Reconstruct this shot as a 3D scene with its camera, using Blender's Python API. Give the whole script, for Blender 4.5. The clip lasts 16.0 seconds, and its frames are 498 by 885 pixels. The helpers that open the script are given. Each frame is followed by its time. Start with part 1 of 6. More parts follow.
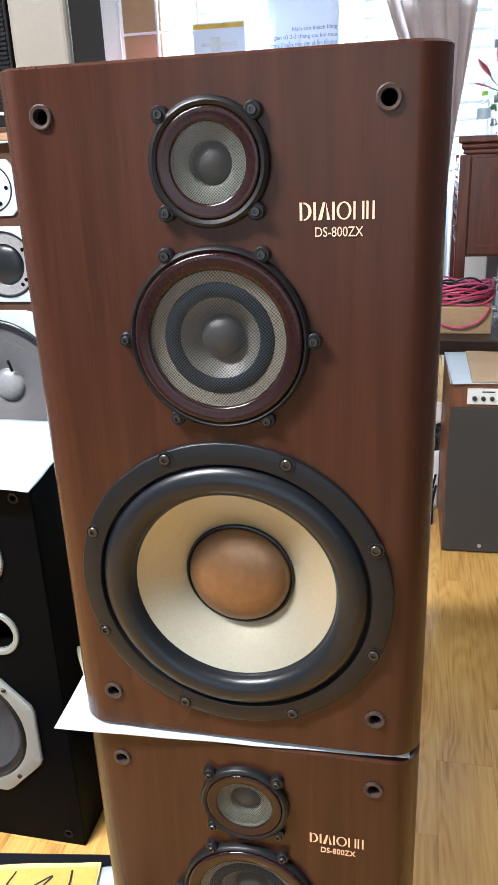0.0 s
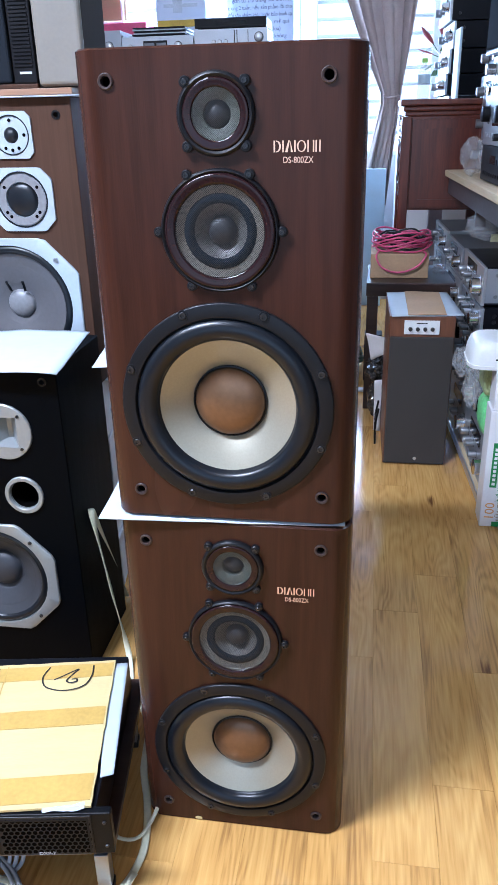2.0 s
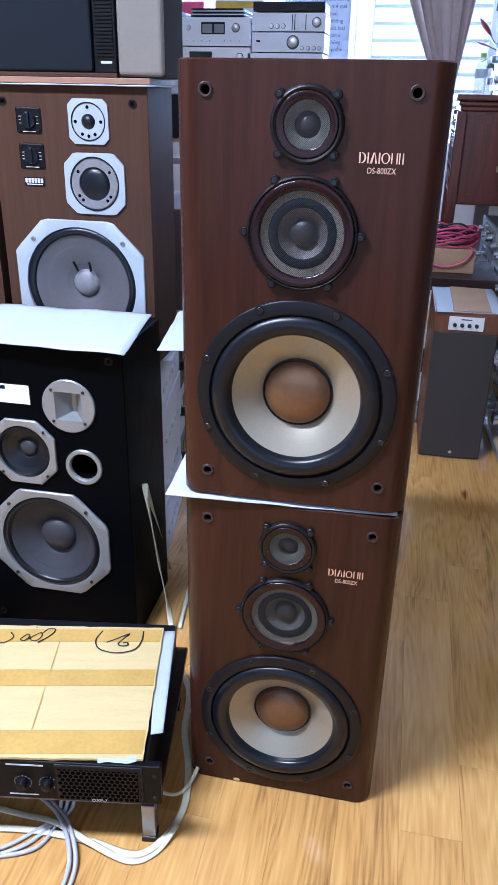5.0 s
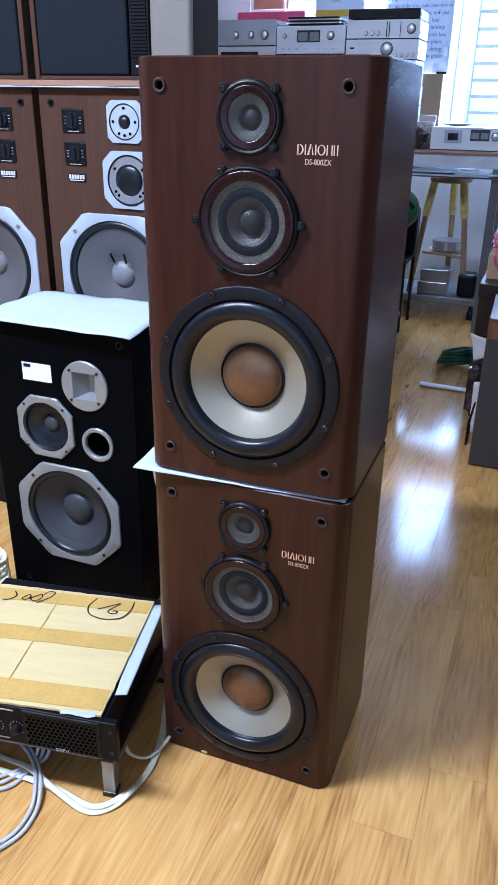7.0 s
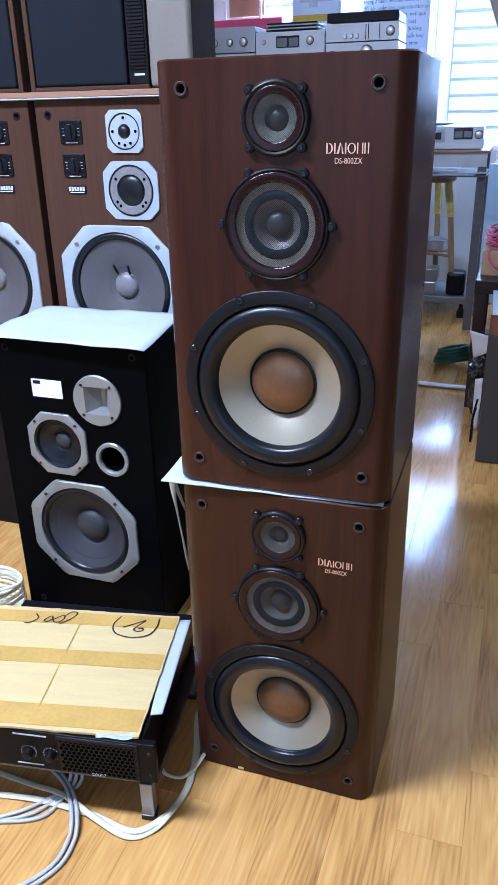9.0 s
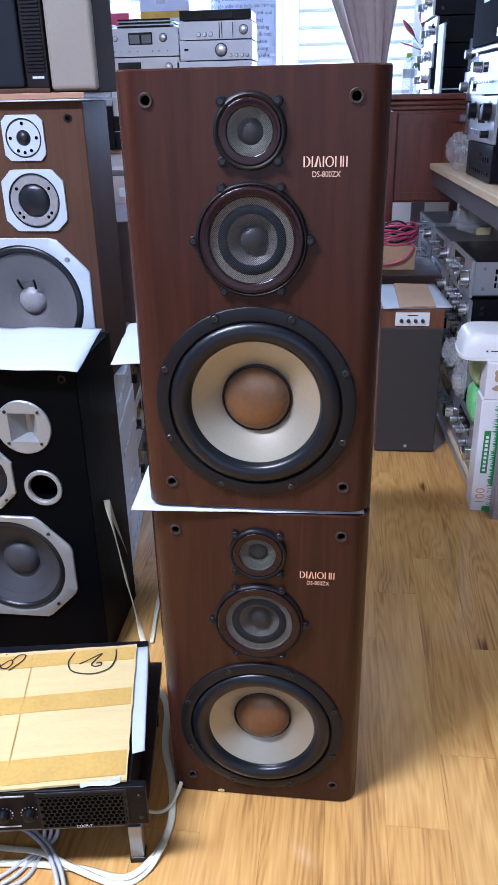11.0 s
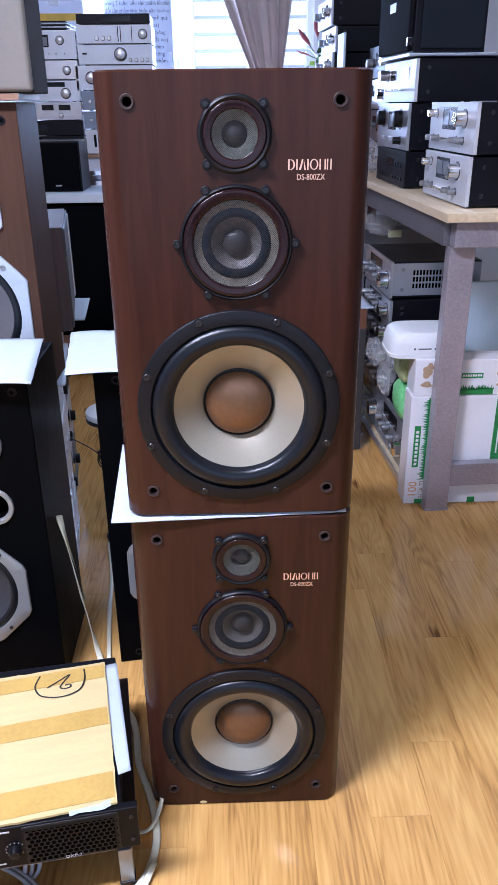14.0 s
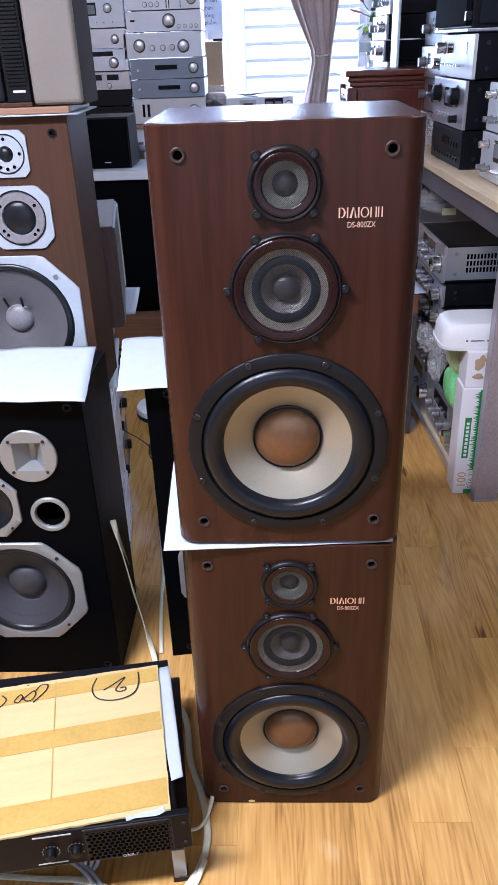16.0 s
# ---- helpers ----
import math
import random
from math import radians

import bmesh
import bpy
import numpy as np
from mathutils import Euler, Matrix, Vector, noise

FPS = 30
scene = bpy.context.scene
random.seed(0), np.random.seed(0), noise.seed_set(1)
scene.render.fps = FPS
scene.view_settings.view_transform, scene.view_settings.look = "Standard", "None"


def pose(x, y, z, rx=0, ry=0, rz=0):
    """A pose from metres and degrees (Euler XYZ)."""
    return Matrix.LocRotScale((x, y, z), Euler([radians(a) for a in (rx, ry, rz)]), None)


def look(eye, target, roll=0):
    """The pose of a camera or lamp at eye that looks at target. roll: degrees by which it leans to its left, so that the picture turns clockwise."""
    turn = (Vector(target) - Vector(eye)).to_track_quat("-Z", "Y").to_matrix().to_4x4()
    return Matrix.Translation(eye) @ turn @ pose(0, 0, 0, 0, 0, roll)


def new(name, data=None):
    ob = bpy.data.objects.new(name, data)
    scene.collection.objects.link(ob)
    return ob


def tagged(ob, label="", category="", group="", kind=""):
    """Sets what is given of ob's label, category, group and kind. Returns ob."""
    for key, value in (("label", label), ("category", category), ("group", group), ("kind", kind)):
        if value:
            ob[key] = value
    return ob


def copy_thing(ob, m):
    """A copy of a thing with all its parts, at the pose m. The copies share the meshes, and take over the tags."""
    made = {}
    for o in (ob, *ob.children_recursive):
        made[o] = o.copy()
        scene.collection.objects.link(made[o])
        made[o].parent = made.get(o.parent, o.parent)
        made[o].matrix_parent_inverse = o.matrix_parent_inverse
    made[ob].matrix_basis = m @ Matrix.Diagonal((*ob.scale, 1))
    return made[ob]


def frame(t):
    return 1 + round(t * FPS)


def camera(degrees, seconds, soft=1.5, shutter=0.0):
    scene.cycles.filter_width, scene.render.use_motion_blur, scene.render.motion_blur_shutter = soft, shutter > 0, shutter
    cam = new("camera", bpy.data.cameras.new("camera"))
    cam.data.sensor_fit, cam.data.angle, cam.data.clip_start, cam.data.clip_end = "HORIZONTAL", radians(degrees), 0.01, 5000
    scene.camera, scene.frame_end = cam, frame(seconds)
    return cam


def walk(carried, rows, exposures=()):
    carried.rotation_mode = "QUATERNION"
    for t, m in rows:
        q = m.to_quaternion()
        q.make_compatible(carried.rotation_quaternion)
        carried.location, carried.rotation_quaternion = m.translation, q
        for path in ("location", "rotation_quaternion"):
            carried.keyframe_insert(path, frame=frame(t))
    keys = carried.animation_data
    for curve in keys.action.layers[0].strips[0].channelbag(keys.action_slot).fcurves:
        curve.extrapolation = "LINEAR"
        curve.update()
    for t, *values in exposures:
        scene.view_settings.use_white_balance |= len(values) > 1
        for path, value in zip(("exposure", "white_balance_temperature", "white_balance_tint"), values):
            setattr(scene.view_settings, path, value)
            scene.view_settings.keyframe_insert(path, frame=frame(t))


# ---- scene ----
cam = camera(36.6, 16.0)
PATH = [
    (0, (0.173, -0.653, 1.313), (-0.245, 1.17, 0.604), -2.5),
    (0.5, (0.146, -0.833, 1.302), (-0.125, 1.014, 0.584), -2.2),
    (1, (0.125, -0.932, 1.31), (-0.081, 0.908, 0.554), -0.7),
    (1.5, (0.175, -1.005, 1.316), (-0.081, 0.821, 0.541), -0.6),
    (2, (0.206, -1.062, 1.307), (-0.089, 0.748, 0.51), -1.4),
    (2.5, (0.127, -1.122, 1.334), (-0.042, 0.699, 0.524), -1.6),
    (3, (-0.045, -1.157, 1.346), (0.063, 0.666, 0.531), -0.0),
    (3.5, (-0.171, -1.136, 1.34), (0.018, 0.675, 0.514), 1.9),
    (4, (-0.139, -1.142, 1.354), (-0.061, 0.665, 0.502), 1.7),
    (4.2, (-0.099, -1.146, 1.358), (-0.107, 0.665, 0.511), 1.6),
    (6.3, (0.452, -1.127, 1.332), (-0.186, 0.573, 0.494), 0.7),
    (6.5, (0.453, -1.13, 1.334), (-0.185, 0.573, 0.502), 0.8),
    (7, (0.435, -1.132, 1.333), (-0.209, 0.571, 0.505), 0.9),
    (7.5, (0.428, -1.134, 1.33), (-0.216, 0.569, 0.501), 0.4),
    (8, (0.398, -1.139, 1.321), (-0.241, 0.566, 0.493), -0.2),
    (8.2, (0.382, -1.135, 1.318), (-0.257, 0.571, 0.494), -0.5),
    (10.3, (0.258, -1.138, 1.339), (-0.194, 0.636, 0.534), -3.4),
    (10.5, (0.225, -1.132, 1.342), (-0.168, 0.652, 0.528), -3.2),
    (11, (0.133, -1.139, 1.351), (-0.096, 0.666, 0.521), -1.3),
    (11.5, (0.022, -1.138, 1.346), (-0.065, 0.67, 0.497), -0.3),
    (12, (-0.027, -1.123, 1.344), (-0.053, 0.683, 0.485), -0.3),
    (12.5, (-0.019, -1.117, 1.348), (-0.015, 0.694, 0.499), -0.7),
    (13, (-0.013, -1.126, 1.35), (0.017, 0.689, 0.51), -0.7),
    (13.5, (-0.015, -1.126, 1.342), (0.029, 0.693, 0.513), -0.7),
    (14, (-0.015, -1.139, 1.348), (0.034, 0.685, 0.527), -0.6),
    (14.5, (-0.02, -1.138, 1.341), (0.021, 0.686, 0.521), -0.6),
    (15, (-0.024, -1.141, 1.349), (-0.002, 0.68, 0.521), -0.6),
    (15.5, (-0.016, -1.131, 1.364), (-0.026, 0.678, 0.511), -0.8),
    (16, (-0.013, -1.098, 1.484), (-0.095, 0.668, 0.549), -2.2),
]
LIGHT = [(0.0, 0.66, 6350, 9), (1.2, 0.46, 6000, 12), (2.4, 0.20, 5000, 14), (4.2, 0.05, 5250, 21), (6.3, -0.07, 5000, 16), (8.2, -0.10, 5000, 16), (10.3, 0.0, 5250, 20), (14.5, 0.08, 5450, 25), (16.0, 0.02, 5750, 24)]
walk(cam, [(t, look(eye, target, roll)) for t, eye, target, roll in PATH], LIGHT)

# ---- world and lights ----
world = bpy.data.worlds.new("sky")
scene.world = world
world.use_nodes = True
_nt = world.node_tree
_sky = _nt.nodes.new("ShaderNodeTexSky")
_sky.sky_type, _sky.sun_disc = "NISHITA", False
_sky.sun_elevation, _sky.sun_rotation = radians(48), radians(20)
_nt.links.new(_sky.outputs[0], _nt.nodes["Background"].inputs[0])
_nt.nodes["Background"].inputs[1].default_value = 0.12
scene.view_settings.exposure = 0.0


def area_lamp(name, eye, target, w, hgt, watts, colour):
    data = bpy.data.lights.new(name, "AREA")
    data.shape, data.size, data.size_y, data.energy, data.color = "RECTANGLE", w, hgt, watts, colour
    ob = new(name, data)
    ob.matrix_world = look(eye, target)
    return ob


# daylight through the far windows and through an assumed open shop front behind the camera, one ceiling light out of
# view, and an added fill lamp on the right
area_lamp("window_daylight", (-0.5, 4.70, 1.70), (-0.5, 0.0, 1.0), 2.2, 1.2, 145, (0.60, 0.78, 1.0))
area_lamp("shopfront_daylight", (0.4, -3.35, 1.5), (0.1, 1.0, 0.9), 3.4, 2.3, 17, (0.78, 0.89, 1.0))
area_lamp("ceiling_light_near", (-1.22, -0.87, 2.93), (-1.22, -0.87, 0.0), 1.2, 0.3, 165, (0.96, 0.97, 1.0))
# added fill that lifts the rack side; no such lamp is known there
area_lamp("right_fill_lamp", (1.45, 0.9, 2.93), (1.45, 0.9, 0.0), 1.2, 0.3, 16, (0.72, 0.86, 1.0))


# ---- materials ----
def surface(name, colour, rough=0.5, metal=0.0, vary=0.12, scale=8.0, bump=0.05, fine=120.0, coat=0.0, stretch=(1, 1, 1),
            coords="Object", random_tint=0.0, dirt=None, spec=0.5):
    """A surface with tone variation at two scales, uneven gloss and fine relief."""
    m = bpy.data.materials.new(name)
    m.use_nodes = True
    n, l = m.node_tree.nodes, m.node_tree.links
    b = n["Principled BSDF"]
    b.inputs["Metallic"].default_value = metal
    b.inputs["Coat Weight"].default_value = coat
    b.inputs["Coat Roughness"].default_value = 0.12
    b.inputs["Specular IOR Level"].default_value = spec
    tc = n.new("ShaderNodeTexCoord")
    mp = n.new("ShaderNodeMapping")
    mp.inputs["Scale"].default_value = stretch
    l.new(tc.outputs[coords], mp.inputs[0])
    vec = mp.outputs[0]
    if random_tint:
        info = n.new("ShaderNodeObjectInfo")
        add = n.new("ShaderNodeVectorMath")
        add.operation = "MULTIPLY_ADD"
        l.new(info.outputs["Random"], add.inputs[0])
        add.inputs[1].default_value = (37.0, 53.0, 11.0)
        l.new(mp.outputs[0], add.inputs[2])
        vec = add.outputs[0]
    big = n.new("ShaderNodeTexNoise")
    big.inputs["Scale"].default_value, big.inputs["Detail"].default_value = scale, 5
    l.new(vec, big.inputs["Vector"])
    small = n.new("ShaderNodeTexNoise")
    small.inputs["Scale"].default_value, small.inputs["Detail"].default_value = fine, 3
    l.new(vec, small.inputs["Vector"])
    mix = n.new("ShaderNodeMath")
    mix.operation = "MULTIPLY_ADD"
    mix.inputs[1].default_value = 0.45
    l.new(small.outputs[0], mix.inputs[0])
    half = n.new("ShaderNodeMath")
    half.operation = "MULTIPLY"
    half.inputs[1].default_value = 0.55
    l.new(big.outputs[0], half.inputs[0])
    l.new(half.outputs[0], mix.inputs[2])
    ramp = n.new("ShaderNodeValToRGB")
    lo = [max(0, c * (1 - vary * 1.6)) for c in colour]
    hi = [min(1, c * (1 + vary * 1.6)) for c in (dirt or colour)]
    ramp.color_ramp.elements[0].position, ramp.color_ramp.elements[1].position = 0.32, 0.68
    ramp.color_ramp.elements[0].color, ramp.color_ramp.elements[1].color = (*lo, 1), (*hi, 1)
    l.new(mix.outputs[0], ramp.inputs[0])
    out = ramp.outputs[0]
    if random_tint:
        hsv = n.new("ShaderNodeHueSaturation")
        mr = n.new("ShaderNodeMapRange")
        mr.inputs[3].default_value, mr.inputs[4].default_value = 1 - random_tint, 1 + random_tint
        l.new(info.outputs["Random"], mr.inputs[0])
        l.new(mr.outputs[0], hsv.inputs["Value"])
        l.new(out, hsv.inputs["Color"])
        out = hsv.outputs[0]
    l.new(out, b.inputs["Base Color"])
    rr = n.new("ShaderNodeMapRange")
    rr.inputs[3].default_value, rr.inputs[4].default_value = max(0.02, rough * 0.8), min(1, rough * 1.2)
    l.new(big.outputs[0], rr.inputs[0])
    l.new(rr.outputs[0], b.inputs["Roughness"])
    if bump:
        bp = n.new("ShaderNodeBump")
        bp.inputs["Strength"].default_value, bp.inputs["Distance"].default_value = bump, 0.002
        l.new(mix.outputs[0], bp.inputs["Height"])
        l.new(bp.outputs[0], b.inputs["Normal"])
    return m


def wood(name, dark, light, rough=0.35, along="z", scale=9.0, coat=0.0, coords="Object", random_tint=0.0, streak=14.0, knots=0.0, bump=0.06, spec=0.5, contrast=0.13):
    """Timber or veneer: long streaks, pores and slow tone changes along one axis."""
    m = bpy.data.materials.new(name)
    m.use_nodes = True
    n, l = m.node_tree.nodes, m.node_tree.links
    b = n["Principled BSDF"]
    b.inputs["Coat Weight"].default_value = coat
    b.inputs["Coat Roughness"].default_value = 0.15
    b.inputs["Specular IOR Level"].default_value = spec
    if coords == "World":
        src = n.new("ShaderNodeNewGeometry").outputs["Position"]
    else:
        src = n.new("ShaderNodeTexCoord").outputs[coords]
    info = n.new("ShaderNodeObjectInfo")
    add = n.new("ShaderNodeVectorMath")
    add.operation = "MULTIPLY_ADD"
    l.new(info.outputs["Random"], add.inputs[0])
    add.inputs[1].default_value = (31.0, 47.0, 23.0)
    l.new(src, add.inputs[2])
    if knots:
        # the grain wanders and swells along each plank
        wob = n.new("ShaderNodeMapping")
        wob.inputs["Scale"].default_value = (9.0, 2.6, 1.0)
        l.new(add.outputs[0], wob.inputs[0])
        drift = n.new("ShaderNodeTexNoise")
        drift.inputs["Scale"].default_value, drift.inputs["Detail"].default_value = 1.0, 2
        l.new(wob.outputs[0], drift.inputs["Vector"])
        moved = n.new("ShaderNodeVectorMath")
        moved.operation = "MULTIPLY_ADD"
        l.new(drift.outputs["Color"], moved.inputs[0])
        moved.inputs[1].default_value = (0.10, 0.0, 0.0)
        l.new(add.outputs[0], moved.inputs[2])
        add = moved

    def noise_at(thin, sc, detail, distortion=0.0):
        mp = n.new("ShaderNodeMapping")
        s = [thin, thin, thin]
        s["xyz".index(along)] = 1.0
        mp.inputs["Scale"].default_value = s
        l.new(add.outputs[0], mp.inputs[0])
        t = n.new("ShaderNodeTexNoise")
        t.inputs["Scale"].default_value, t.inputs["Detail"].default_value, t.inputs["Distortion"].default_value = sc, detail, distortion
        l.new(mp.outputs[0], t.inputs["Vector"])
        return t.outputs[0]

    grain, pores, slow = noise_at(streak, scale * 0.35, 6, 0.6 + 0.5 * knots), noise_at(streak * (2.5 if knots else 3), scale * (0.6 if knots else 1.6), 3), noise_at(4, scale * 0.16, 2, knots)
    a1 = n.new("ShaderNodeMath")
    a1.operation = "MULTIPLY_ADD"
    a1.inputs[1].default_value = 0.5
    l.new(grain, a1.inputs[0])
    a0 = n.new("ShaderNodeMath")
    a0.operation = "MULTIPLY"
    a0.inputs[1].default_value = 0.3
    l.new(slow, a0.inputs[0])
    l.new(a0.outputs[0], a1.inputs[2])
    a2 = n.new("ShaderNodeMath")
    a2.operation = "MULTIPLY_ADD"
    a2.inputs[1].default_value = 0.24 if knots else 0.2
    l.new(pores, a2.inputs[0])
    l.new(a1.outputs[0], a2.inputs[2])
    ramp = n.new("ShaderNodeValToRGB")
    ramp.color_ramp.elements[0].position, ramp.color_ramp.elements[1].position = 0.49 - contrast, 0.49 + contrast
    ramp.color_ramp.elements[0].color, ramp.color_ramp.elements[1].color = (*dark, 1), (*light, 1)
    grain_tone = a2.outputs[0]
    if knots:
        mp = n.new("ShaderNodeMapping")
        s = [1.0, 1.0, 1.0]
        s["xyz".index(along)] = 0.30
        mp.inputs["Scale"].default_value = s
        l.new(add.outputs[0], mp.inputs[0])
        cell = n.new("ShaderNodeTexVoronoi")
        cell.inputs["Scale"].default_value = 4.2
        l.new(mp.outputs[0], cell.inputs["Vector"])
        dark_spot = n.new("ShaderNodeMapRange")
        dark_spot.inputs[1].default_value, dark_spot.inputs[2].default_value = 0.03, 0.20
        dark_spot.inputs[3].default_value, dark_spot.inputs[4].default_value = -0.16, 0.0
        l.new(cell.outputs["Distance"], dark_spot.inputs[0])
        plus = n.new("ShaderNodeMath")
        plus.operation = "ADD"
        l.new(a2.outputs[0], plus.inputs[0])
        l.new(dark_spot.outputs[0], plus.inputs[1])
        grain_tone = plus.outputs[0]
    l.new(grain_tone, ramp.inputs[0])
    hsv = n.new("ShaderNodeHueSaturation")
    mr = n.new("ShaderNodeMapRange")
    mr.inputs[3].default_value, mr.inputs[4].default_value = 1 - random_tint, 1 + random_tint
    l.new(info.outputs["Random"], mr.inputs[0])
    l.new(mr.outputs[0], hsv.inputs["Value"])
    l.new(ramp.outputs[0], hsv.inputs["Color"])
    l.new(hsv.outputs[0], b.inputs["Base Color"])
    rr = n.new("ShaderNodeMapRange")
    rr.inputs[3].default_value, rr.inputs[4].default_value = rough * 0.85, rough * 1.2
    l.new(slow, rr.inputs[0])
    l.new(rr.outputs[0], b.inputs["Roughness"])
    bp = n.new("ShaderNodeBump")
    bp.inputs["Strength"].default_value, bp.inputs["Distance"].default_value = bump, 0.001
    l.new(pores, bp.inputs["Height"])
    l.new(bp.outputs[0], b.inputs["Normal"])
    return m


def oak_print(name):
    """Printed oak laminate: arched growth lines, fine streaks, a few knots, a satin wear layer."""
    m = bpy.data.materials.new(name)
    m.use_nodes = True
    n, l = m.node_tree.nodes, m.node_tree.links
    b = n["Principled BSDF"]

    def math_node(op, a, c, d=None):
        q = n.new("ShaderNodeMath")
        q.operation = op
        for i, v in enumerate((a, c, d)):
            if v is None:
                continue
            if isinstance(v, (int, float)):
                q.inputs[i].default_value = v
            else:
                l.new(v, q.inputs[i])
        return q.outputs[0]

    def noise_of(vec, scales, detail, distortion=0.0):
        mp = n.new("ShaderNodeMapping")
        mp.inputs["Scale"].default_value = scales
        l.new(vec, mp.inputs[0])
        t = n.new("ShaderNodeTexNoise")
        t.inputs["Scale"].default_value, t.inputs["Detail"].default_value, t.inputs["Distortion"].default_value = 1.0, detail, distortion
        l.new(mp.outputs[0], t.inputs["Vector"])
        return t.outputs[0]

    info = n.new("ShaderNodeObjectInfo")
    add = n.new("ShaderNodeVectorMath")
    add.operation = "MULTIPLY_ADD"
    l.new(info.outputs["Random"], add.inputs[0])
    add.inputs[1].default_value = (31.0, 47.0, 23.0)
    l.new(n.new("ShaderNodeNewGeometry").outputs["Position"], add.inputs[2])
    vec = add.outputs[0]
    hills = noise_of(vec, (13.0, 1.5, 1.0), 1.0, 0.3)
    rings = math_node("SINE", math_node("MULTIPLY", hills, 80.0), 0.0)
    broken = noise_of(vec, (30.0, 4.0, 1.0), 3)
    rings = math_node("MULTIPLY", rings, broken)
    streak = noise_of(vec, (170.0, 8.0, 1.0), 4)
    slow = noise_of(vec, (9.0, 1.6, 1.0), 2)
    tone = math_node("MULTIPLY_ADD", rings, 0.085, 0.0)
    tone = math_node("MULTIPLY_ADD", streak, 0.42, tone)
    tone = math_node("MULTIPLY_ADD", slow, 0.50, tone)
    mp = n.new("ShaderNodeMapping")
    mp.inputs["Scale"].default_value = (1.0, 0.34, 1.0)
    l.new(vec, mp.inputs[0])
    cell = n.new("ShaderNodeTexVoronoi")
    cell.inputs["Scale"].default_value = 7.5
    l.new(mp.outputs[0], cell.inputs["Vector"])
    knot = n.new("ShaderNodeMapRange")
    knot.inputs[1].default_value, knot.inputs[2].default_value = 0.02, 0.13
    knot.inputs[3].default_value, knot.inputs[4].default_value = -0.30, 0.0
    l.new(math_node("MULTIPLY_ADD", streak, 0.08, math_node("SUBTRACT", cell.outputs["Distance"], 0.04)), knot.inputs[0])
    sep = n.new("ShaderNodeSeparateColor")
    l.new(cell.outputs["Color"], sep.inputs[0])
    some = math_node("GREATER_THAN", sep.outputs[0], 0.30)
    tone = math_node("ADD", tone, math_node("MULTIPLY", knot.outputs[0], some))
    ramp = n.new("ShaderNodeValToRGB")
    ramp.color_ramp.elements[0].position, ramp.color_ramp.elements[1].position = 0.17, 0.66
    ramp.color_ramp.elements[0].color, ramp.color_ramp.elements[1].color = (0.17, 0.072, 0.021, 1), (0.71, 0.438, 0.142, 1)
    mid = ramp.color_ramp.elements.new(0.43)
    mid.color = (0.56, 0.308, 0.088, 1)
    l.new(tone, ramp.inputs[0])
    hsv = n.new("ShaderNodeHueSaturation")
    mr = n.new("ShaderNodeMapRange")
    mr.inputs[3].default_value, mr.inputs[4].default_value = 0.98, 1.02
    l.new(info.outputs["Random"], mr.inputs[0])
    l.new(mr.outputs[0], hsv.inputs["Value"])
    l.new(ramp.outputs[0], hsv.inputs["Color"])
    l.new(hsv.outputs[0], b.inputs["Base Color"])
    rr = n.new("ShaderNodeMapRange")
    rr.inputs[3].default_value, rr.inputs[4].default_value = 0.10, 0.16
    l.new(slow, rr.inputs[0])
    l.new(rr.outputs[0], b.inputs["Roughness"])
    b.inputs["Specular IOR Level"].default_value = 0.5
    bp = n.new("ShaderNodeBump")
    bp.inputs["Strength"].default_value, bp.inputs["Distance"].default_value = 0.03, 0.001
    l.new(streak, bp.inputs["Height"])
    l.new(bp.outputs[0], b.inputs["Normal"])
    return m


def glowing(name, colour, strength):
    m = bpy.data.materials.new(name)
    m.use_nodes = True
    b = m.node_tree.nodes["Principled BSDF"]
    b.inputs["Base Color"].default_value = (*colour, 1)
    b.inputs["Emission Color"].default_value, b.inputs["Emission Strength"].default_value = (*colour, 1), strength
    return m


def clear(name, colour, rough=0.05, weight=0.9):
    m = surface(name, colour, rough, vary=0.05, bump=0.25, scale=30)
    m.node_tree.nodes["Principled BSDF"].inputs["Transmission Weight"].default_value = weight
    return m


ROSEWOOD = wood("rosewood_veneer", (0.021, 0.0074, 0.0046), (0.056, 0.0200, 0.0115), 0.25, streak=15, spec=0.24, contrast=0.22)
WALNUT = wood("walnut_veneer", (0.048, 0.0250, 0.0160), (0.078, 0.041, 0.0265), 0.55, streak=26, spec=0.09, contrast=0.2)
# lighter and more mauve than the walnut veneer
MAUVE_WOOD = wood("pale_mauve_veneer", (0.13, 0.092, 0.088), (0.20, 0.148, 0.142), 0.5, streak=20)
WALNUT_RED = wood("red_walnut_veneer", (0.10, 0.036, 0.018), (0.20, 0.075, 0.035), 0.4)
MAHOGANY = wood("mahogany", (0.055, 0.011, 0.006), (0.14, 0.030, 0.014), 0.3, coat=0.2)
MAHOGANY_GLOSS = wood("lacquered_mahogany", (0.06, 0.014, 0.010), (0.13, 0.034, 0.022), 0.14, coat=1.0)
LIME_CAP = surface("lime_green_plastic", (0.35, 0.62, 0.12), 0.4, vary=0.04)
OAK_FLOOR = oak_print("oak_laminate")
PALE_WOOD = wood("pale_plywood", (0.55, 0.42, 0.24), (0.72, 0.60, 0.40), 0.5, along="y")
BOARD_WOOD = wood("chipboard_brown", (0.24, 0.13, 0.075), (0.36, 0.21, 0.13), 0.5, along="x")
DARK_BENCH = wood("dark_stained_wood", (0.018, 0.010, 0.008), (0.045, 0.024, 0.018), 0.4, along="x")
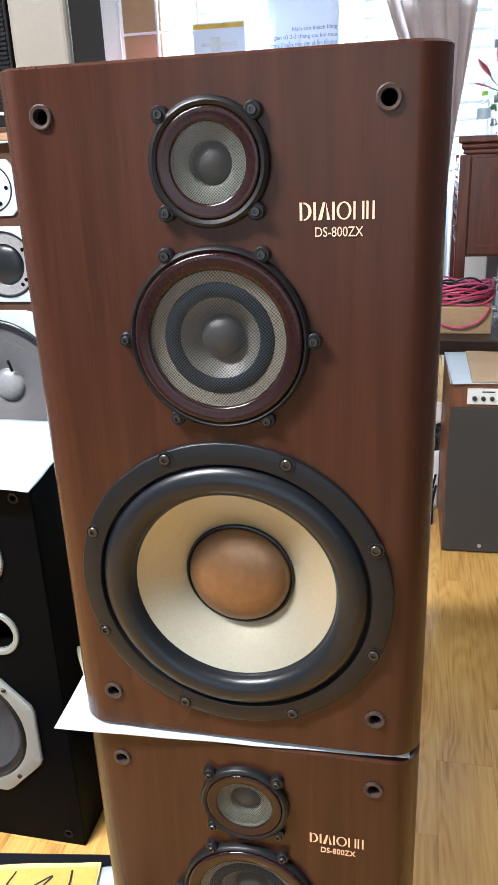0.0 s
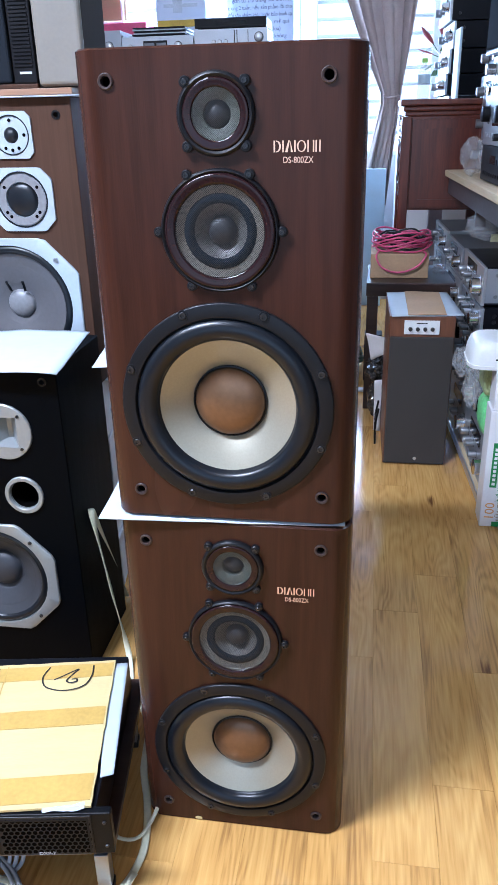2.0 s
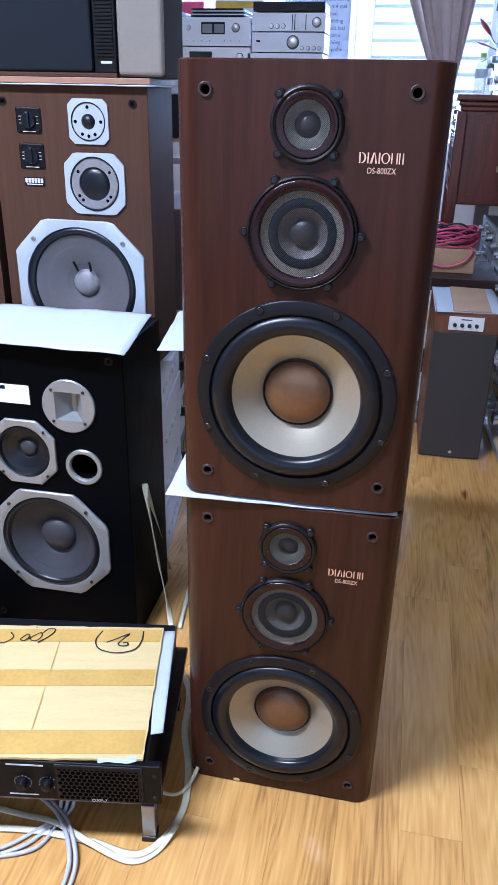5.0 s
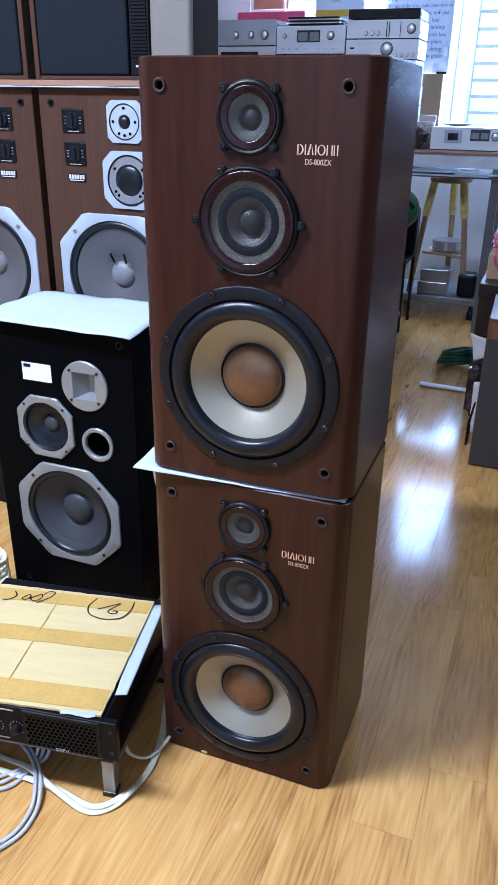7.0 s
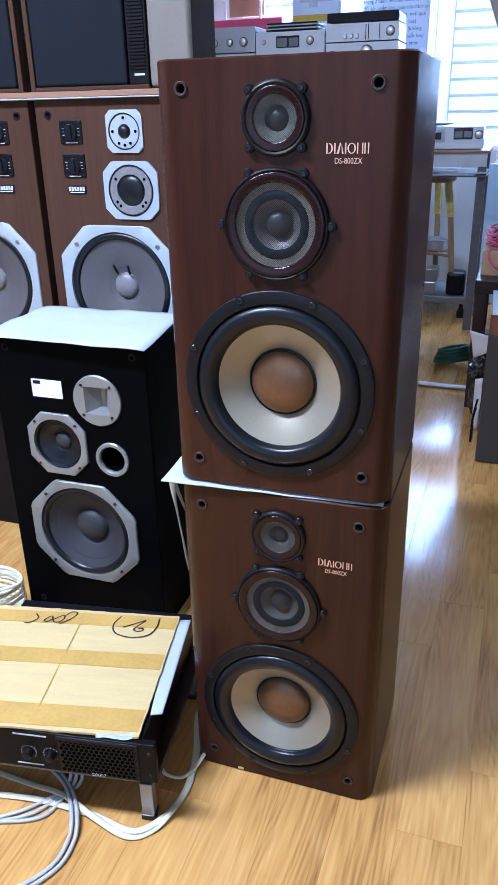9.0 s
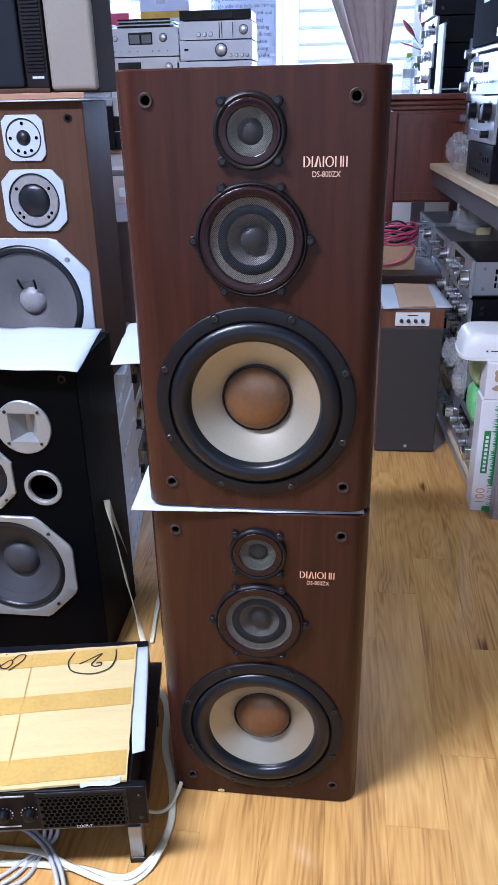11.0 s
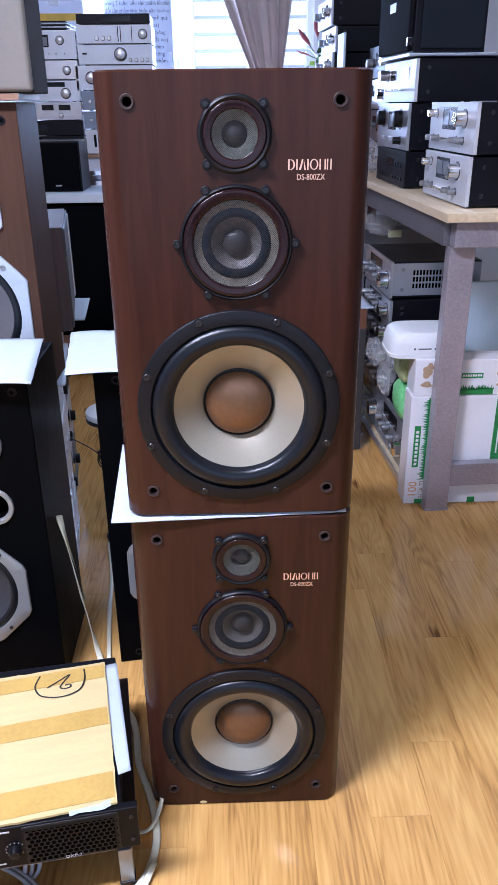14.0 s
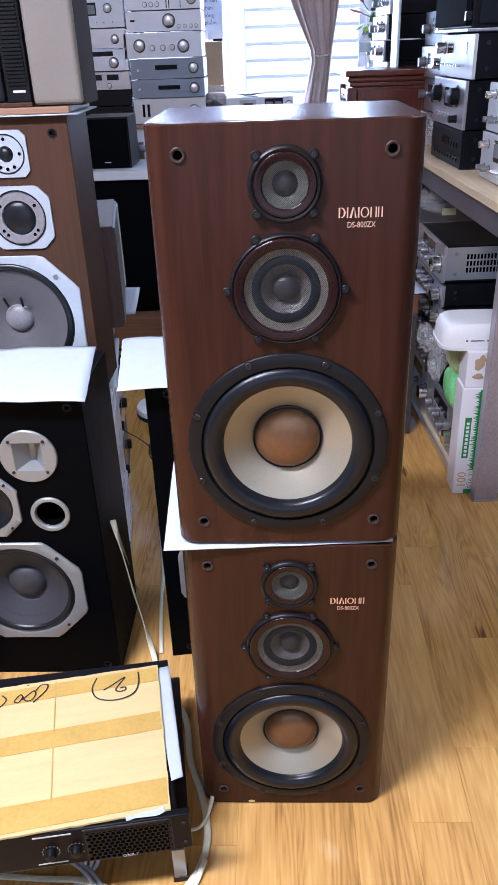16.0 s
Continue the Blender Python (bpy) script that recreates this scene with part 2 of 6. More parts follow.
BLACK_VINYL = surface("black_ash_vinyl", (0.0012, 0.0017, 0.0026), 0.45, spec=0.035, stretch=(14, 14, 1), fine=200, bump=0.1)
BLACK_PAINT = surface("black_paint", (0.006, 0.006, 0.0075), 0.4, spec=0.2, fine=300)
FRAME_GREY = surface("dark_cast_frame", (0.0078, 0.0080, 0.0095), 0.38, spec=0.24, fine=400)
RUBBER = surface("rubber_surround", (0.0060, 0.0078, 0.0110), 0.31, spec=0.36, fine=300)
BROWN_RING = surface("brown_lacquer", (0.016, 0.0055, 0.0062), 0.16, spec=0.32, fine=300, bump=0.01)
CONE_GOLD = surface("champagne_cone", (0.34, 0.318, 0.245), 0.38, metal=0.42, vary=0.05, fine=300, bump=0.03)
CAP_COPPER = surface("copper_dust_cap", (0.185, 0.105, 0.056), 0.32, metal=0.5, vary=0.10, bump=0.02)
WIRE = surface("grille_wire", (0.030, 0.031, 0.032), 0.45, metal=0.2, spec=0.3, vary=0.1)
RING_TAN = surface("tan_paper_ring", (0.20, 0.19, 0.16), 0.6)
RING_BLUE = surface("blue_grey_surround", (0.004, 0.012, 0.022), 0.7, spec=0.1)
CONE_GREY = surface("grey_cone", (0.035, 0.036, 0.040), 0.45)
DOME_GREEN = surface("grey_green_surround", (0.115, 0.13, 0.11), 0.55)
CONE_MID = surface("light_grey_cone", (0.11, 0.108, 0.10), 0.45)
SCREW = surface("blackened_screw", (0.055, 0.055, 0.058), 0.3, metal=0.8)
SOCKET = surface("brown_plastic_socket", (0.040, 0.026, 0.023), 0.45, spec=0.3)
# near-black puts the shade inside holes and slots into the colour
HOLE = surface("recess_shade_black", (0.0015, 0.0014, 0.0014), 0.8, spec=0.03)
PINK_GOLD = surface("rose_gold_print", (0.80, 0.52, 0.38), 0.35, metal=0.3, vary=0.02, bump=0)
PAPER = surface("white_foam_paper", (0.47, 0.535, 0.59), 0.7, vary=0.03, scale=5, bump=0.15, fine=40)
CARD = surface("plain_cardboard", (0.60, 0.485, 0.225), 0.75, vary=0.05, scale=6, bump=0.12, fine=90, stretch=(1, 8, 1))
TAPE = surface("brown_parcel_tape", (0.53, 0.35, 0.092), 0.32, vary=0.08, scale=10, bump=0.1)
CARTON = surface("brown_carton", (0.42, 0.28, 0.16), 0.75, vary=0.08)
INK = surface("black_marker_ink", (0.01, 0.01, 0.012), 0.5, vary=0.02)
SILVER = surface("brushed_aluminium", (0.55, 0.56, 0.58), 0.32, metal=0.75, vary=0.05, fine=260, stretch=(1, 1, 10))
SILVER_COOL = surface("grey_aluminium", (0.42, 0.45, 0.50), 0.32, metal=0.7, vary=0.05, fine=260)
SLATE_PANEL = surface("slate_blue_panel", (0.21, 0.255, 0.32), 0.4, metal=0.2, vary=0.05, fine=260)
PALE_PANEL = surface("pale_blue_silver_panel", (0.66, 0.71, 0.78), 0.42, metal=0.15, vary=0.04)
SILVER_WHITE = surface("white_silver_panel", (0.56, 0.57, 0.59), 0.42, metal=0.25, vary=0.04)
SILVER_PLATE = surface("silver_driver_plate", (0.27, 0.285, 0.285), 0.36, metal=0.35, vary=0.04)
PLATE_PALE = surface("pale_driver_plate", (0.39, 0.445, 0.495), 0.45, metal=0.1, vary=0.04)
CHROME = surface("chrome", (0.75, 0.75, 0.76), 0.16, metal=1.0, vary=0.03)
KNOB_GREY = surface("grey_knob", (0.30, 0.31, 0.33), 0.3, metal=0.7, vary=0.03)
STEEL_PAINT = surface("mauve_grey_steel_paint", (0.37, 0.34, 0.375), 0.34, metal=0.35, vary=0.14, scale=5)
DARK_STEEL = surface("dark_grey_steel", (0.15, 0.147, 0.16), 0.4, metal=0.4, vary=0.15, scale=5)
CASE_BLACK = surface("black_amplifier_case", (0.0055, 0.0058, 0.0085), 0.4, spec=0.16, fine=500, bump=0.08)
CASE_GREY_DARK = surface("dark_grey_perforated_steel", (0.013, 0.0137, 0.0155), 0.38, spec=0.2, fine=400, bump=0.06)
AMP_FACE = surface("charcoal_amplifier_face", (0.0045, 0.0050, 0.0065), 0.42, fine=400, bump=0.06, spec=0.12)
CASE_GREY = surface("grey_amplifier_case", (0.17, 0.18, 0.19), 0.4, metal=0.4)
GLASS_DARK = surface("dark_display_glass", (0.012, 0.013, 0.016), 0.12, vary=0.05, bump=0)
METER_FACE = surface("grey_meter_face", (0.20, 0.22, 0.25), 0.2, vary=0.05)
DIAL_WHITE = surface("meter_scale", (0.55, 0.58, 0.62), 0.35, vary=0.03)
BLACK_CLOTH = surface("black_grille_cloth", (0.008, 0.008, 0.010), 0.95, spec=0.04, fine=500, bump=0.2)
CLOTH_NAVY = surface("navy_grille_cloth", (0.0095, 0.0125, 0.0175), 0.85, fine=500, bump=0.3, spec=0.15)
CLOTH_BROWN = surface("dark_brown_grille_cloth", (0.040, 0.035, 0.032), 0.85, fine=500, bump=0.3)
BEIGE = surface("beige_end_panel", (0.18, 0.165, 0.14), 0.55, vary=0.04)
BEIGE_SIDE = surface("dark_brown_vinyl", (0.045, 0.037, 0.032), 0.85, vary=0.05, spec=0.1)
CAP_DARK = surface("dark_paper_cap", (0.036, 0.038, 0.044), 0.5, vary=0.06)
CONE_DUSTY = surface("dusty_grey_cone", (0.095, 0.092, 0.098), 0.6, vary=0.06)
CONE_SLATE = surface("slate_paper_cone", (0.034, 0.036, 0.042), 0.55, vary=0.08)
CAP_GREY = surface("grey_dust_cap", (0.20, 0.20, 0.21), 0.4)
WHITE_PLASTIC = surface("white_plastic", (0.78, 0.80, 0.80), 0.4, vary=0.03)
GREEN_PRINT = surface("green_print", (0.02, 0.24, 0.06), 0.4, vary=0.15, scale=25)
GREEN_BAG = surface("green_packet", (0.24, 0.72, 0.28), 0.3, vary=0.2, scale=20, bump=0.3)
MILK_WHITE = surface("white_coated_card", (0.80, 0.80, 0.82), 0.4, vary=0.03)
TAN_PRINT = surface("tan_print", (0.42, 0.30, 0.18), 0.5)
ORANGE_PRINT = surface("orange_print", (0.72, 0.38, 0.14), 0.5)
BLUE_SHEET = surface("pale_blue_sheet", (0.52, 0.64, 0.72), 0.5, vary=0.05)
CABLE_CREAM = surface("cream_cable", (0.78, 0.77, 0.58), 0.45, vary=0.06)
CABLE_GREY = surface("grey_cable", (0.50, 0.51, 0.53), 0.45, vary=0.06)
CABLE_BLACK = surface("black_cable", (0.012, 0.012, 0.013), 0.4)
CABLE_PINK = surface("pink_cable", (0.62, 0.09, 0.20), 0.4)
CURTAIN = surface("taupe_curtain", (0.46, 0.375, 0.335), 0.8, vary=0.08, scale=12, bump=0.2)


def backlit(m, colour, share):
    """Lets some of the light from behind through a thin sheet."""
    n, l = m.node_tree.nodes, m.node_tree.links
    thin, both = n.new("ShaderNodeBsdfTranslucent"), n.new("ShaderNodeMixShader")
    thin.inputs[0].default_value, both.inputs[0].default_value = (*colour, 1), share
    l.new(n["Principled BSDF"].outputs[0], both.inputs[1])
    l.new(thin.outputs[0], both.inputs[2])
    l.new(both.outputs[0], n["Material Output"].inputs[0])


backlit(CURTAIN, (0.50, 0.42, 0.39), 0.16)
# for walls out of view; the dark grey keeps their bounced fill light low
DARK_WALL = surface("dark_unseen_wall", (0.20, 0.20, 0.21), 0.8, vary=0.3, scale=3)
WALL_PAINT = surface("white_wall_paint", (0.74, 0.75, 0.77), 0.7, vary=0.03, scale=2)
CEILING_PAINT = surface("ceiling_paint", (0.78, 0.77, 0.75), 0.8, vary=0.02, scale=2)
WINDOW_WHITE = surface("white_window_paint", (0.72, 0.76, 0.84), 0.4, vary=0.04)
TABLE_GREY = surface("grey_laminate_edge", (0.55, 0.58, 0.64), 0.35, metal=0.3)
POSTER = surface("white_poster", (0.74, 0.76, 0.84), 0.6, vary=0.03)
backlit(POSTER, (0.80, 0.84, 0.92), 0.10)
POSTER_INK = surface("poster_ink", (0.10, 0.10, 0.16), 0.6)
PINK = surface("hot_pink_plastic", (0.80, 0.10, 0.22), 0.4)
YELLOW = surface("yellow_print", (0.75, 0.48, 0.06), 0.5)
YELLOW_LEG = surface("worn_yellow_paint", (0.66, 0.52, 0.17), 0.5, vary=0.25, scale=20)
STOOL_WOOD = wood("worn_stool_wood", (0.22, 0.13, 0.07), (0.38, 0.25, 0.14), 0.5)
LEAF = surface("lily_leaf", (0.06, 0.12, 0.035), 0.45)
BUD = surface("lily_bud", (0.34, 0.06, 0.07), 0.45)
GREEN_PLASTIC = surface("green_plastic", (0.02, 0.16, 0.05), 0.4)
HOSE = surface("green_hose", (0.02, 0.09, 0.06), 0.4)
CLEAR_BAG = surface("clear_plastic_bag", (0.80, 0.82, 0.84), 0.16, vary=0.05, bump=0.25, scale=30)
CLEAR_BAG.node_tree.nodes["Principled BSDF"].inputs["Alpha"].default_value = 0.22
GLASS = clear("clear_glass", (0.9, 0.95, 0.93), 0.02, 0.95)
OUTSIDE = glowing("bright_overcast_daylight", (0.90, 0.95, 1.0), 0.85)
LAMP_ON = glowing("lit_diffuser", (1.0, 0.95, 0.86), 4.0)


# ---- mesh helpers ----
def part(name, bm, material, parent=None, label="", at=None, smooth=False, extra=()):
    """Links a bmesh as one mesh object under a thing or under a part."""
    bmesh.ops.recalc_face_normals(bm, faces=bm.faces)
    me = bpy.data.meshes.new(name)
    bm.to_mesh(me)
    bm.free()
    me.materials.append(material)
    for m in extra:
        me.materials.append(m)
    ob = new(name, me)
    if smooth:
        me.polygons.foreach_set("use_smooth", [True] * len(me.polygons))
        if smooth != "all":
            me.set_sharp_from_angle(angle=radians(38))
    if at is not None:
        ob.matrix_basis = at if isinstance(at, Matrix) else Matrix.Translation(at)
    ob.parent = parent
    if label:
        tagged(ob, label)
    return ob


def thing(name, m, label, category, group="", kind=""):
    ob = new(name)
    ob.empty_display_size = 0.05
    ob.matrix_basis = m
    return tagged(ob, label, category, group, kind)


def box(x0, x1, y0, y1, z0, z1, bevel=0.0, bm=None, seg=2):
    own = bmesh.new()
    bmesh.ops.create_cube(own, size=1)
    bmesh.ops.transform(own, verts=own.verts, matrix=Matrix.LocRotScale(((x0 + x1) / 2, (y0 + y1) / 2, (z0 + z1) / 2), None, (x1 - x0, y1 - y0, z1 - z0)))
    if bevel:
        bmesh.ops.bevel(own, geom=own.edges, offset=bevel, segments=seg, affect="EDGES", profile=0.5)
    return own if bm is None else merge(bm, own)


def merge(bm, other):
    me = bpy.data.meshes.new("tmp")
    other.to_mesh(me)
    other.free()
    bm.from_mesh(me)
    bpy.data.meshes.remove(me)
    return bm


def loft(loops, bm=None, ring=True, cap0=False, cap1=False):
    """Skin between loops of equal length."""
    bm = bm or bmesh.new()
    rows = [[bm.verts.new(p) for p in lp] for lp in loops]
    n = len(rows[0])
    for a, b in zip(rows, rows[1:]):
        for i in range(n if ring else n - 1):
            j = (i + 1) % n
            bm.faces.new((a[i], a[j], b[j], b[i]))
    if cap0:
        bm.faces.new(rows[0])
    if cap1:
        bm.faces.new(rows[-1])
    return bm


def lathe(profile, n=48, cx=0.0, cz=0.0, bm=None, cap0=False, cap1=False):
    """Turned round the axis that points out of a front; profile of (radius, distance out of the front)."""
    loops = []
    for r, d in profile:
        r = max(r, 1e-5)
        loops.append([(cx + r * math.cos(2 * math.pi * i / n), -d, cz + r * math.sin(2 * math.pi * i / n)) for i in range(n)])
    return loft(loops, bm, True, cap0, cap1)


def turned(profile, n=32, bm=None, cx=0.0, cy=0.0, cap0=True, cap1=True):
    """Turned round the upright axis; profile of (radius, height)."""
    loops = [[(cx + r * math.cos(2 * math.pi * i / n), cy + r * math.sin(2 * math.pi * i / n), z) for i in range(n)] for r, z in profile]
    return loft(loops, bm, True, cap0, cap1)


def octagon(hw, hh, cut, d, n=64, cx=0.0, cz=0.0):
    """A square with cut corners, sampled at the angles of a circle."""
    out = []
    for i in range(n):
        a = 2 * math.pi * (i + 0.5) / n
        c, s = abs(math.cos(a)), abs(math.sin(a))
        r = min(hw / max(c, 1e-6), hh / max(s, 1e-6), (hw + hh - cut) / (c + s))
        out.append((cx + r * math.cos(a), -d, cz + r * math.sin(a)))
    return out


def circle(r, d, n=64, cx=0.0, cz=0.0):
    return [(cx + r * math.cos(2 * math.pi * (i + 0.5) / n), -d, cz + r * math.sin(2 * math.pi * (i + 0.5) / n)) for i in range(n)]


def carve(bm, cutters):
    """bm with the closed shapes taken out of it."""
    def holder(b):
        bmesh.ops.recalc_face_normals(b, faces=b.faces)
        me = bpy.data.meshes.new("tmp")
        b.to_mesh(me)
        b.free()
        return new("tmp", me)
    base = holder(bm)
    cut = bmesh.new()
    for c in cutters:
        merge(cut, c)
    tool = holder(cut)
    mod = base.modifiers.new("cut", "BOOLEAN")
    mod.object, mod.operation, mod.solver = tool, "DIFFERENCE", "EXACT"
    me = bpy.data.meshes.new_from_object(base.evaluated_get(bpy.context.evaluated_depsgraph_get()))
    out = bmesh.new()
    out.from_mesh(me)
    for o in (base, tool):
        old = o.data
        bpy.data.objects.remove(o)
        bpy.data.meshes.remove(old)
    bpy.data.meshes.remove(me)
    return out


def plug(r, depth, cx, cz, n=48):
    return lathe([(r, 0.02), (r, -depth)], n, cx, cz, cap0=True, cap1=True)


def smooth_line(pts, steps=8):
    """A rounded line through the points."""
    p = [Vector(q) for q in pts]
    p = [2 * p[0] - p[1]] + p + [2 * p[-1] - p[-2]]
    out = []
    for i in range(1, len(p) - 2):
        for k in range(steps):
            t = k / steps
            out.append(0.5 * (2 * p[i] + (p[i + 1] - p[i - 1]) * t + (2 * p[i - 1] - 5 * p[i] + 4 * p[i + 1] - p[i + 2]) * t * t
                              + (3 * p[i] - p[i - 1] - 3 * p[i + 1] + p[i + 2]) * t ** 3))
    return out + [p[-2]]


def sweep(pts, r, n=8, flat=1.0, bm=None, up=(0, 0, 1), steps=8):
    """A round or flat cable along a rounded line."""
    line = smooth_line(pts, steps)
    loops = []
    for i, q in enumerate(line):
        d = (line[min(i + 1, len(line) - 1)] - line[max(i - 1, 0)]).normalized()
        side = d.cross(Vector(up))
        side = side.normalized() if side.length > 1e-4 else Vector((1, 0, 0))
        top = side.cross(d)
        loops.append([q + side * (r * math.cos(2 * math.pi * k / n)) + top * (r * flat * math.sin(2 * math.pi * k / n)) for k in range(n)])
    return loft(loops, bm, True, True, True)


def sheet(corners, nu=10, nv=10, wave=0.003, thick=0.0015, seed=0, ragged=0.0):
    """A thin, slightly uneven sheet between four corners."""
    a, b, c, d = [Vector(q) for q in corners]
    nrm = (b - a).cross(d - a).normalized()
    loops = [[], []]
    bm = bmesh.new()
    grid = []
    for s in (0, 1):
        rows = []
        for j in range(nv + 1):
            row = []
            for i in range(nu + 1):
                u, v = i / nu, j / nv
                p = a.lerp(b, u).lerp(d.lerp(c, u), v)
                edge = i in (0, nu) or j in (0, nv)
                off = noise.noise(p * 14 + Vector((seed, seed * 2, 0))) * wave
                if edge and ragged:
                    p = p + (b - a).normalized() * noise.noise(p * 45 + Vector((seed, 0, 0))) * ragged + (d - a).normalized() * noise.noise(p * 45 + Vector((0, seed, 3))) * ragged
                row.append(bm.verts.new(p + nrm * (off + (thick if s else 0))))
            rows.append(row)
        grid.append(rows)
    for s in (0, 1):
        for j in range(nv):
            for i in range(nu):
                q = (grid[s][j][i], grid[s][j][i + 1], grid[s][j + 1][i + 1], grid[s][j + 1][i])
                bm.faces.new(q if s else q[::-1])
    rim = [(0, i) for i in range(nu)] + [(j, nu) for j in range(nv)] + [(nv, nu - i) for i in range(nu)] + [(nv - j, 0) for j in range(nv)]
    for k in range(len(rim)):
        (j0, i0), (j1, i1) = rim[k], rim[(k + 1) % len(rim)]
        bm.faces.new((grid[0][j0][i0], grid[0][j1][i1], grid[1][j1][i1], grid[1][j0][i0]))
    return bm


def lettering(body, size, depth=0.0006, align="LEFT"):
    """Raised letters in the plane of a front."""
    cu = bpy.data.curves.new("letters", "FONT")
    cu.body, cu.size, cu.extrude, cu.align_x, cu.resolution_u = body, size, depth, align, 3
    ob = new("letters", cu)
    me = bpy.data.meshes.new_from_object(ob.evaluated_get(bpy.context.evaluated_depsgraph_get()))
    bm = bmesh.new()
    bm.from_mesh(me)
    bpy.data.objects.remove(ob)
    bpy.data.curves.remove(cu)
    bpy.data.meshes.remove(me)
    bmesh.ops.transform(bm, verts=bm.verts, matrix=pose(0, 0, 0, 90))
    return bm


def span(bm, x0, x1, width):
    """Scales letters to a width, starting at x0."""
    xs = [v.co.x for v in bm.verts]
    k = (x1 - x0) / (max(xs) - min(xs))
    lo = min(xs)
    for v in bm.verts:
        v.co.x = x0 + (v.co.x - lo) * k
    return bm


def bars(rects, d=0.0006, bm=None):
    bm = bm or bmesh.new()
    for x0, x1, z0, z1 in rects:
        box(x0, x1, -d, 0.0, z0, z1, bm=bm)
    return bm


# ---- the room ----
XW, XE, YS, YN, HT = -2.6, 2.3, -3.5, 4.75, 3.0


def structure(name, bm, material, label, category, **k):
    return tagged(part(name, bm, material, **k), label, category, "", "structure")


floor = structure("floor", box(XW, XE, YS, YN, -0.12, -0.004), OAK_FLOOR, "light oak laminate plank floor of a shop", "floor")
structure("ceiling", box(XW - 0.2, XE + 0.2, YS - 0.2, YN + 0.2, HT, HT + 0.15), CEILING_PAINT, "plain off-white painted ceiling", "ceiling")
# unseen west, east and south walls, darkened to hold back fill light
structure("wall_west", box(XW - 0.2, XW, YS - 0.2, YN + 0.2, -0.12, HT), DARK_WALL, "unseen side wall, dark grey to cut bounced light", "wall")
structure("wall_east", box(XE, XE + 0.2, YS - 0.2, YN + 0.2, -0.12, HT), DARK_WALL, "unseen side wall, dark grey to cut bounced light", "wall")
WX0, WX1, WZ0, WZ1 = -1.75, 0.62, 1.06, 2.34
structure("wall_north", carve(box(XW, XE, YN, YN + 0.2, -0.12, HT), [box(WX0, WX1, YN - 0.1, YN + 0.3, WZ0, WZ1)]), WALL_PAINT,
          "white wall with a wide barred window", "wall")
structure("wall_south", carve(box(XW, XE, YS - 0.2, YS, -0.12, HT), [box(-1.6, 2.0, YS - 0.3, YS + 0.1, 0.0, 2.5)]), DARK_WALL,
          "unseen wall with an assumed open shop front, dark grey to cut bounced light", "wall")
structure("backdrop", box(WX0 - 0.8, WX1 + 0.8, YN + 0.9, YN + 0.92, 0.3, 3.3), OUTSIDE, "overexposed white daylight outside the window", "backdrop")

window = thing("window_1", Matrix.Translation((0, YN, 0)), "white steel window with horizontal safety bars", "window", kind="structure")
for i, (x, w) in enumerate(((WX0 + 0.02, 0.05), (-1.15, 0.05), (-0.345, 0.045), (-0.215, 0.022), (WX1 - 0.02, 0.05))):
    part("window_frame", box(x - w / 2, x + w / 2, 0.02, 0.09, WZ0, WZ1, 0.004), WINDOW_WHITE, window)
for z in (WZ0 + 0.02, WZ1 - 0.02):
    part("window_frame", box(WX0, WX1, 0.03, 0.08, z - 0.02, z + 0.02, 0.004), WINDOW_WHITE, window)
part("window_frame", box(-0.34, -0.22, 0.04, 0.07, 1.62, 1.64, 0.003), WINDOW_WHITE, window)
for k in range(11):
    z = 1.17 + 0.104 * k
    part("safety_bar", box(-0.21, WX1 - 0.04, 0.10, 0.115, z - 0.010, z + 0.010, 0.003), WINDOW_WHITE, window)
    part("safety_bar", box(WX0 + 0.04, -0.36, 0.10, 0.115, z - 0.010, z + 0.010, 0.003), WINDOW_WHITE, window)
part("window_sill", box(WX0 - 0.03, WX1 + 0.03, -0.03, 0.02, WZ0 - 0.04, WZ0 - 0.002, 0.005), WINDOW_WHITE, window)
pane = part("pane", box(WX0 + 0.03, WX1 - 0.03, 0.052, 0.056, WZ0 + 0.02, WZ1 - 0.02), GLASS, window)
pane.visible_shadow = False

# both fittings are out of view; the right-hand one only goes with the added fill
for nm, x, y in (("ceiling_light", -1.22, -0.87), ("ceiling_light", 1.45, 0.9)):
    cl = thing(nm, Matrix.Translation((x, y, HT)), "unseen white rectangular ceiling light fitting, lit", "ceiling light", "ceiling lights")
    part("frame", carve(box(-0.63, 0.63, -0.18, 0.18, -0.06, -0.001, 0.004), [box(-0.605, 0.605, -0.155, 0.155, -0.09, -0.02)]), WHITE_PLASTIC, cl)
    part("diffuser", box(-0.6, 0.6, -0.15, 0.15, -0.04, -0.024), LAMP_ON, cl)

# curtain, gathered to the wall side
loops = []
for j in range(25):
    z = 2.46 - 1.76 * j / 24
    t = min(1, max(0, (2.40 - z) / 1.0)) ** 1.3
    x0, x1 = -0.13 + 0.375 * t, 0.50 - 0.12 * t
    if z < 1.40:
        x0, x1 = x0 - (1.40 - z) * 0.20, x1 - (1.40 - z) * 0.10
    row = []
    for i in range(97):
        u = i / 96
        fold = math.sin(u * 30 + 0.6 * math.sin(z * 3)) * (0.030 + 0.012 * math.sin(u * 9)) * (1 - 0.35 * t)
        row.append((x0 + (x1 - x0) * u + 0.008 * math.sin(u * 41 + z), 4.60 + fold, z))
    loops.append(row)
cb = loft(loops, ring=False)
curtain = tagged(part("curtain", cb, CURTAIN, smooth="all"), "taupe pleated curtain drawn aside at the window", "curtain")
mod = curtain.modifiers.new("thick", "SOLIDIFY")
mod.thickness = 0.002
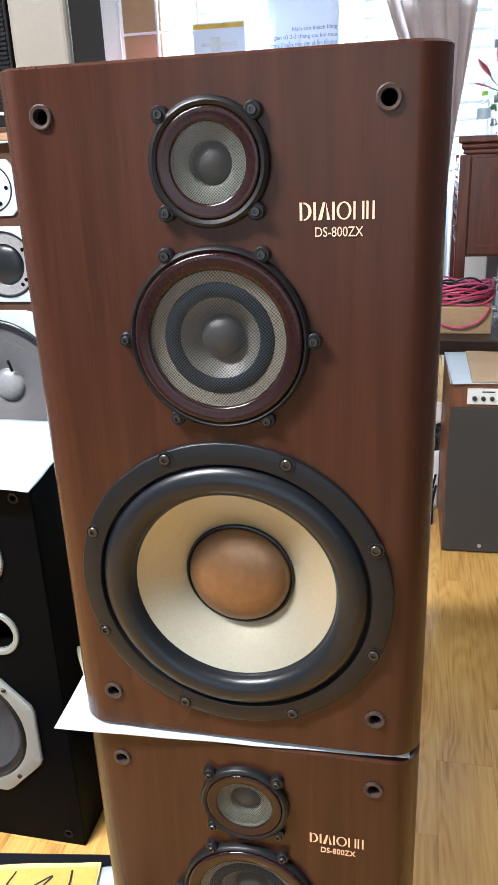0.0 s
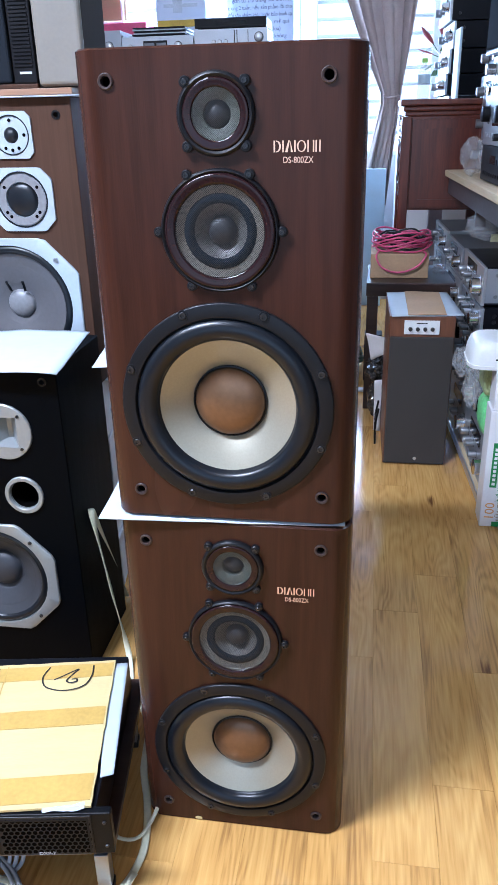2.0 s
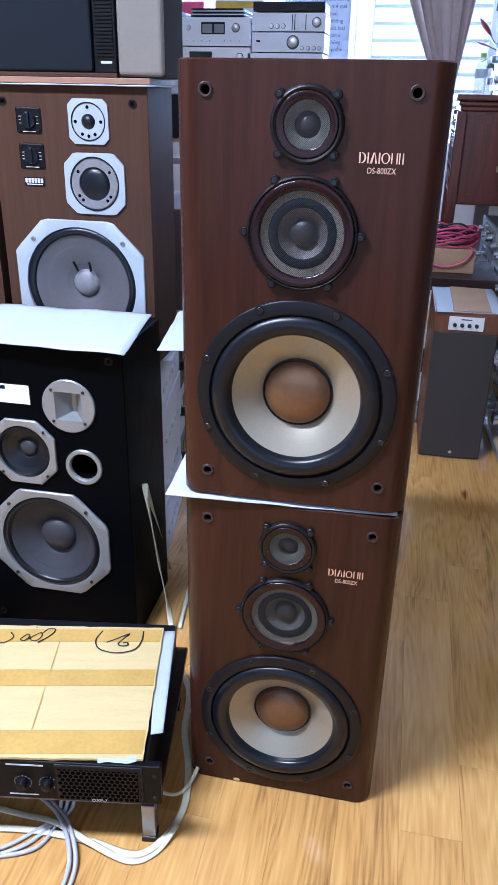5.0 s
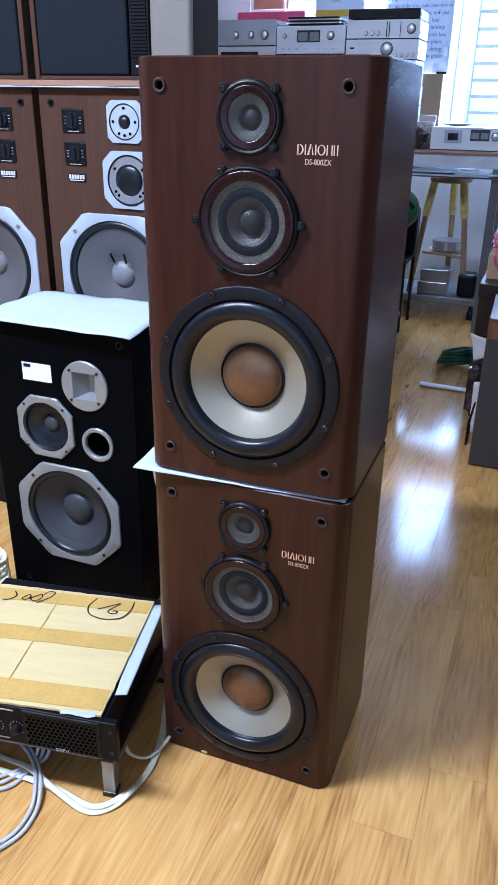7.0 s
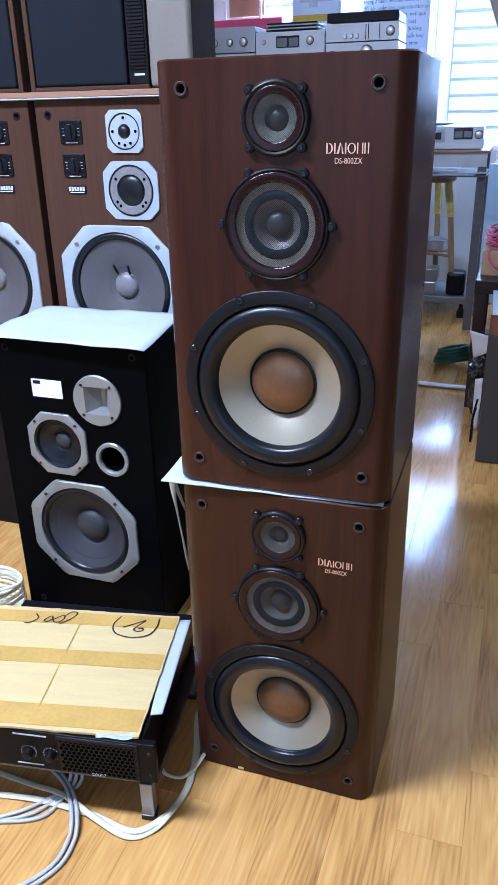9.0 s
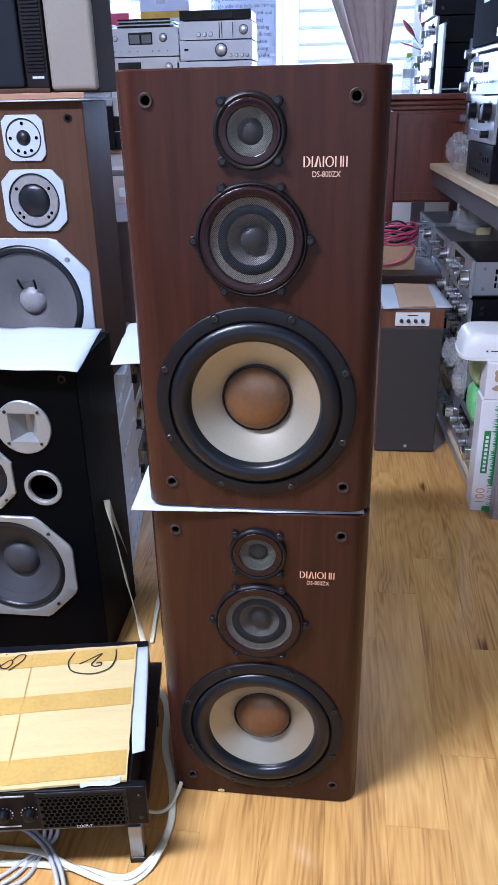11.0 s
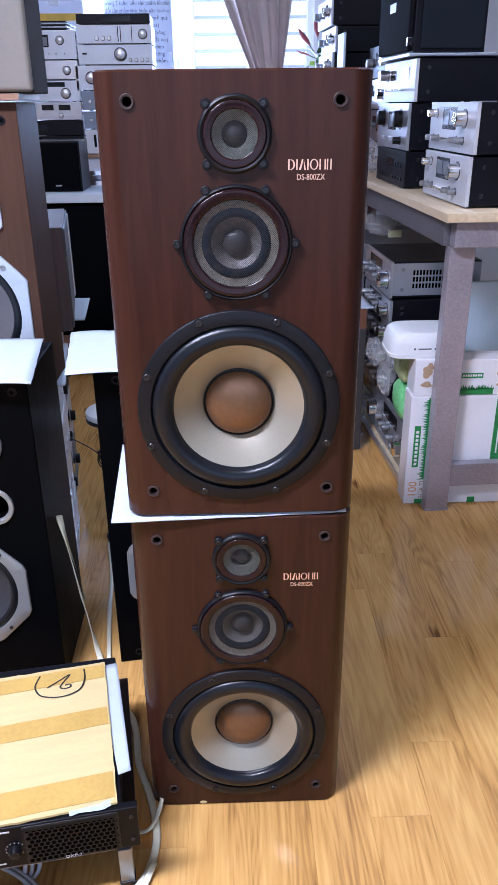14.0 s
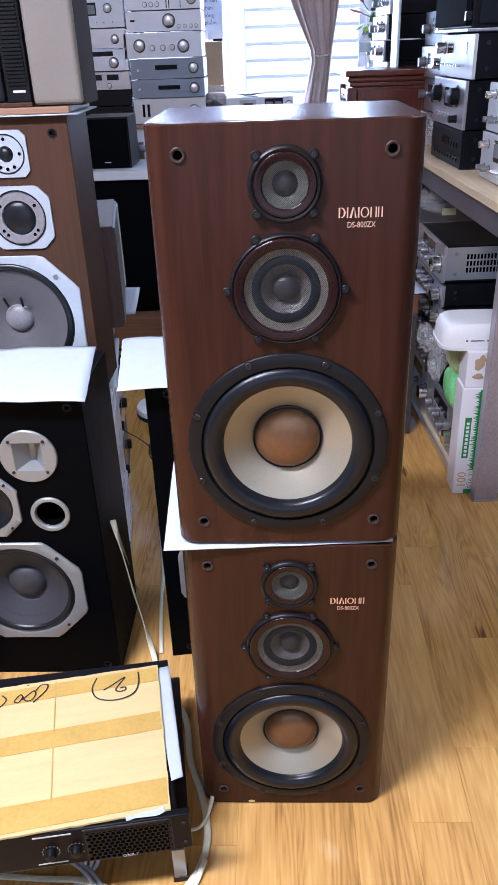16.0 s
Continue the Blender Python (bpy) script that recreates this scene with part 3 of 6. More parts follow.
part("tie_back", sweep([(0.262, 4.560, 1.405), (0.29, 4.548, 1.395), (0.33, 4.548, 1.398), (0.358, 4.562, 1.408)], 0.011, flat=0.5), CURTAIN, curtain)
part("curtain_rail", sweep([(-0.2, 4.62, 2.47), (0.2, 4.62, 2.47), (0.7, 4.62, 2.47)], 0.012), CHROME, curtain)


# ---- the pair of three-way speakers, one on the other ----
def screw(parent, x, z, r=0.0042, d=0.0, material=None):
    s = part("screw", lathe([(r * 1.0, d), (r, d + 0.0022), (r * 0.86, d + 0.003), (r * 0.5, d + 0.003), (r * 0.48, d + 0.001), (0, d + 0.001)], 12), material or SCREW, parent, at=(x, 0, z), smooth=True)
    return s


def wire_dome(R, bulge, d0, pitch, width):
    """Woven wire over a shallow dome."""
    bm = bmesh.new()
    k = int(R / pitch)
    for way in (1, -1):
        ax, ay = Vector((math.cos(0.785), math.sin(0.785) * way)), Vector((-math.sin(0.785) * way, math.cos(0.785)))
        for j in range(-k, k + 1):
            c = j * pitch
            half = math.sqrt(max(0, R * R - c * c))
            if half < pitch:
                continue
            m = max(4, int(half * 2 / 0.006))
            prev = None
            for i in range(m + 1):
                s = -half + 2 * half * i / m
                p = ax * s + ay * c
                d = d0 + bulge * (1 - (p.length / R) ** 2)
                a = bm.verts.new((p.x + ay.x * width / 2, -d, p.y + ay.y * width / 2))
                b = bm.verts.new((p.x - ay.x * width / 2, -d, p.y - ay.y * width / 2))
                if prev:
                    bm.faces.new((prev[0], a, b, prev[1]))
                prev = (a, b)
    return bm


def lugged_frame(R, width, lugs, lug_r):
    bm = lathe([(R, 0.0), (R, 0.0055), (R - 0.0014, 0.0078), (R - width * 0.5, 0.0092), (R - width + 0.001, 0.0078), (R - width, 0.003)], 72)
    for x, z in lugs:
        lathe([(lug_r, 0.0), (lug_r, 0.0065), (lug_r - 0.0012, 0.0078), (0, 0.0078)], 20, x, z, bm)
    return bm


CAB_W, CAB_H, CAB_D = 0.392, 0.692, 0.305


def three_way_speaker(m, label):
    sp = thing("floor_speaker", m, label, "loudspeaker", "stacked wooden speakers")
    hw, r = CAB_W / 2, 0.034
    plan = [(hw, CAB_D), (-hw, CAB_D)]
    plan += [(-hw + r - r * math.cos(a), r - r * math.sin(a)) for a in [math.pi / 2 * i / 10 for i in range(11)]]
    plan += [(hw - r + r * math.sin(a), r - r * math.cos(a)) for a in [math.pi / 2 * i / 10 for i in range(11)]]
    inset = 0.0025
    loops = [[(x * (1 - inset / hw), y + inset * (1 if y < 0.1 else -1), 0.0) for x, y in plan], [(x, y, inset) for x, y in plan],
             [(x, y, CAB_H - inset) for x, y in plan], [(x * (1 - inset / hw), y + inset * (1 if y < 0.1 else -1), CAB_H) for x, y in plan]]
    body = loft(loops, cap0=True, cap1=True)
    socket = [(sx * 0.1475, z) for sx in (-1, 1) for z in (0.049, CAB_H - 0.040)]
    holes = [plug(0.1415, 0.12, 0, WZ, 64), plug(0.066, 0.06, 0, MZ), plug(0.036, 0.05, 0, TZ)] + [plug(0.0072, 0.03, x, z, 20) for x, z in socket]
    part("cabinet", carve(body, holes), ROSEWOOD, sp, smooth=True)
    for x, z in socket:
        part("grille_socket", lathe([(0.0106, 0.0), (0.0106, 0.0020), (0.0094, 0.0030), (0.0068, 0.0024), (0.0062, -0.006)], 24), SOCKET, sp,
             "brown plastic grille socket", at=(x, 0, z), smooth=True)
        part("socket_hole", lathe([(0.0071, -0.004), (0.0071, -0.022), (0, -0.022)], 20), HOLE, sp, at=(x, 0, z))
    # tweeter
    tw = part("tweeter", lugged_frame(0.0525, 0.0082, [(sx * 0.0395, sz * 0.0392) for sx in (-1, 1) for sz in (-1, 1)], 0.0076), FRAME_GREY, sp, at=(0, 0, TZ), smooth=True)
    part("trim_ring", lathe([(0.0448, 0.0040), (0.0446, 0.0070), (0.0438, 0.0086), (0.0424, 0.0090), (0.0395, 0.0082), (0.0350, 0.0078), (0.0332, 0.0076), (0.0322, 0.0050)], 64), BROWN_RING, tw, "glossy dark brown ring", smooth="all")
    part("surround", lathe([(0.0326, 0.006), (0.031, 0.003), (0.024, 0.001), (0.0188, -0.002), (0.018, -0.012)], 48), DOME_GREEN, tw, smooth=True)
    part("dome", lathe([(0.0182, -0.012), (0.0150, -0.0085), (0.0110, -0.004), (0.006, -0.0018), (0, -0.001)], 32), CONE_GREY, tw, smooth="all")
    part("grille", wire_dome(0.0323, 0.0065, 0.0072, 0.0018, 0.00042), WIRE, tw, "wire mesh")
    for sx in (-1, 1):
        for sz in (-1, 1):
            screw(tw, sx * 0.0395, sz * 0.0392, 0.0040, 0.0078)
    # midrange
    lugs = [(sx * 0.0432, sz * 0.0752) for sx in (-1, 1) for sz in (-1, 1)] + [(-0.0872, 0), (0.0872, 0)]
    md = part("midrange", lugged_frame(0.0838, 0.0062, lugs, 0.0072), FRAME_GREY, sp, at=(0, 0, MZ), smooth=True)
    part("trim_ring", lathe([(0.0782, 0.0045), (0.0780, 0.0078), (0.0770, 0.0098), (0.0750, 0.0106), (0.0715, 0.0100), (0.0670, 0.0094), (0.0640, 0.0092), (0.0624, 0.0060)], 72), BROWN_RING, md, "glossy dark brown ring", smooth="all")
    part("rim", lathe([(0.0630, 0.006), (0.0620, 0.0025), (0.0515, 0.0010)], 64), RING_TAN, md)
    part("surround", lathe([(0.0520, -0.0005), (0.0500, 0.0025), (0.0445, 0.0035), (0.0395, 0.002), (0.0375, -0.002)], 64), RING_BLUE, md, smooth="all")
    part("cone", lathe([(0.0376, -0.002), (0.030, -0.009), (0.0195, -0.017)], 64), CONE_MID, md, "grey cone", smooth=True)
    part("dust_cap", lathe([(0.0205, -0.017), (0.0195, -0.010), (0.0145, -0.0045), (0.0075, -0.0018), (0, -0.001)], 40), CONE_GREY, md, smooth="all")
    part("grille", wire_dome(0.0634, 0.0095, 0.0082, 0.0022, 0.00048), WIRE, md, "wire mesh")
    for x, z in lugs:
        screw(md, x, z, 0.0040, 0.0078)
    # woofer
    wf = part("woofer", lathe([(0.1640, 0.0), (0.1640, 0.0042), (0.1632, 0.0054), (0.1618, 0.0060), (0.1452, 0.0076), (0.1430, 0.0072), (0.1420, 0.0056), (0.1412, 0.0030), (0.1385, -0.0065), (0.1340, -0.010), (0.1150, -0.017)], 96), FRAME_GREY, sp, "black cast frame",
              at=(0, 0, WZ), smooth=True)
    roll = [(0.1414, 0.0032), (0.1407, 0.0020)] + [(0.1240 + 0.0160 * math.cos(a), 0.0006 + 0.0125 * math.sin(a)) for a in [math.pi * i / 16 for i in range(17)]] + [(0.1078, 0.0002), (0.1062, -0.0030), (0.1058, -0.008)]
    part("surround", lathe(roll, 96), RUBBER, wf, "black rubber roll", smooth="all")
    part("cone", lathe([(0.1072, -0.0024), (0.1062, -0.0030), (0.084, -0.0140), (0.0585, -0.0320)], 96), CONE_GOLD, wf, "champagne-gold fibre cone", smooth=True)
    part("cap_ring", lathe([(0.0592, -0.0325), (0.0588, -0.0292), (0.0568, -0.0284), (0.0552, -0.0310)], 64), RUBBER, wf, smooth=True)
    part("dust_cap", lathe([(0.0560, -0.033)] + [(0.0556 * math.cos(a), -0.031 + 0.021 * math.sin(a)) for a in [math.pi / 2 * i / 12 for i in range(13)]], 64), CAP_COPPER, wf, "copper-brown domed cap", smooth="all")
    for k in range(8):
        a = math.radians(22.5 + 45 * k)
        x, z = 0.1568 * math.cos(a), 0.1568 * math.sin(a)
        part("screw_well", lathe([(0.0084, 0.0060), (0.0082, 0.0074), (0.0068, 0.0074), (0.0066, 0.0064)], 20), RUBBER, wf, at=(x, 0, z), smooth=True)
        screw(wf, x, z, 0.0056, 0.0064, SCREW)
    # maker's mark as a row of plain solid shapes, and the type below it
    h0, hh = CAB_H - 0.131, 0.0145
    x, y0, z1 = 0.0755, -0.0005, h0 + hh
    zc = h0 + hh / 2
    for kind, w in (("half", 0.0100), ("bar", 0.0021), ("wedge", 0.0104), ("bar", 0.0021), ("disc", 0.0122), ("pair", 0.0090), ("pair", 0.0068)):
        b = bmesh.new()
        if kind == "bar":
            shapes = [[(x, h0), (x + w, h0), (x + w, z1), (x, z1)]]
        elif kind == "pair":
            shapes = [[(x + o, h0), (x + o + 0.0018, h0), (x + o + 0.0018, z1), (x + o, z1)] for o in (0.0, w - 0.0018)]
        elif kind == "wedge":
            shapes = [[(x, h0), (x + w * 0.32, h0), (x + w * 0.62, z1), (x + w * 0.42, z1)], [(x + w * 0.74, h0), (x + w, h0), (x + w * 0.66, z1)]]
        elif kind == "half":
            shapes = [[(x, h0), (x + 0.0022, h0), (x + 0.0022, z1), (x, z1)],
                      [(x + w * 0.34 + w * 0.66 * math.cos(a), zc + hh / 2 * math.sin(a)) for a in [math.pi * (i / 14 - 0.5) for i in range(15)]]
                      + [(x + w * 0.34 + w * 0.40 * math.cos(a), zc + hh * 0.42 * math.sin(a)) for a in [math.pi * (0.5 - i / 14) for i in range(15)]]]
        else:
            loft([[(x + w / 2 + w / 2 * k * math.cos(a), y0, zc + hh / 2 * q * math.sin(a)) for a in [2 * math.pi * i / 28 for i in range(28)]] for k, q in ((1, 1), (0.66, 0.84))], b)
            shapes = []
        for shp in shapes:
            b.faces.new([b.verts.new((p, y0, q)) for p, q in shp])
        part("mark_shape", b, PINK_GOLD, sp, "rose-gold printed shape")
        x += w + 0.0016
    word = span(lettering("DS-800ZX", 0.0115, 0.0003), 0.0885, 0.1285, 0)
    part("type_lettering", word, PINK_GOLD, sp, "rose-gold printed letters", at=(0, -0.0004, CAB_H - 0.1445))
    return sp


WZ, MZ, TZ = 0.1955, 0.4590, 0.6092
lower = three_way_speaker(pose(0, 0, 0), "rosewood three-way speaker with a gold woofer, standing on the floor")
upper = copy_thing(lower, pose(0.0, 0.0, 0.7, 0, 0, 0))
tagged(upper, "rosewood three-way speaker with a gold woofer, stacked on another")
# worn chip in the veneer of the lower one
part("chip", lathe([(0.006, 0.0012), (0.004, 0.0016), (0, 0.0016)], 7), CARD, lower, "bare chipped corner", at=Matrix.Translation((-0.088, 0, 0.008)) @ Matrix.Diagonal((1.3, 1, 0.8, 1)))
paper = tagged(part("foam_sheet", sheet([(-0.222, -0.015, 0.6955), (0.185, 0.008, 0.6940), (0.185, 0.31, 0.6940), (-0.242, 0.31, 0.6965)], 24, 14, 0.0015, 0.0016, 4), PAPER, smooth="all"),
               "white foam sheet between the two stacked speakers", "packing sheet")

# ---- power amplifier with a carton sheet on it ----
AMP = pose(-0.196, -0.171, 0, 0, 0, 9.0)
stand = thing("amplifier_stand", AMP, "low steel stand with chromed legs", "stand")
for x in (-0.03, -0.452):
    for y in (0.012, 0.36):
        leg = part("leg", box(x - 0.013, x + 0.013, y - 0.013, y + 0.013, 0.014, 0.098, 0.002), KNOB_GREY, stand)
        part("rubber_foot", box(x - 0.015, x + 0.015, y - 0.015, y + 0.015, 0.0, 0.014, 0.002), RUBBER, leg)
for x in (-0.022, -0.460):
    part("side_rail", box(x - 0.017, x + 0.017, 0.01, 0.44, 0.098, 0.116, 0.002), DARK_BENCH, stand)
for y in (0.012, 0.36):
    part("cross_rail", box(-0.437, -0.045, y - 0.011, y + 0.011, 0.099, 0.115, 0.002), DARK_STEEL, stand)
amp = thing("power_amplifier", AMP @ Matrix.Translation((0, 0, 0.1165)), "black rack power amplifier with perforated front on a low stand", "amplifier")
part("case", box(-0.456, -0.027, 0.004, 0.40, 0.004, 0.097, 0.002), CASE_BLACK, amp)
panel = part("front_panel", box(-0.483, 0.0, -0.012, 0.004, 0.002, 0.099, 0.002), AMP_FACE, amp)
# flat black discs on the plate stand for its shaded perforations
dots = bmesh.new()
for r in range(9):
    for c in range(15):
        x = -0.190 + c * 0.0103 + (r % 2) * 0.0051
        lathe([(0.0043, 0.0142), (0.0043, 0.0147), (0, 0.0147)], 8, x, 0.0125 + r * 0.0092, dots)
part("vent_plate", box(-0.199, -0.034, -0.0142, -0.0118, 0.004, 0.096, 0.001), CASE_GREY_DARK, panel, "raised perforated plate")
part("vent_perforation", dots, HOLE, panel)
part("vent_frame", bars([(-0.2, -0.196, 0.006, 0.092), (-0.042, -0.038, 0.006, 0.092), (-0.196, -0.042, 0.086, 0.09)], 0.003), CASE_BLACK, panel, at=(0, -0.012, 0))
for x in (-0.215, -0.262):
    k = part("level_knob", lathe([(0.011, 0.012), (0.011, 0.018), (0.009, 0.026), (0, 0.027)], 20, x, 0.045), BLACK_PAINT, panel, smooth=True)
    tick = bmesh.new()
    for q in range(11):
        a = math.radians(-40 + q * 26)
        box(x + 0.016 * math.cos(a) - 0.0008, x + 0.016 * math.cos(a) + 0.0008, -0.0128, -0.0118, 0.045 + 0.016 * math.sin(a) - 0.0008, 0.045 + 0.016 * math.sin(a) + 0.0008, bm=tick)
    part("level_scale", tick, DIAL_WHITE, k)
part("label_bar", bars([(-0.29, -0.22, 0.088, 0.091)], 0.0009), DIAL_WHITE, panel, at=(0, -0.012, 0))
part("label_bar", bars([(-0.29, -0.235, 0.012, 0.0145)], 0.0009), DIAL_WHITE, panel, at=(0, -0.012, 0))
part("type_lettering", lettering("DXP-7", 0.0105, 0.0003, "CENTER"), DIAL_WHITE, panel, "small white letters", at=(-0.118, -0.0146, 0.0045))
for x in (-0.012, -0.471):
    for z in (0.022, 0.078):
        screw(panel, x, z, 0.0035, 0.012)
card = thing("carton_sheet", pose(-0.229, -0.178, 0.2185, 0, 0, 11.5), "flattened carton sheet with brown tape and marker writing on an amplifier", "cardboard")
part("board", sheet([(-0.56, 0, 0), (0, 0, 0), (0, 0.378, 0), (-0.56, 0.378, 0)], 30, 20, 0.0012, 0.005, 7, 0.002), CARD, card, smooth=True)
for v0, v1 in ((0.002, 0.060), (0.180, 0.228), (0.318, 0.360)):
    part("tape", sheet([(-0.555, v0, 0.0056), (-0.003, v0 + 0.010, 0.0056), (-0.003, v1 + 0.010, 0.0056), (-0.555, v1, 0.0056)], 30, 4, 0.0012, 0.0006, 7), TAPE, card, "brown parcel tape", smooth=True)
part("crease", sweep([(-0.222, 0.006, 0.0062), (-0.226, 0.19, 0.0064), (-0.229, 0.372, 0.0062)], 0.0012, 6, 0.25), TAPE, card)
ring_pts = [(-0.045, 0.362), (-0.045, 0.33), (-0.058, 0.300), (-0.095, 0.288), (-0.135, 0.300), (-0.148, 0.330), (-0.138, 0.362)]
part("pen_mark", sweep([(x, y, 0.0074) for x, y in ring_pts], 0.0016, 6, 0.25), INK, card, "black marker stroke")
part("pen_mark", sweep([(x, y, 0.0074) for x, y in [(-0.123, 0.322), (-0.105, 0.333), (-0.076, 0.352), (-0.088, 0.333), (-0.096, 0.318), (-0.088, 0.311), (-0.075, 0.314), (-0.076, 0.322), (-0.086, 0.321)]], 0.0018, 6, 0.25), INK, card, "black marker stroke")
for stroke in ([(-0.272, 0.352), (-0.262, 0.366), (-0.247, 0.364), (-0.252, 0.345), (-0.276, 0.318)],
               [(-0.300, 0.330), (-0.286, 0.345), (-0.276, 0.352), (-0.272, 0.340), (-0.280, 0.326), (-0.292, 0.326), (-0.300, 0.340)],
               [(-0.318, 0.330), (-0.306, 0.346), (-0.300, 0.338), (-0.308, 0.324), (-0.318, 0.328)],
               [(-0.345, 0.352), (-0.335, 0.336), (-0.348, 0.318), (-0.362, 0.316)], [(-0.292, 0.370), (-0.289, 0.372)]):
    part("pen_mark", sweep([(x, y, 0.0074) for x, y in stroke], 0.0016, 6, 0.25), INK, card, "black marker stroke")
fray = sheet([(-0.082, -0.006, 0.0012), (-0.014, -0.004, 0.0010), (-0.012, 0.004, 0.0068), (-0.086, 0.002, 0.0066)], 44, 4, 0.002, 0.0008, 17, 0.007)
part("torn_edge", fray, PAPER, card, "white torn paper edge")
tagged(part("foam_sheet", sheet([(-0.236, -0.112, 0.2152), (-0.214, -0.102, 0.2152), (-0.278, 0.195, 0.2152), (-0.32, 0.185, 0.2152)], 6, 16, 0.0012, 0.0018, 9), PAPER, smooth="all"),
       "white foam sheet lying on the amplifier beside the carton sheet", "packing sheet")


# cables on the floor
def cable(name, pts, r, material, label, flat=1.0):
    return tagged(part(name, sweep(pts, r, 8, flat), material, smooth="all"), label, "cable")


cable("flat_cable", [(-0.62, -0.235, 0.004), (-0.478, -0.208, 0.005), (-0.345, -0.205, 0.006), (-0.242, -0.214, 0.006), (-0.196, -0.165, 0.007), (-0.180, -0.10, 0.006), (-0.186, -0.04, 0.005), (-0.205, 0.03, 0.005), (-0.235, 0.11, 0.005), (-0.262, 0.24, 0.005), (-0.33, 0.34, 0.006), (-0.372, 0.45, 0.03), (-0.402, 0.455, 0.22), (-0.432, 0.46, 0.44), (-0.45, 0.56, 0.30), (-0.462, 0.72, 0.01)], 0.0078, CABLE_CREAM, "cream flat mains cable lying on the floor", 0.2)
cable("flat_cable", [(-0.63, -0.17, 0.004), (-0.50, -0.178, 0.006), (-0.42, -0.185, 0.012), (-0.336, -0.212, 0.012), (-0.25, -0.228, 0.004), (-0.205, -0.198, 0.004), (-0.18, -0.14, 0.0145)], 0.0070, CABLE_CREAM, "cream flat mains cable lying on the floor", 0.2)
cable("flat_cable", [(-0.25, -0.072, 0.045), (-0.225, -0.085, 0.03), (-0.192, -0.06, 0.012), (-0.175, 0.01, 0.018), (-0.2, 0.06, 0.016)], 0.0045, CABLE_CREAM, "cream flat cable looping under the amplifier", 0.5)
for k in range(3):
    dx = 0.012 * k
    cable("audio_cable", [(-0.43 + dx, -0.10, 0.115), (-0.425 + dx, -0.125, 0.07), (-0.425 + dx, -0.15, 0.012), (-0.42 - dx, -0.195, 0.005), (-0.44 - 2 * dx, -0.245, 0.005), (-0.52 - 2 * dx, -0.28 - dx, 0.005), (-0.64, -0.31 - dx, 0.005)], 0.0042, CABLE_GREY, "grey round audio cable hanging from the amplifier")
for k in range(2):
    dx = 0.013 * k
    cable("audio_cable", [(-0.60, -0.11 + dx, 0.004), (-0.50, -0.125 + dx, 0.006), (-0.425 + dx, -0.165, 0.011), (-0.375 + dx, -0.225, 0.017), (-0.355 + dx, -0.275, 0.006), (-0.36 + dx, -0.34, 0.005), (-0.42 + dx, -0.41, 0.005), (-0.56, -0.47 + dx, 0.005)], 0.0045, CABLE_GREY, "grey round audio cable on the floor")
coil = bmesh.new()
for k in range(13):
    a0 = k * 0.8
    sweep([(-0.905 + (0.085 + 0.012 * random.random()) * math.cos(a), 0.26 + 0.07 * math.sin(a), 0.018 + 0.0125 * k + 0.01 * math.sin(a + a0)) for a in [2 * math.pi * i / 10 + a0 for i in range(11)]], 0.005, 6, 1, coil, steps=4)
tagged(part("cable_coil", coil, CABLE_CREAM, smooth="all"), "tangled coil of cream cable on the floor", "cable")


# ---- black speakers ----
def driver(parent, name, x, z, hw, hh, cut, cone_r, plate_mat, cone_mat, cap_mat, cap_r, screws=8, depth=0.03, plate_d=0.007, label=""):
    """A cone driver behind a plate with cut corners."""
    n = 64
    rim = circle(cone_r, plate_d * 0.9, n)
    bm = loft([octagon(hw, hh, cut, 0, n), octagon(hw, hh, cut, plate_d * 0.7, n), octagon(hw - 0.002, hh - 0.002, cut, plate_d, n), circle(cone_r + 0.003, plate_d, n), rim, circle(cone_r - 0.001, -0.006, n)])
    d = part(name, bm, plate_mat, parent, label, at=(x, 0, z), smooth=True)
    s = cone_r * 0.86
    mid = (cone_r + s) / 2 - 0.001
    part("surround", lathe([(cone_r, -0.004), (cone_r - 0.003, 0.003), (mid, 0.0055), (s + 0.003, 0.003), (s, -0.003)], 56), RUBBER, d, smooth="all")
    corr = [(s, -0.003)]
    for k in range(30):
        r = s - (s - cap_r) * (k + 1) / 30
        corr.append((r, -0.003 - depth * (k + 1) / 30 + (0.0009 if k % 2 and 8 < k < 24 else 0)))
    part("cone", lathe(corr, 56), cone_mat, d, smooth="all")
    part("dust_cap", lathe([(cap_r * 1.02, -depth - 0.003)] + [(cap_r * math.cos(a), -depth - 0.003 + cap_r * 0.5 * math.sin(a)) for a in [math.pi / 2 * i / 8 for i in range(9)]], 40), cap_mat, d, smooth="all")
    for sx in (-1, 1):
        for sz in (-1, 1):
            if screws:
                k = (hw + hh - cut) / 2 * 0.93
                screw(d, sx * min(k, hw * 0.74), sz * min(k, hh * 0.74), 0.0048 if hw > 0.1 else 0.0036, plate_d)
    return d


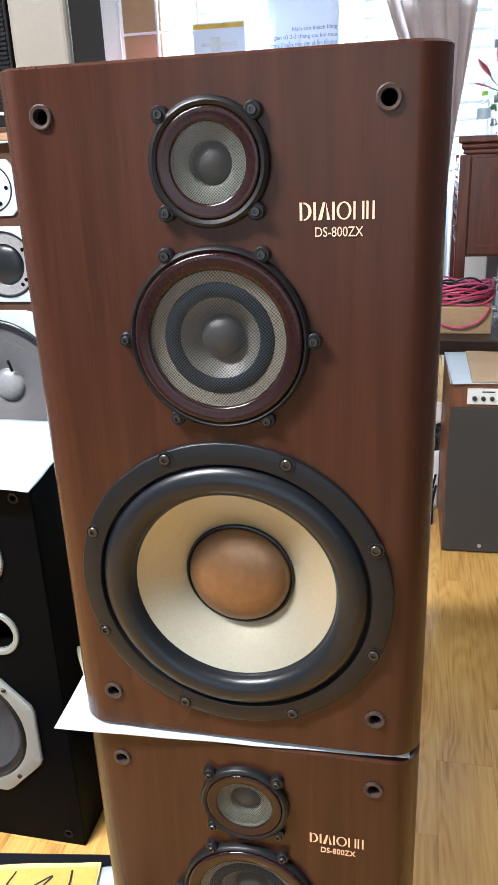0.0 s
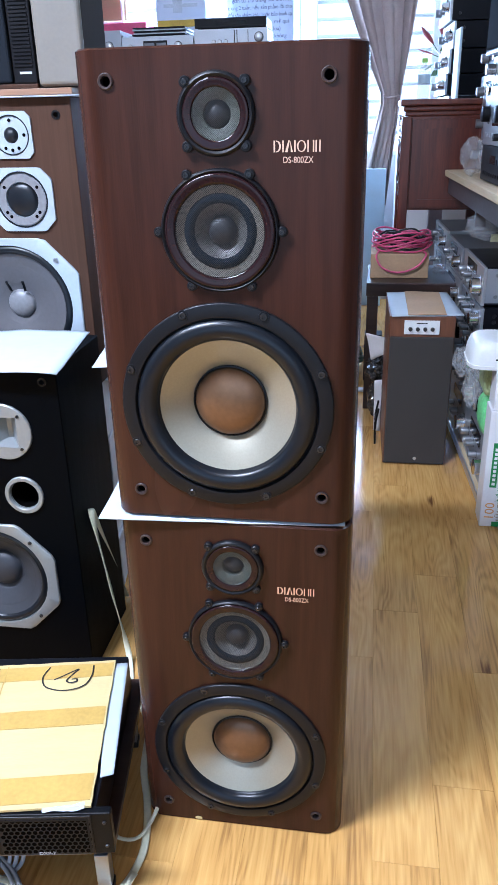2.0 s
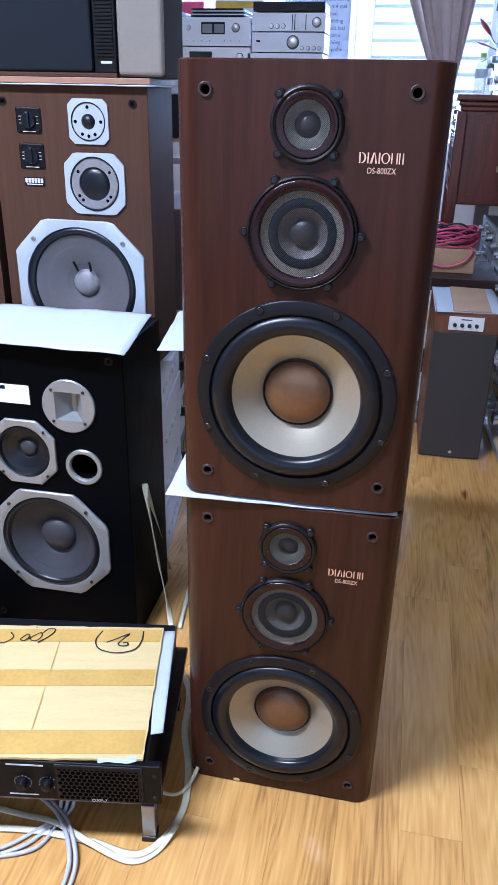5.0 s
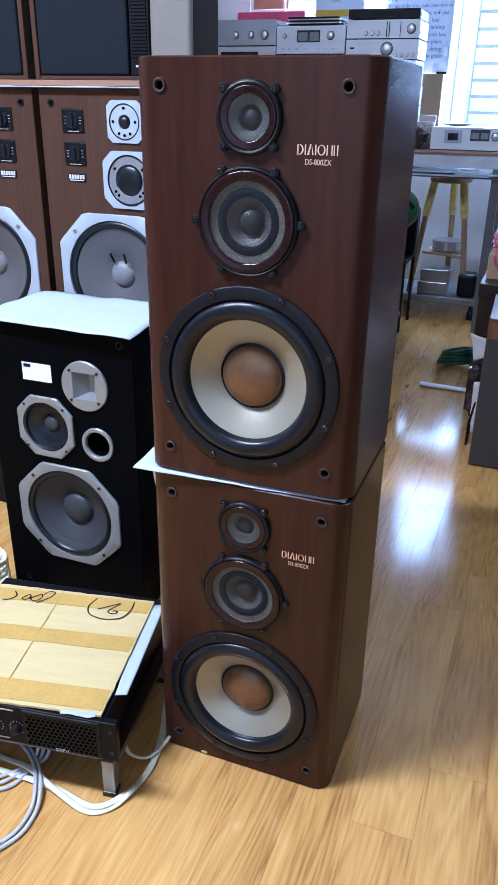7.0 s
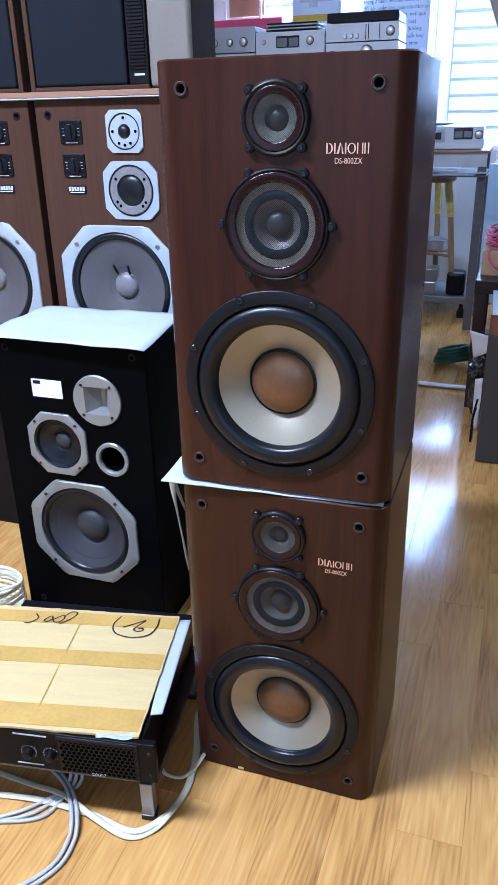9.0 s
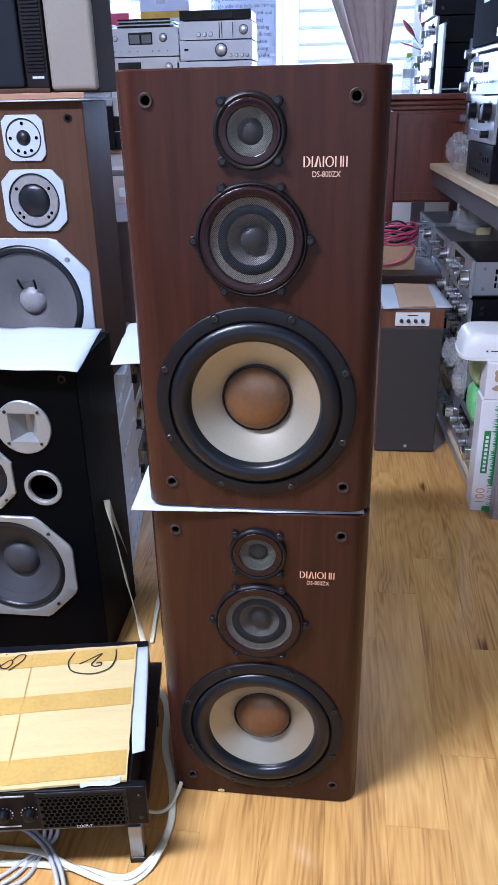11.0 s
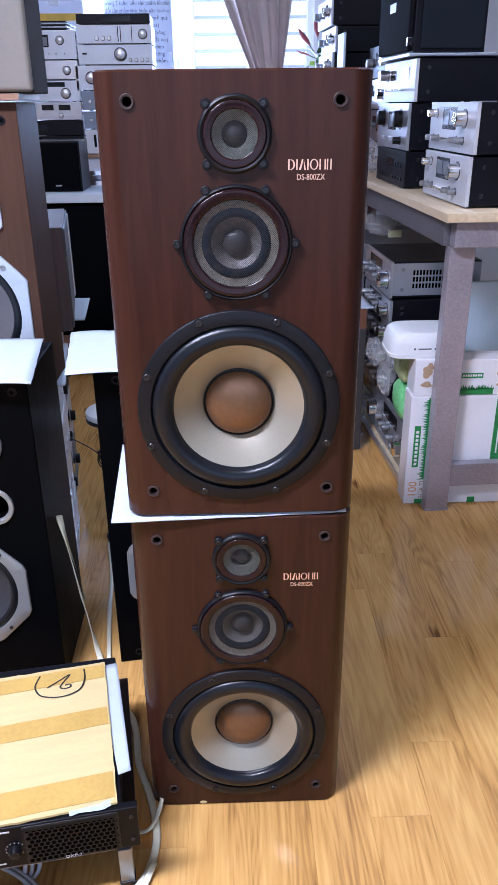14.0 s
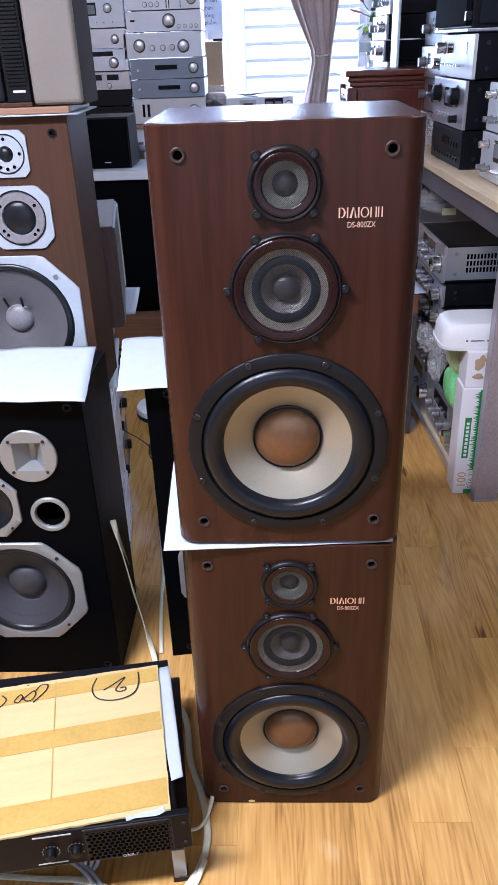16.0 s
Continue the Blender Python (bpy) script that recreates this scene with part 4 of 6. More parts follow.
def black_speaker(m, mirror, label, sticker, shift=0.0):
    W, H, D = 0.455, 0.818, 0.275
    sp = thing("black_speaker", m, label, "loudspeaker", "black speakers")
    f = mirror
    wx, tx, mx, px = f * -0.010 + shift, f * 0.072, f * -0.058, f * 0.098
    sockets = [(sx * 0.178, z) for sx in (-1, 1) for z in (0.03, H - 0.03)]
    holes = [plug(0.137, 0.1, wx, 0.279), plug(0.0725, 0.05, mx, 0.535), plug(0.0345, 0.2, px, 0.510), plug(0.054, 0.05, tx, 0.668)] + [plug(0.006, 0.02, x, z, 16) for x, z in sockets]
    part("cabinet", carve(box(-W / 2, W / 2 - 0.016, 0, D, 0, H, 0.003), holes), BLACK_VINYL, sp)
    driver(sp, "woofer", wx, 0.279, 0.160, 0.149, 0.084, 0.134, SILVER_PLATE, CONE_SLATE, CAP_DARK, 0.048, depth=0.04, label="silver octagonal plate")
    driver(sp, "midrange", mx, 0.535, 0.086, 0.086, 0.044, 0.070, SILVER_PLATE, RUBBER, CONE_SLATE, 0.022, depth=0.022, label="silver octagonal plate")
    pr = part("port", lathe([(0.047, 0.0), (0.047, 0.004), (0.045, 0.006), (0.0375, 0.006), (0.0350, 0.003), (0.0342, -0.004)], 48), SILVER_PLATE, sp, "silver port ring", at=(px, 0, 0.510), smooth=True)
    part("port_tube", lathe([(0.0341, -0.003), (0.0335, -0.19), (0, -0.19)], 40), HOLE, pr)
    tw = part("tweeter", carve(lathe([(0.067, 0.0), (0.067, 0.004), (0.065, 0.006), (0.0, 0.006)], 56, cap0=True), [box(-0.034, 0.034, -0.02, 0.02, -0.036, 0.036)]), SILVER_PLATE, sp, "round silver horn plate", at=(tx, 0, 0.668), smooth=True)
    horn = loft([[(-0.034, -0.006, -0.036), (0.034, -0.006, -0.036), (0.034, -0.006, 0.036), (-0.034, -0.006, 0.036)], [(-0.006, 0.03, -0.026), (0.006, 0.03, -0.026), (0.006, 0.03, 0.026), (-0.006, 0.03, 0.026)]], cap1=True)
    part("horn", horn, SILVER_PLATE, tw)
    for k in range(4):
        a = math.radians(45 + 90 * k)
        screw(tw, 0.056 * math.cos(a), 0.056 * math.sin(a), 0.0038, 0.006)
    for x, z in sockets:
        part("grille_socket", lathe([(0.010, 0.0), (0.010, 0.002), (0.006, 0.002), (0.0055, -0.015), (0, -0.015)], 16), BLACK_PAINT, sp, at=(x, 0, z))
    if sticker:
        st = part("sticker", box(-0.115, -0.027, -0.001, 0.0, 0.662, 0.710), MILK_WHITE, sp, "white paper sticker with a blue mark")
        part("print", bars([(-0.109, -0.088, 0.697, 0.706)], 0.0016), RING_BLUE, st)
    return sp


black_speaker(pose(-0.660, 0.395, 0), 1, "black three-way speaker with silver driver plates on the floor", True)
black_speaker(pose(-0.317, 0.453, 0, 0, 0, 8) @ Matrix.Translation((0.2275, 0, 0)), -1, "black three-way speaker standing behind the wooden stack", False, -0.038)
tagged(part("foam_sheet", sheet([(-0.895, 0.372, 0.8195), (-0.428, 0.354, 0.8195), (-0.475, 0.690, 0.8195), (-0.90, 0.690, 0.8195)], 20, 16, 0.004, 0.002, 2, 0.001), PAPER, smooth="all"),
       "white foam sheet covering the top of a black speaker", "packing sheet")
tagged(part("foam_sheet", sheet([(-0.368, 0.405, 0.8195), (0.12, 0.47, 0.8195), (0.10, 0.80, 0.8195), (-0.415, 0.74, 0.8195)], 22, 16, 0.004, 0.002, 5, 0.002), PAPER, smooth="all"),
       "torn white foam sheet on the top of a black speaker", "packing sheet")


# ---- walnut monitor speakers on component stacks ----
def monitor(m, mirror, label):
    W, H, D = 0.417, 0.70, 0.20
    sp = thing("monitor_speaker", m, label, "loudspeaker", "walnut monitor speakers")
    f = mirror
    sockets = [(sx * 0.170, z) for sx in (-1, 1) for z in (0.04, H - 0.038)]
    wx, mx, tx, kx = f * 0.004, f * 0.062, f * 0.055, f * -0.104
    holes = [plug(0.157, 0.1, wx, 0.21), plug(0.058, 0.05, mx, 0.474), plug(0.03, 0.03, tx, 0.620)] + [plug(0.006, 0.02, x, z, 16) for x, z in sockets]
    part("cabinet", carve(box(-W / 2, W / 2, 0, D, 0, H, 0.0025), holes), WALNUT, sp)
    wf = driver(sp, "woofer", wx, 0.21, 0.180, 0.172, 0.084, 0.155, PLATE_PALE, CONE_DUSTY, CAP_GREY, 0.037, depth=0.034, screws=0, label="pale octagonal woofer plate")
    for sx in (-1, 1):
        for sz in (-1, 1):
            part("screw", lathe([(0.0068, 0.007), (0.0066, 0.0095), (0.0052, 0.0102), (0.0030, 0.0100), (0.0028, 0.0085), (0, 0.0085)], 14), KNOB_GREY, wf, at=(sx * 0.125, 0, sz * 0.119), smooth=True)
        part("tinsel_lead", sweep([(sx * 0.019, 0.022, 0.036), (sx * 0.021, 0.012, 0.052), (sx * 0.022, 0.006, 0.062)], 0.0035, 6), RUBBER, wf)
    md = part("midrange", loft([octagon(0.080, 0.074, 0.028, 0), octagon(0.080, 0.074, 0.028, 0.006), circle(0.066, 0.007), circle(0.064, 0.004), circle(0.060, 0.006), circle(0.041, 0.006), circle(0.040, 0.0)]), PLATE_PALE, sp, "pale octagonal plate", at=(mx, 0, 0.474), smooth=True)
    part("face_disc", lathe([(0.0606, 0.0055), (0.0602, 0.0070), (0.0415, 0.0070), (0.0410, 0.0045)], 48), CAP_GREY, md, "grey face disc")
    part("ring", lathe([(0.066, 0.0066), (0.0655, 0.0085), (0.0625, 0.0085), (0.062, 0.0066)], 48), RUBBER, md)
    part("dome", lathe([(0.0405, 0.0)] + [(0.040 * math.cos(a), 0.002 + 0.013 * math.sin(a)) for a in [math.pi / 2 * i / 8 for i in range(9)]], 40), RUBBER, md, "black soft dome", smooth="all")
    tw = part("tweeter", loft([octagon(0.052, 0.052, 0.014, 0), octagon(0.052, 0.052, 0.014, 0.005), circle(0.045, 0.006), circle(0.043, 0.003), circle(0.041, 0.005), circle(0.018, 0.005), circle(0.017, 0.0)]), PLATE_PALE, sp, "pale square plate with cut corners", at=(tx, 0, 0.620), smooth=True)
    part("ring", lathe([(0.045, 0.0056), (0.0445, 0.007), (0.0425, 0.007), (0.042, 0.0056)], 48), RUBBER, tw)
    part("dome", lathe([(0.0185, 0.0), (0.018, 0.004), (0.012, 0.010), (0.006, 0.0125), (0, 0.013)], 24), RUBBER, tw, smooth="all")
    for own, r, rows in ((md, 0.051, (35, 145, 215, 230, 310, 325)), (tw, 0.033, (0, 90, 180, 240, 270, 300))):
        for a in rows:
            a = math.radians(a)
            # small black discs in place of shaded openings
            part("port_hole", lathe([(0.0042, 0.0076 if own is md else 0.0064), (0.003, 0.0074 if own is md else 0.0062), (0, 0.0074 if own is md else 0.0062)], 10, r * math.cos(a), r * math.sin(a)), HOLE, own)
    for z in (0.620, 0.536):
        pl = part("level_control", box(kx - 0.033, kx + 0.033, -0.003, 0, z - 0.030, z + 0.030, 0.003), BLACK_PAINT, sp, "black level control with a knob")
        part("knob", box(kx - 0.006, kx + 0.006, -0.016, -0.005, z - 0.018, z + 0.02, 0.003, lathe([(0.019, 0.003), (0.019, 0.008), (0.017, 0.010), (0, 0.010)], 24, kx, z)), RUBBER, pl)
        part("scale_marks", bars([(kx - 0.026, kx - 0.02, z + 0.008 * i, z + 0.008 * i + 0.0012) for i in (-1, 0, 1)] + [(kx + 0.02, kx + 0.026, z + 0.008 * i, z + 0.008 * i + 0.0012) for i in (-1, 0, 1)] + [(kx - 0.018, kx + 0.018, z - 0.0275, z - 0.0255)], 0.0006), DIAL_WHITE, pl, at=(0, -0.003, 0))
        for sx in (-1, 1):
            for sz in (-1, 1):
                screw(pl, kx + sx * 0.026, z + sz * 0.024, 0.002, 0.003)
    bd = part("badge", box(kx - 0.028, kx + 0.028, -0.002, 0, 0.463, 0.485), BLACK_PAINT, sp, "black badge with pale bars")
    part("badge_print", bars([(kx - 0.025 + 0.0085 * i, kx - 0.0185 + 0.0085 * i, 0.471, 0.482) for i in range(6)] + [(kx - 0.022, kx + 0.022, 0.466, 0.4685)], 0.0006), DIAL_WHITE, bd, at=(0, -0.002, 0))
    for x, z in sockets:
        part("grille_socket", lathe([(0.0105, 0.0), (0.0105, 0.002), (0.0062, 0.002), (0.006, -0.015), (0, -0.015)], 16), BLACK_PAINT, sp, at=(x, 0, z))
    return sp


monitor(pose(-0.6965, 0.757, 0.656), 1, "walnut monitor speaker with pale driver plates, stacked high")
monitor(pose(-1.134, 0.757, 0.656), -1, "walnut monitor speaker with pale driver plates, stacked high")
shelf = tagged(part("shelf_board", box(-1.45, -0.476, 0.742, 0.955, 1.3605, 1.374, 0.001), BOARD_WOOD), "brown board lying across two monitor speakers", "board")
tagged(part("foam_sheet", sheet([(-1.45, 0.738, 1.3563), (-0.458, 0.738, 1.3563), (-0.458, 0.953, 1.3563), (-1.45, 0.953, 1.3563)], 20, 8, 0.0005, 0.003, 3), PAPER, smooth="all"), "white foam sheet under a board on the monitors", "packing sheet")


def wide_speaker(m):
    W, H, D = 0.462, 0.31, 0.165
    sp = thing("bookshelf_speaker", m, "bookshelf speaker with navy cloth, black ribs and a beige end panel", "loudspeaker", "bookshelf speakers")
    part("cabinet", box(-W / 2, W / 2 - 0.002, 0.012, D, 0, H, 0.003), BEIGE_SIDE, sp)
    part("edge_trim", box(-W / 2, -W / 2 + 0.014, -0.004, 0.012, 0, H, 0.002), WALNUT, sp, "walnut edge")
    part("edge_trim", box(-W / 2 + 0.014, -W / 2 + 0.345, -0.004, 0.012, 0, 0.010, 0.002), WALNUT, sp, "walnut edge")
    part("grille_cloth", box(-W / 2 + 0.018, -W / 2 + 0.285, -0.006, 0.012, 0.012, H, 0.006), CLOTH_NAVY, sp, "navy cloth")
    rib = part("rib_panel", box(-W / 2 + 0.290, -W / 2 + 0.345, -0.004, 0.012, 0.010, H, 0.003), BLACK_PAINT, sp)
    for k in range(34):
        z = 0.045 + k * 0.0077
        part("rib", box(-W / 2 + 0.296, -W / 2 + 0.339, -0.007, -0.004, z, z + 0.004), BLACK_PAINT, rib)
    part("maker_mark", bars([(-W / 2 + 0.306, -W / 2 + 0.334, 0.030, 0.035)], 0.001), DIAL_WHITE, rib, at=(0, -0.004, 0))
    part("end_panel", box(-W / 2 + 0.350, W / 2, -0.010, 0.012, 0.003, H, 0.010, seg=3), BEIGE, sp, "beige end panel")
    return sp


ws = wide_speaker(pose(-0.674, 0.757, 1.3745))
ws2 = wide_speaker(pose(-1.160, 0.757, 1.3745))
for p in ws2.children:
    p.matrix_basis = Matrix.Diagonal((-1, 1, 1, 1)) @ p.matrix_basis


# ---- hi-fi components ----
def component(m, w, h, d, face, case, label, knobs=(), windows=(), buttons=(), category="amplifier", group="stacked components", rods=(), vents=False, name="hifi_component", meters=(), knob_mat=None):
    """A hi-fi unit: case, front panel, feet; knobs of (x, z, radius, length), dark windows and button rows of (x0, x1, z0, z1)."""
    sp = thing(name, m, label, category, group)
    part("case", box(-w / 2 + 0.006, w / 2 - 0.006, 0.012, d, 0.0045, h - 0.001, 0.0015), case, sp)
    fp = part("front_panel", box(-w / 2, w / 2, 0, 0.012, 0.0035, h - 0.0005, 0.0015), face, sp)
    for x in (-w * 0.4, w * 0.4):
        for y in (0.04, d - 0.04):
            part("foot", turned([(0.012, 0.0), (0.014, 0.0046)], 10, None, x, y), RUBBER, sp)
    for x0, x1, z0, z1 in windows:
        part("window", box(x0, x1, -0.0012, 0.0, z0, z1), GLASS_DARK, fp)
    for x0, x1, z0, z1 in meters:
        part("meter", box(x0, x1, -0.0022, 0.0, z0, z1), METER_FACE, fp)
    for x, z, r, ln in knobs:
        part("knob", lathe([(r * 1.04, 0.0), (r, ln * 0.15), (r * 0.97, ln * 0.93), (r * 0.86, ln), (0, ln)], 24, x, z), knob_mat or (CHROME if ln > 0.03 else KNOB_GREY), fp, smooth=True)
        part("knob_ring", lathe([(r * 1.25, 0.0), (r * 1.22, 0.0012), (r * 1.02, 0.0012)], 24, x, z), SCREW, fp)
    for x0, x1, z0, z1, n in buttons:
        st = (x1 - x0) / n
        for i in range(n):
            part("button", box(x0 + st * (i + 0.15), x0 + st * (i + 0.85), -0.004, 0.0, z0, z1, 0.0008), face, fp)
    for x, z, ln in rods:
        part("lever", lathe([(0.0035, 0.0), (0.0035, ln), (0, ln)], 8, x, z), CHROME, fp)
    if vents:
        part("side_panel", box(w / 2 - 0.0062, w / 2 - 0.0048, 0.013, d, 0.012, h - 0.006), SILVER_COOL, sp, "grey metal side")
        # raised black strips imitate the shade of cut slots
        vb = bmesh.new()
        for r in range(3):
            for i in range(12):
                box(w / 2 - 0.0050, w / 2 - 0.0040, 0.09 + i * 0.013, 0.098 + i * 0.013, h * 0.28 + r * h * 0.18, h * 0.28 + r * h * 0.18 + h * 0.13, bm=vb)
        part("vent_slots", vb, HOLE, sp)
    for x in (w / 2 - 0.006,):
        for y, z in ((0.05, 0.035), (0.05, h - 0.03)):
            s = part("case_screw", lathe([(0.0078, 0), (0.0065, 0.004), (0.0035, 0.0042), (0.003, 0.003), (0, 0.003)], 14), KNOB_GREY if vents else SCREW, sp, at=pose(x, y, z, 0, 0, 90))
    return sp


# stacks under the monitors, their fronts to the gap between the speakers
z = 0.0
for k, hgt in enumerate((0.17, 0.155, 0.16, 0.165)):
    component(pose(-0.520 - 0.004 * (k % 2), 0.985, z + 0.0005, 0, 0, 99), 0.42, hgt, 0.36, SILVER_WHITE, CASE_BLACK, "pale-fronted hi-fi amplifier in a stack under monitors",
              buttons=[(-0.15, 0.15, hgt * 0.3, hgt * 0.4, 5)])
    z += hgt + 0.001
under = tagged(part("support_box", box(-1.36, -0.885, 0.78, 1.2, 0, 0.652, 0.002), CASE_BLACK), "black equipment box carrying a monitor speaker", "box")
tagged(part("foam_sheet", sheet([(-0.60, 0.80, 0.6530), (-0.462, 0.81, 0.6520), (-0.530, 1.215, 0.6520), (-0.64, 1.20, 0.6530)], 10, 12, 0.001, 0.0016, 8, 0.002), PAPER, smooth="all"), "white foam sheet hanging from under a monitor", "packing sheet")

z = 0.0
for k, hgt in enumerate((0.18, 0.18, 0.17, 0.17)):
    component(pose(-0.605, 1.42, z + 0.0005, 0, 0, 98), 0.43, hgt, 0.36, (CASE_BLACK, SILVER_COOL, CASE_BLACK, SILVER)[k], CASE_BLACK, "dark hi-fi amplifier in a stack behind speakers",
              knobs=[(-0.1, hgt * 0.55, 0.018, 0.018), (0.12, hgt * 0.5, 0.02, 0.018)], knob_mat=BLACK_PAINT, windows=[(-0.06, 0.06, hgt * 0.5, hgt * 0.8)])
    z += hgt + 0.001
small = thing("small_speaker", pose(-0.500, 1.17, 0.7045, 0, 0, 10), "small walnut speaker with a pale front edge on a stack", "loudspeaker")
part("cabinet", box(-0.30, 0, 0, 0.46, 0, 0.315, 0.002), MAUVE_WOOD, small)
part("front_edge", box(0.0, 0.006, 0.0, 0.45, 0.01, 0.31, 0.002), DARK_STEEL, small)
part("pale_trim", box(0.006, 0.009, 0.40, 0.46, 0.02, 0.30, 0.001), WHITE_PLASTIC, small)
tagged(part("foam_sheet", sheet([(-0.66, 1.30, 0.7035), (-0.488, 1.31, 0.700), (-0.520, 1.62, 0.700), (-0.66, 1.62, 0.7035)], 8, 8, 0.002, 0.002, 13), PAPER, smooth="all"), "white foam sheet sticking out of a component stack", "packing sheet")

# tall black speaker on a low wooden platform
plat = thing("platform", Matrix.Translation((0, 2.78, 0)), "low light-brown wooden platform", "platform")
part("top_board", box(-1.5, -0.30, 0.0, 0.55, 0.165, 0.195, 0.002), BOARD_WOOD, plat)
part("front_board", box(-1.5, -0.30, 0.006, 0.03, 0.03, 0.165, 0.002), BOARD_WOOD, plat)
for x in (-1.46, -0.9, -0.34):
    part("foot", box(x - 0.03, x + 0.03, 0.04, 0.5, 0.0, 0.165, 0.002), DARK_BENCH, plat)
tall = thing("tall_speaker", pose(0, 2.90, 0.196), "tall plain black speaker on a low platform", "loudspeaker")
part("cabinet", box(-1.0, -0.565, 0.012, 0.38, 0, 0.70, 0.004), BLACK_VINYL, tall)
part("grille", box(-0.994, -0.575, -0.004, 0.012, 0.03, 0.69, 0.006), BLACK_VINYL, tall, "black cloth grille")
tagged(part("foam_slab", box(-1.03, -0.56, 2.86, 3.29, 0.8975, 0.942, 0.004), PAPER), "white foam slab on a tall black speaker", "packing slab")
sub = thing("black_subwoofer", pose(-0.865, 2.95, 0.9435), "small black satellite speaker on a white foam slab", "loudspeaker")
part("cabinet", box(-0.118, 0.118, 0.01, 0.26, 0, 0.242, 0.004), BLACK_PAINT, sub)
part("grille", box(-0.112, 0.112, -0.004, 0.01, 0.006, 0.236, 0.005), BLACK_VINYL, sub)
part("maker_mark", bars([(-0.016, 0.016, 0.028, 0.032)], 0.001), DIAL_WHITE, sub, at=(0, -0.004, 0))

# round white stand
st = thing("round_stand", Matrix.Translation((-0.385, 1.10, 0)), "small stand with a round white top and black pole", "stand")
part("top", turned([(0.085, 0.445), (0.088, 0.450), (0.088, 0.462), (0.086, 0.466)], 40), WHITE_PLASTIC, st)
part("rim", turned([(0.0875, 0.436), (0.0892, 0.437), (0.0892, 0.449), (0.086, 0.4495)], 40), BLACK_PAINT, st)
part("pole", turned([(0.008, 0.01), (0.008, 0.436)], 12, None, -0.03), BLACK_PAINT, st)
part("base", turned([(0.05, 0.0), (0.05, 0.006), (0.012, 0.012)], 24, None, -0.01), BLACK_PAINT, st)
knot = bmesh.new()
for k in range(4):
    sweep([(-0.425 + 0.022 * math.cos(a + k), 1.085 + 0.012 * math.sin(a), 0.30 + 0.028 * math.sin(a + k * 0.7)) for a in [2 * math.pi * i / 8 for i in range(9)]], 0.0022, 6, 1, knot, steps=4)
sweep([(-0.56, 1.2, 0.33), (-0.48, 1.14, 0.315), (-0.425, 1.085, 0.30)], 0.002, 6, 1, knot)
tagged(part("knotted_cable", knot, CABLE_BLACK), "black cable knotted round the pole of a stand", "cable")
cable("clear_cable", [(-0.43, 1.05, 0.004), (-0.395, 0.85, 0.004), (-0.375, 0.65, 0.004), (-0.35, 0.46, 0.006)], 0.006, CABLE_CREAM, "cream flat cable along the floor between speakers", 0.5)

# ---- table below the window with decks ----
TY, TZ0 = 3.72, 1.075
tb = thing("window_table", Matrix.Translation((0, TY, 0)), "long wooden table with a grey edge below the window", "table")
part("tabletop", box(-2.0, -0.342, -0.02, 0.80, TZ0 - 0.014, TZ0, 0.002), BOARD_WOOD, tb)
part("tabletop", box(-0.340, 0.15, -0.02, 0.47, TZ0 - 0.014, TZ0, 0.002), BOARD_WOOD, tb)
part("apron", box(-1.98, 0.14, 0.0, 0.02, TZ0 - 0.09, TZ0 - 0.014, 0.002), TABLE_GREY, tb)
for k, (x0, x1, y0) in enumerate(((-0.42, 0.08, -0.05), (-0.12, 0.145, -0.035), (-0.46, -0.02, -0.025))):
    part("paper_sheet", box(x0, x1, y0, 0.29, TZ0 - 0.1345 + 0.0085 * k, TZ0 - 0.128 + 0.0085 * k, 0.001), PAPER, tb, "white paper pile on the lower board")
part("lower_board", box(-1.95, 0.15, -0.03, 0.31, TZ0 - 0.145, TZ0 - 0.136, 0.002), DARK_STEEL, tb)
for x in (-1.95, -0.95, 0.115):
    for y in (0.03, 0.40 if x > 0 else 0.75):
        part("leg", box(x - 0.025, x + 0.025, y, y + 0.05, 0, TZ0 - (0.09 if y < 0.1 else 0.0145), 0.002), DARK_STEEL, tb)
DX = -0.636


def deck(x, z, h, face, label, y=3.80, w=0.43, **k):
    k.setdefault("knob_mat", SILVER if face is not CASE_BLACK else None)
    return component(pose(x, y, z), w, h - 0.001, 0.32, face, CASE_GREY if face is not CASE_BLACK else CASE_BLACK, label, group="stacked decks", **k)


zz = TZ0 + 0.001
deck(DX, zz, 0.140, SILVER_WHITE, "silver cassette deck with a large knob", knobs=[(0.145, 0.07, 0.026, 0.02)], windows=[(-0.165, -0.150, 0.04, 0.11), (-0.135, -0.120, 0.04, 0.11)], buttons=[(-0.06, 0.09, 0.03, 0.04, 4), (-0.06, 0.09, 0.07, 0.08, 4)])
deck(DX, zz + 0.141, 0.10, SLATE_PANEL, "grey tuner with a dark display", knobs=[(0.155, 0.05, 0.024, 0.02), (-0.17, 0.05, 0.008, 0.012)], windows=[(-0.06, 0.07, 0.045, 0.068)], buttons=[(0.07, 0.13, 0.025, 0.032, 4)])
deck(DX, zz + 0.242, 0.108, SLATE_PANEL, "grey tuner with a dark display", knobs=[(0.155, 0.055, 0.024, 0.02), (-0.17, 0.05, 0.008, 0.012)], windows=[(-0.07, 0.06, 0.05, 0.075)], buttons=[(0.07, 0.13, 0.025, 0.032, 4)])
deck(DX - 0.015, zz + 0.351, 0.134, PALE_PANEL, "silver amplifier with two large knobs", w=0.45, knobs=[(-0.135, 0.068, 0.028, 0.022), (0.12, 0.06, 0.028, 0.022), (-0.06, 0.055, 0.013, 0.016), (0, 0.055, 0.013, 0.016), (0.055, 0.055, 0.013, 0.016)])
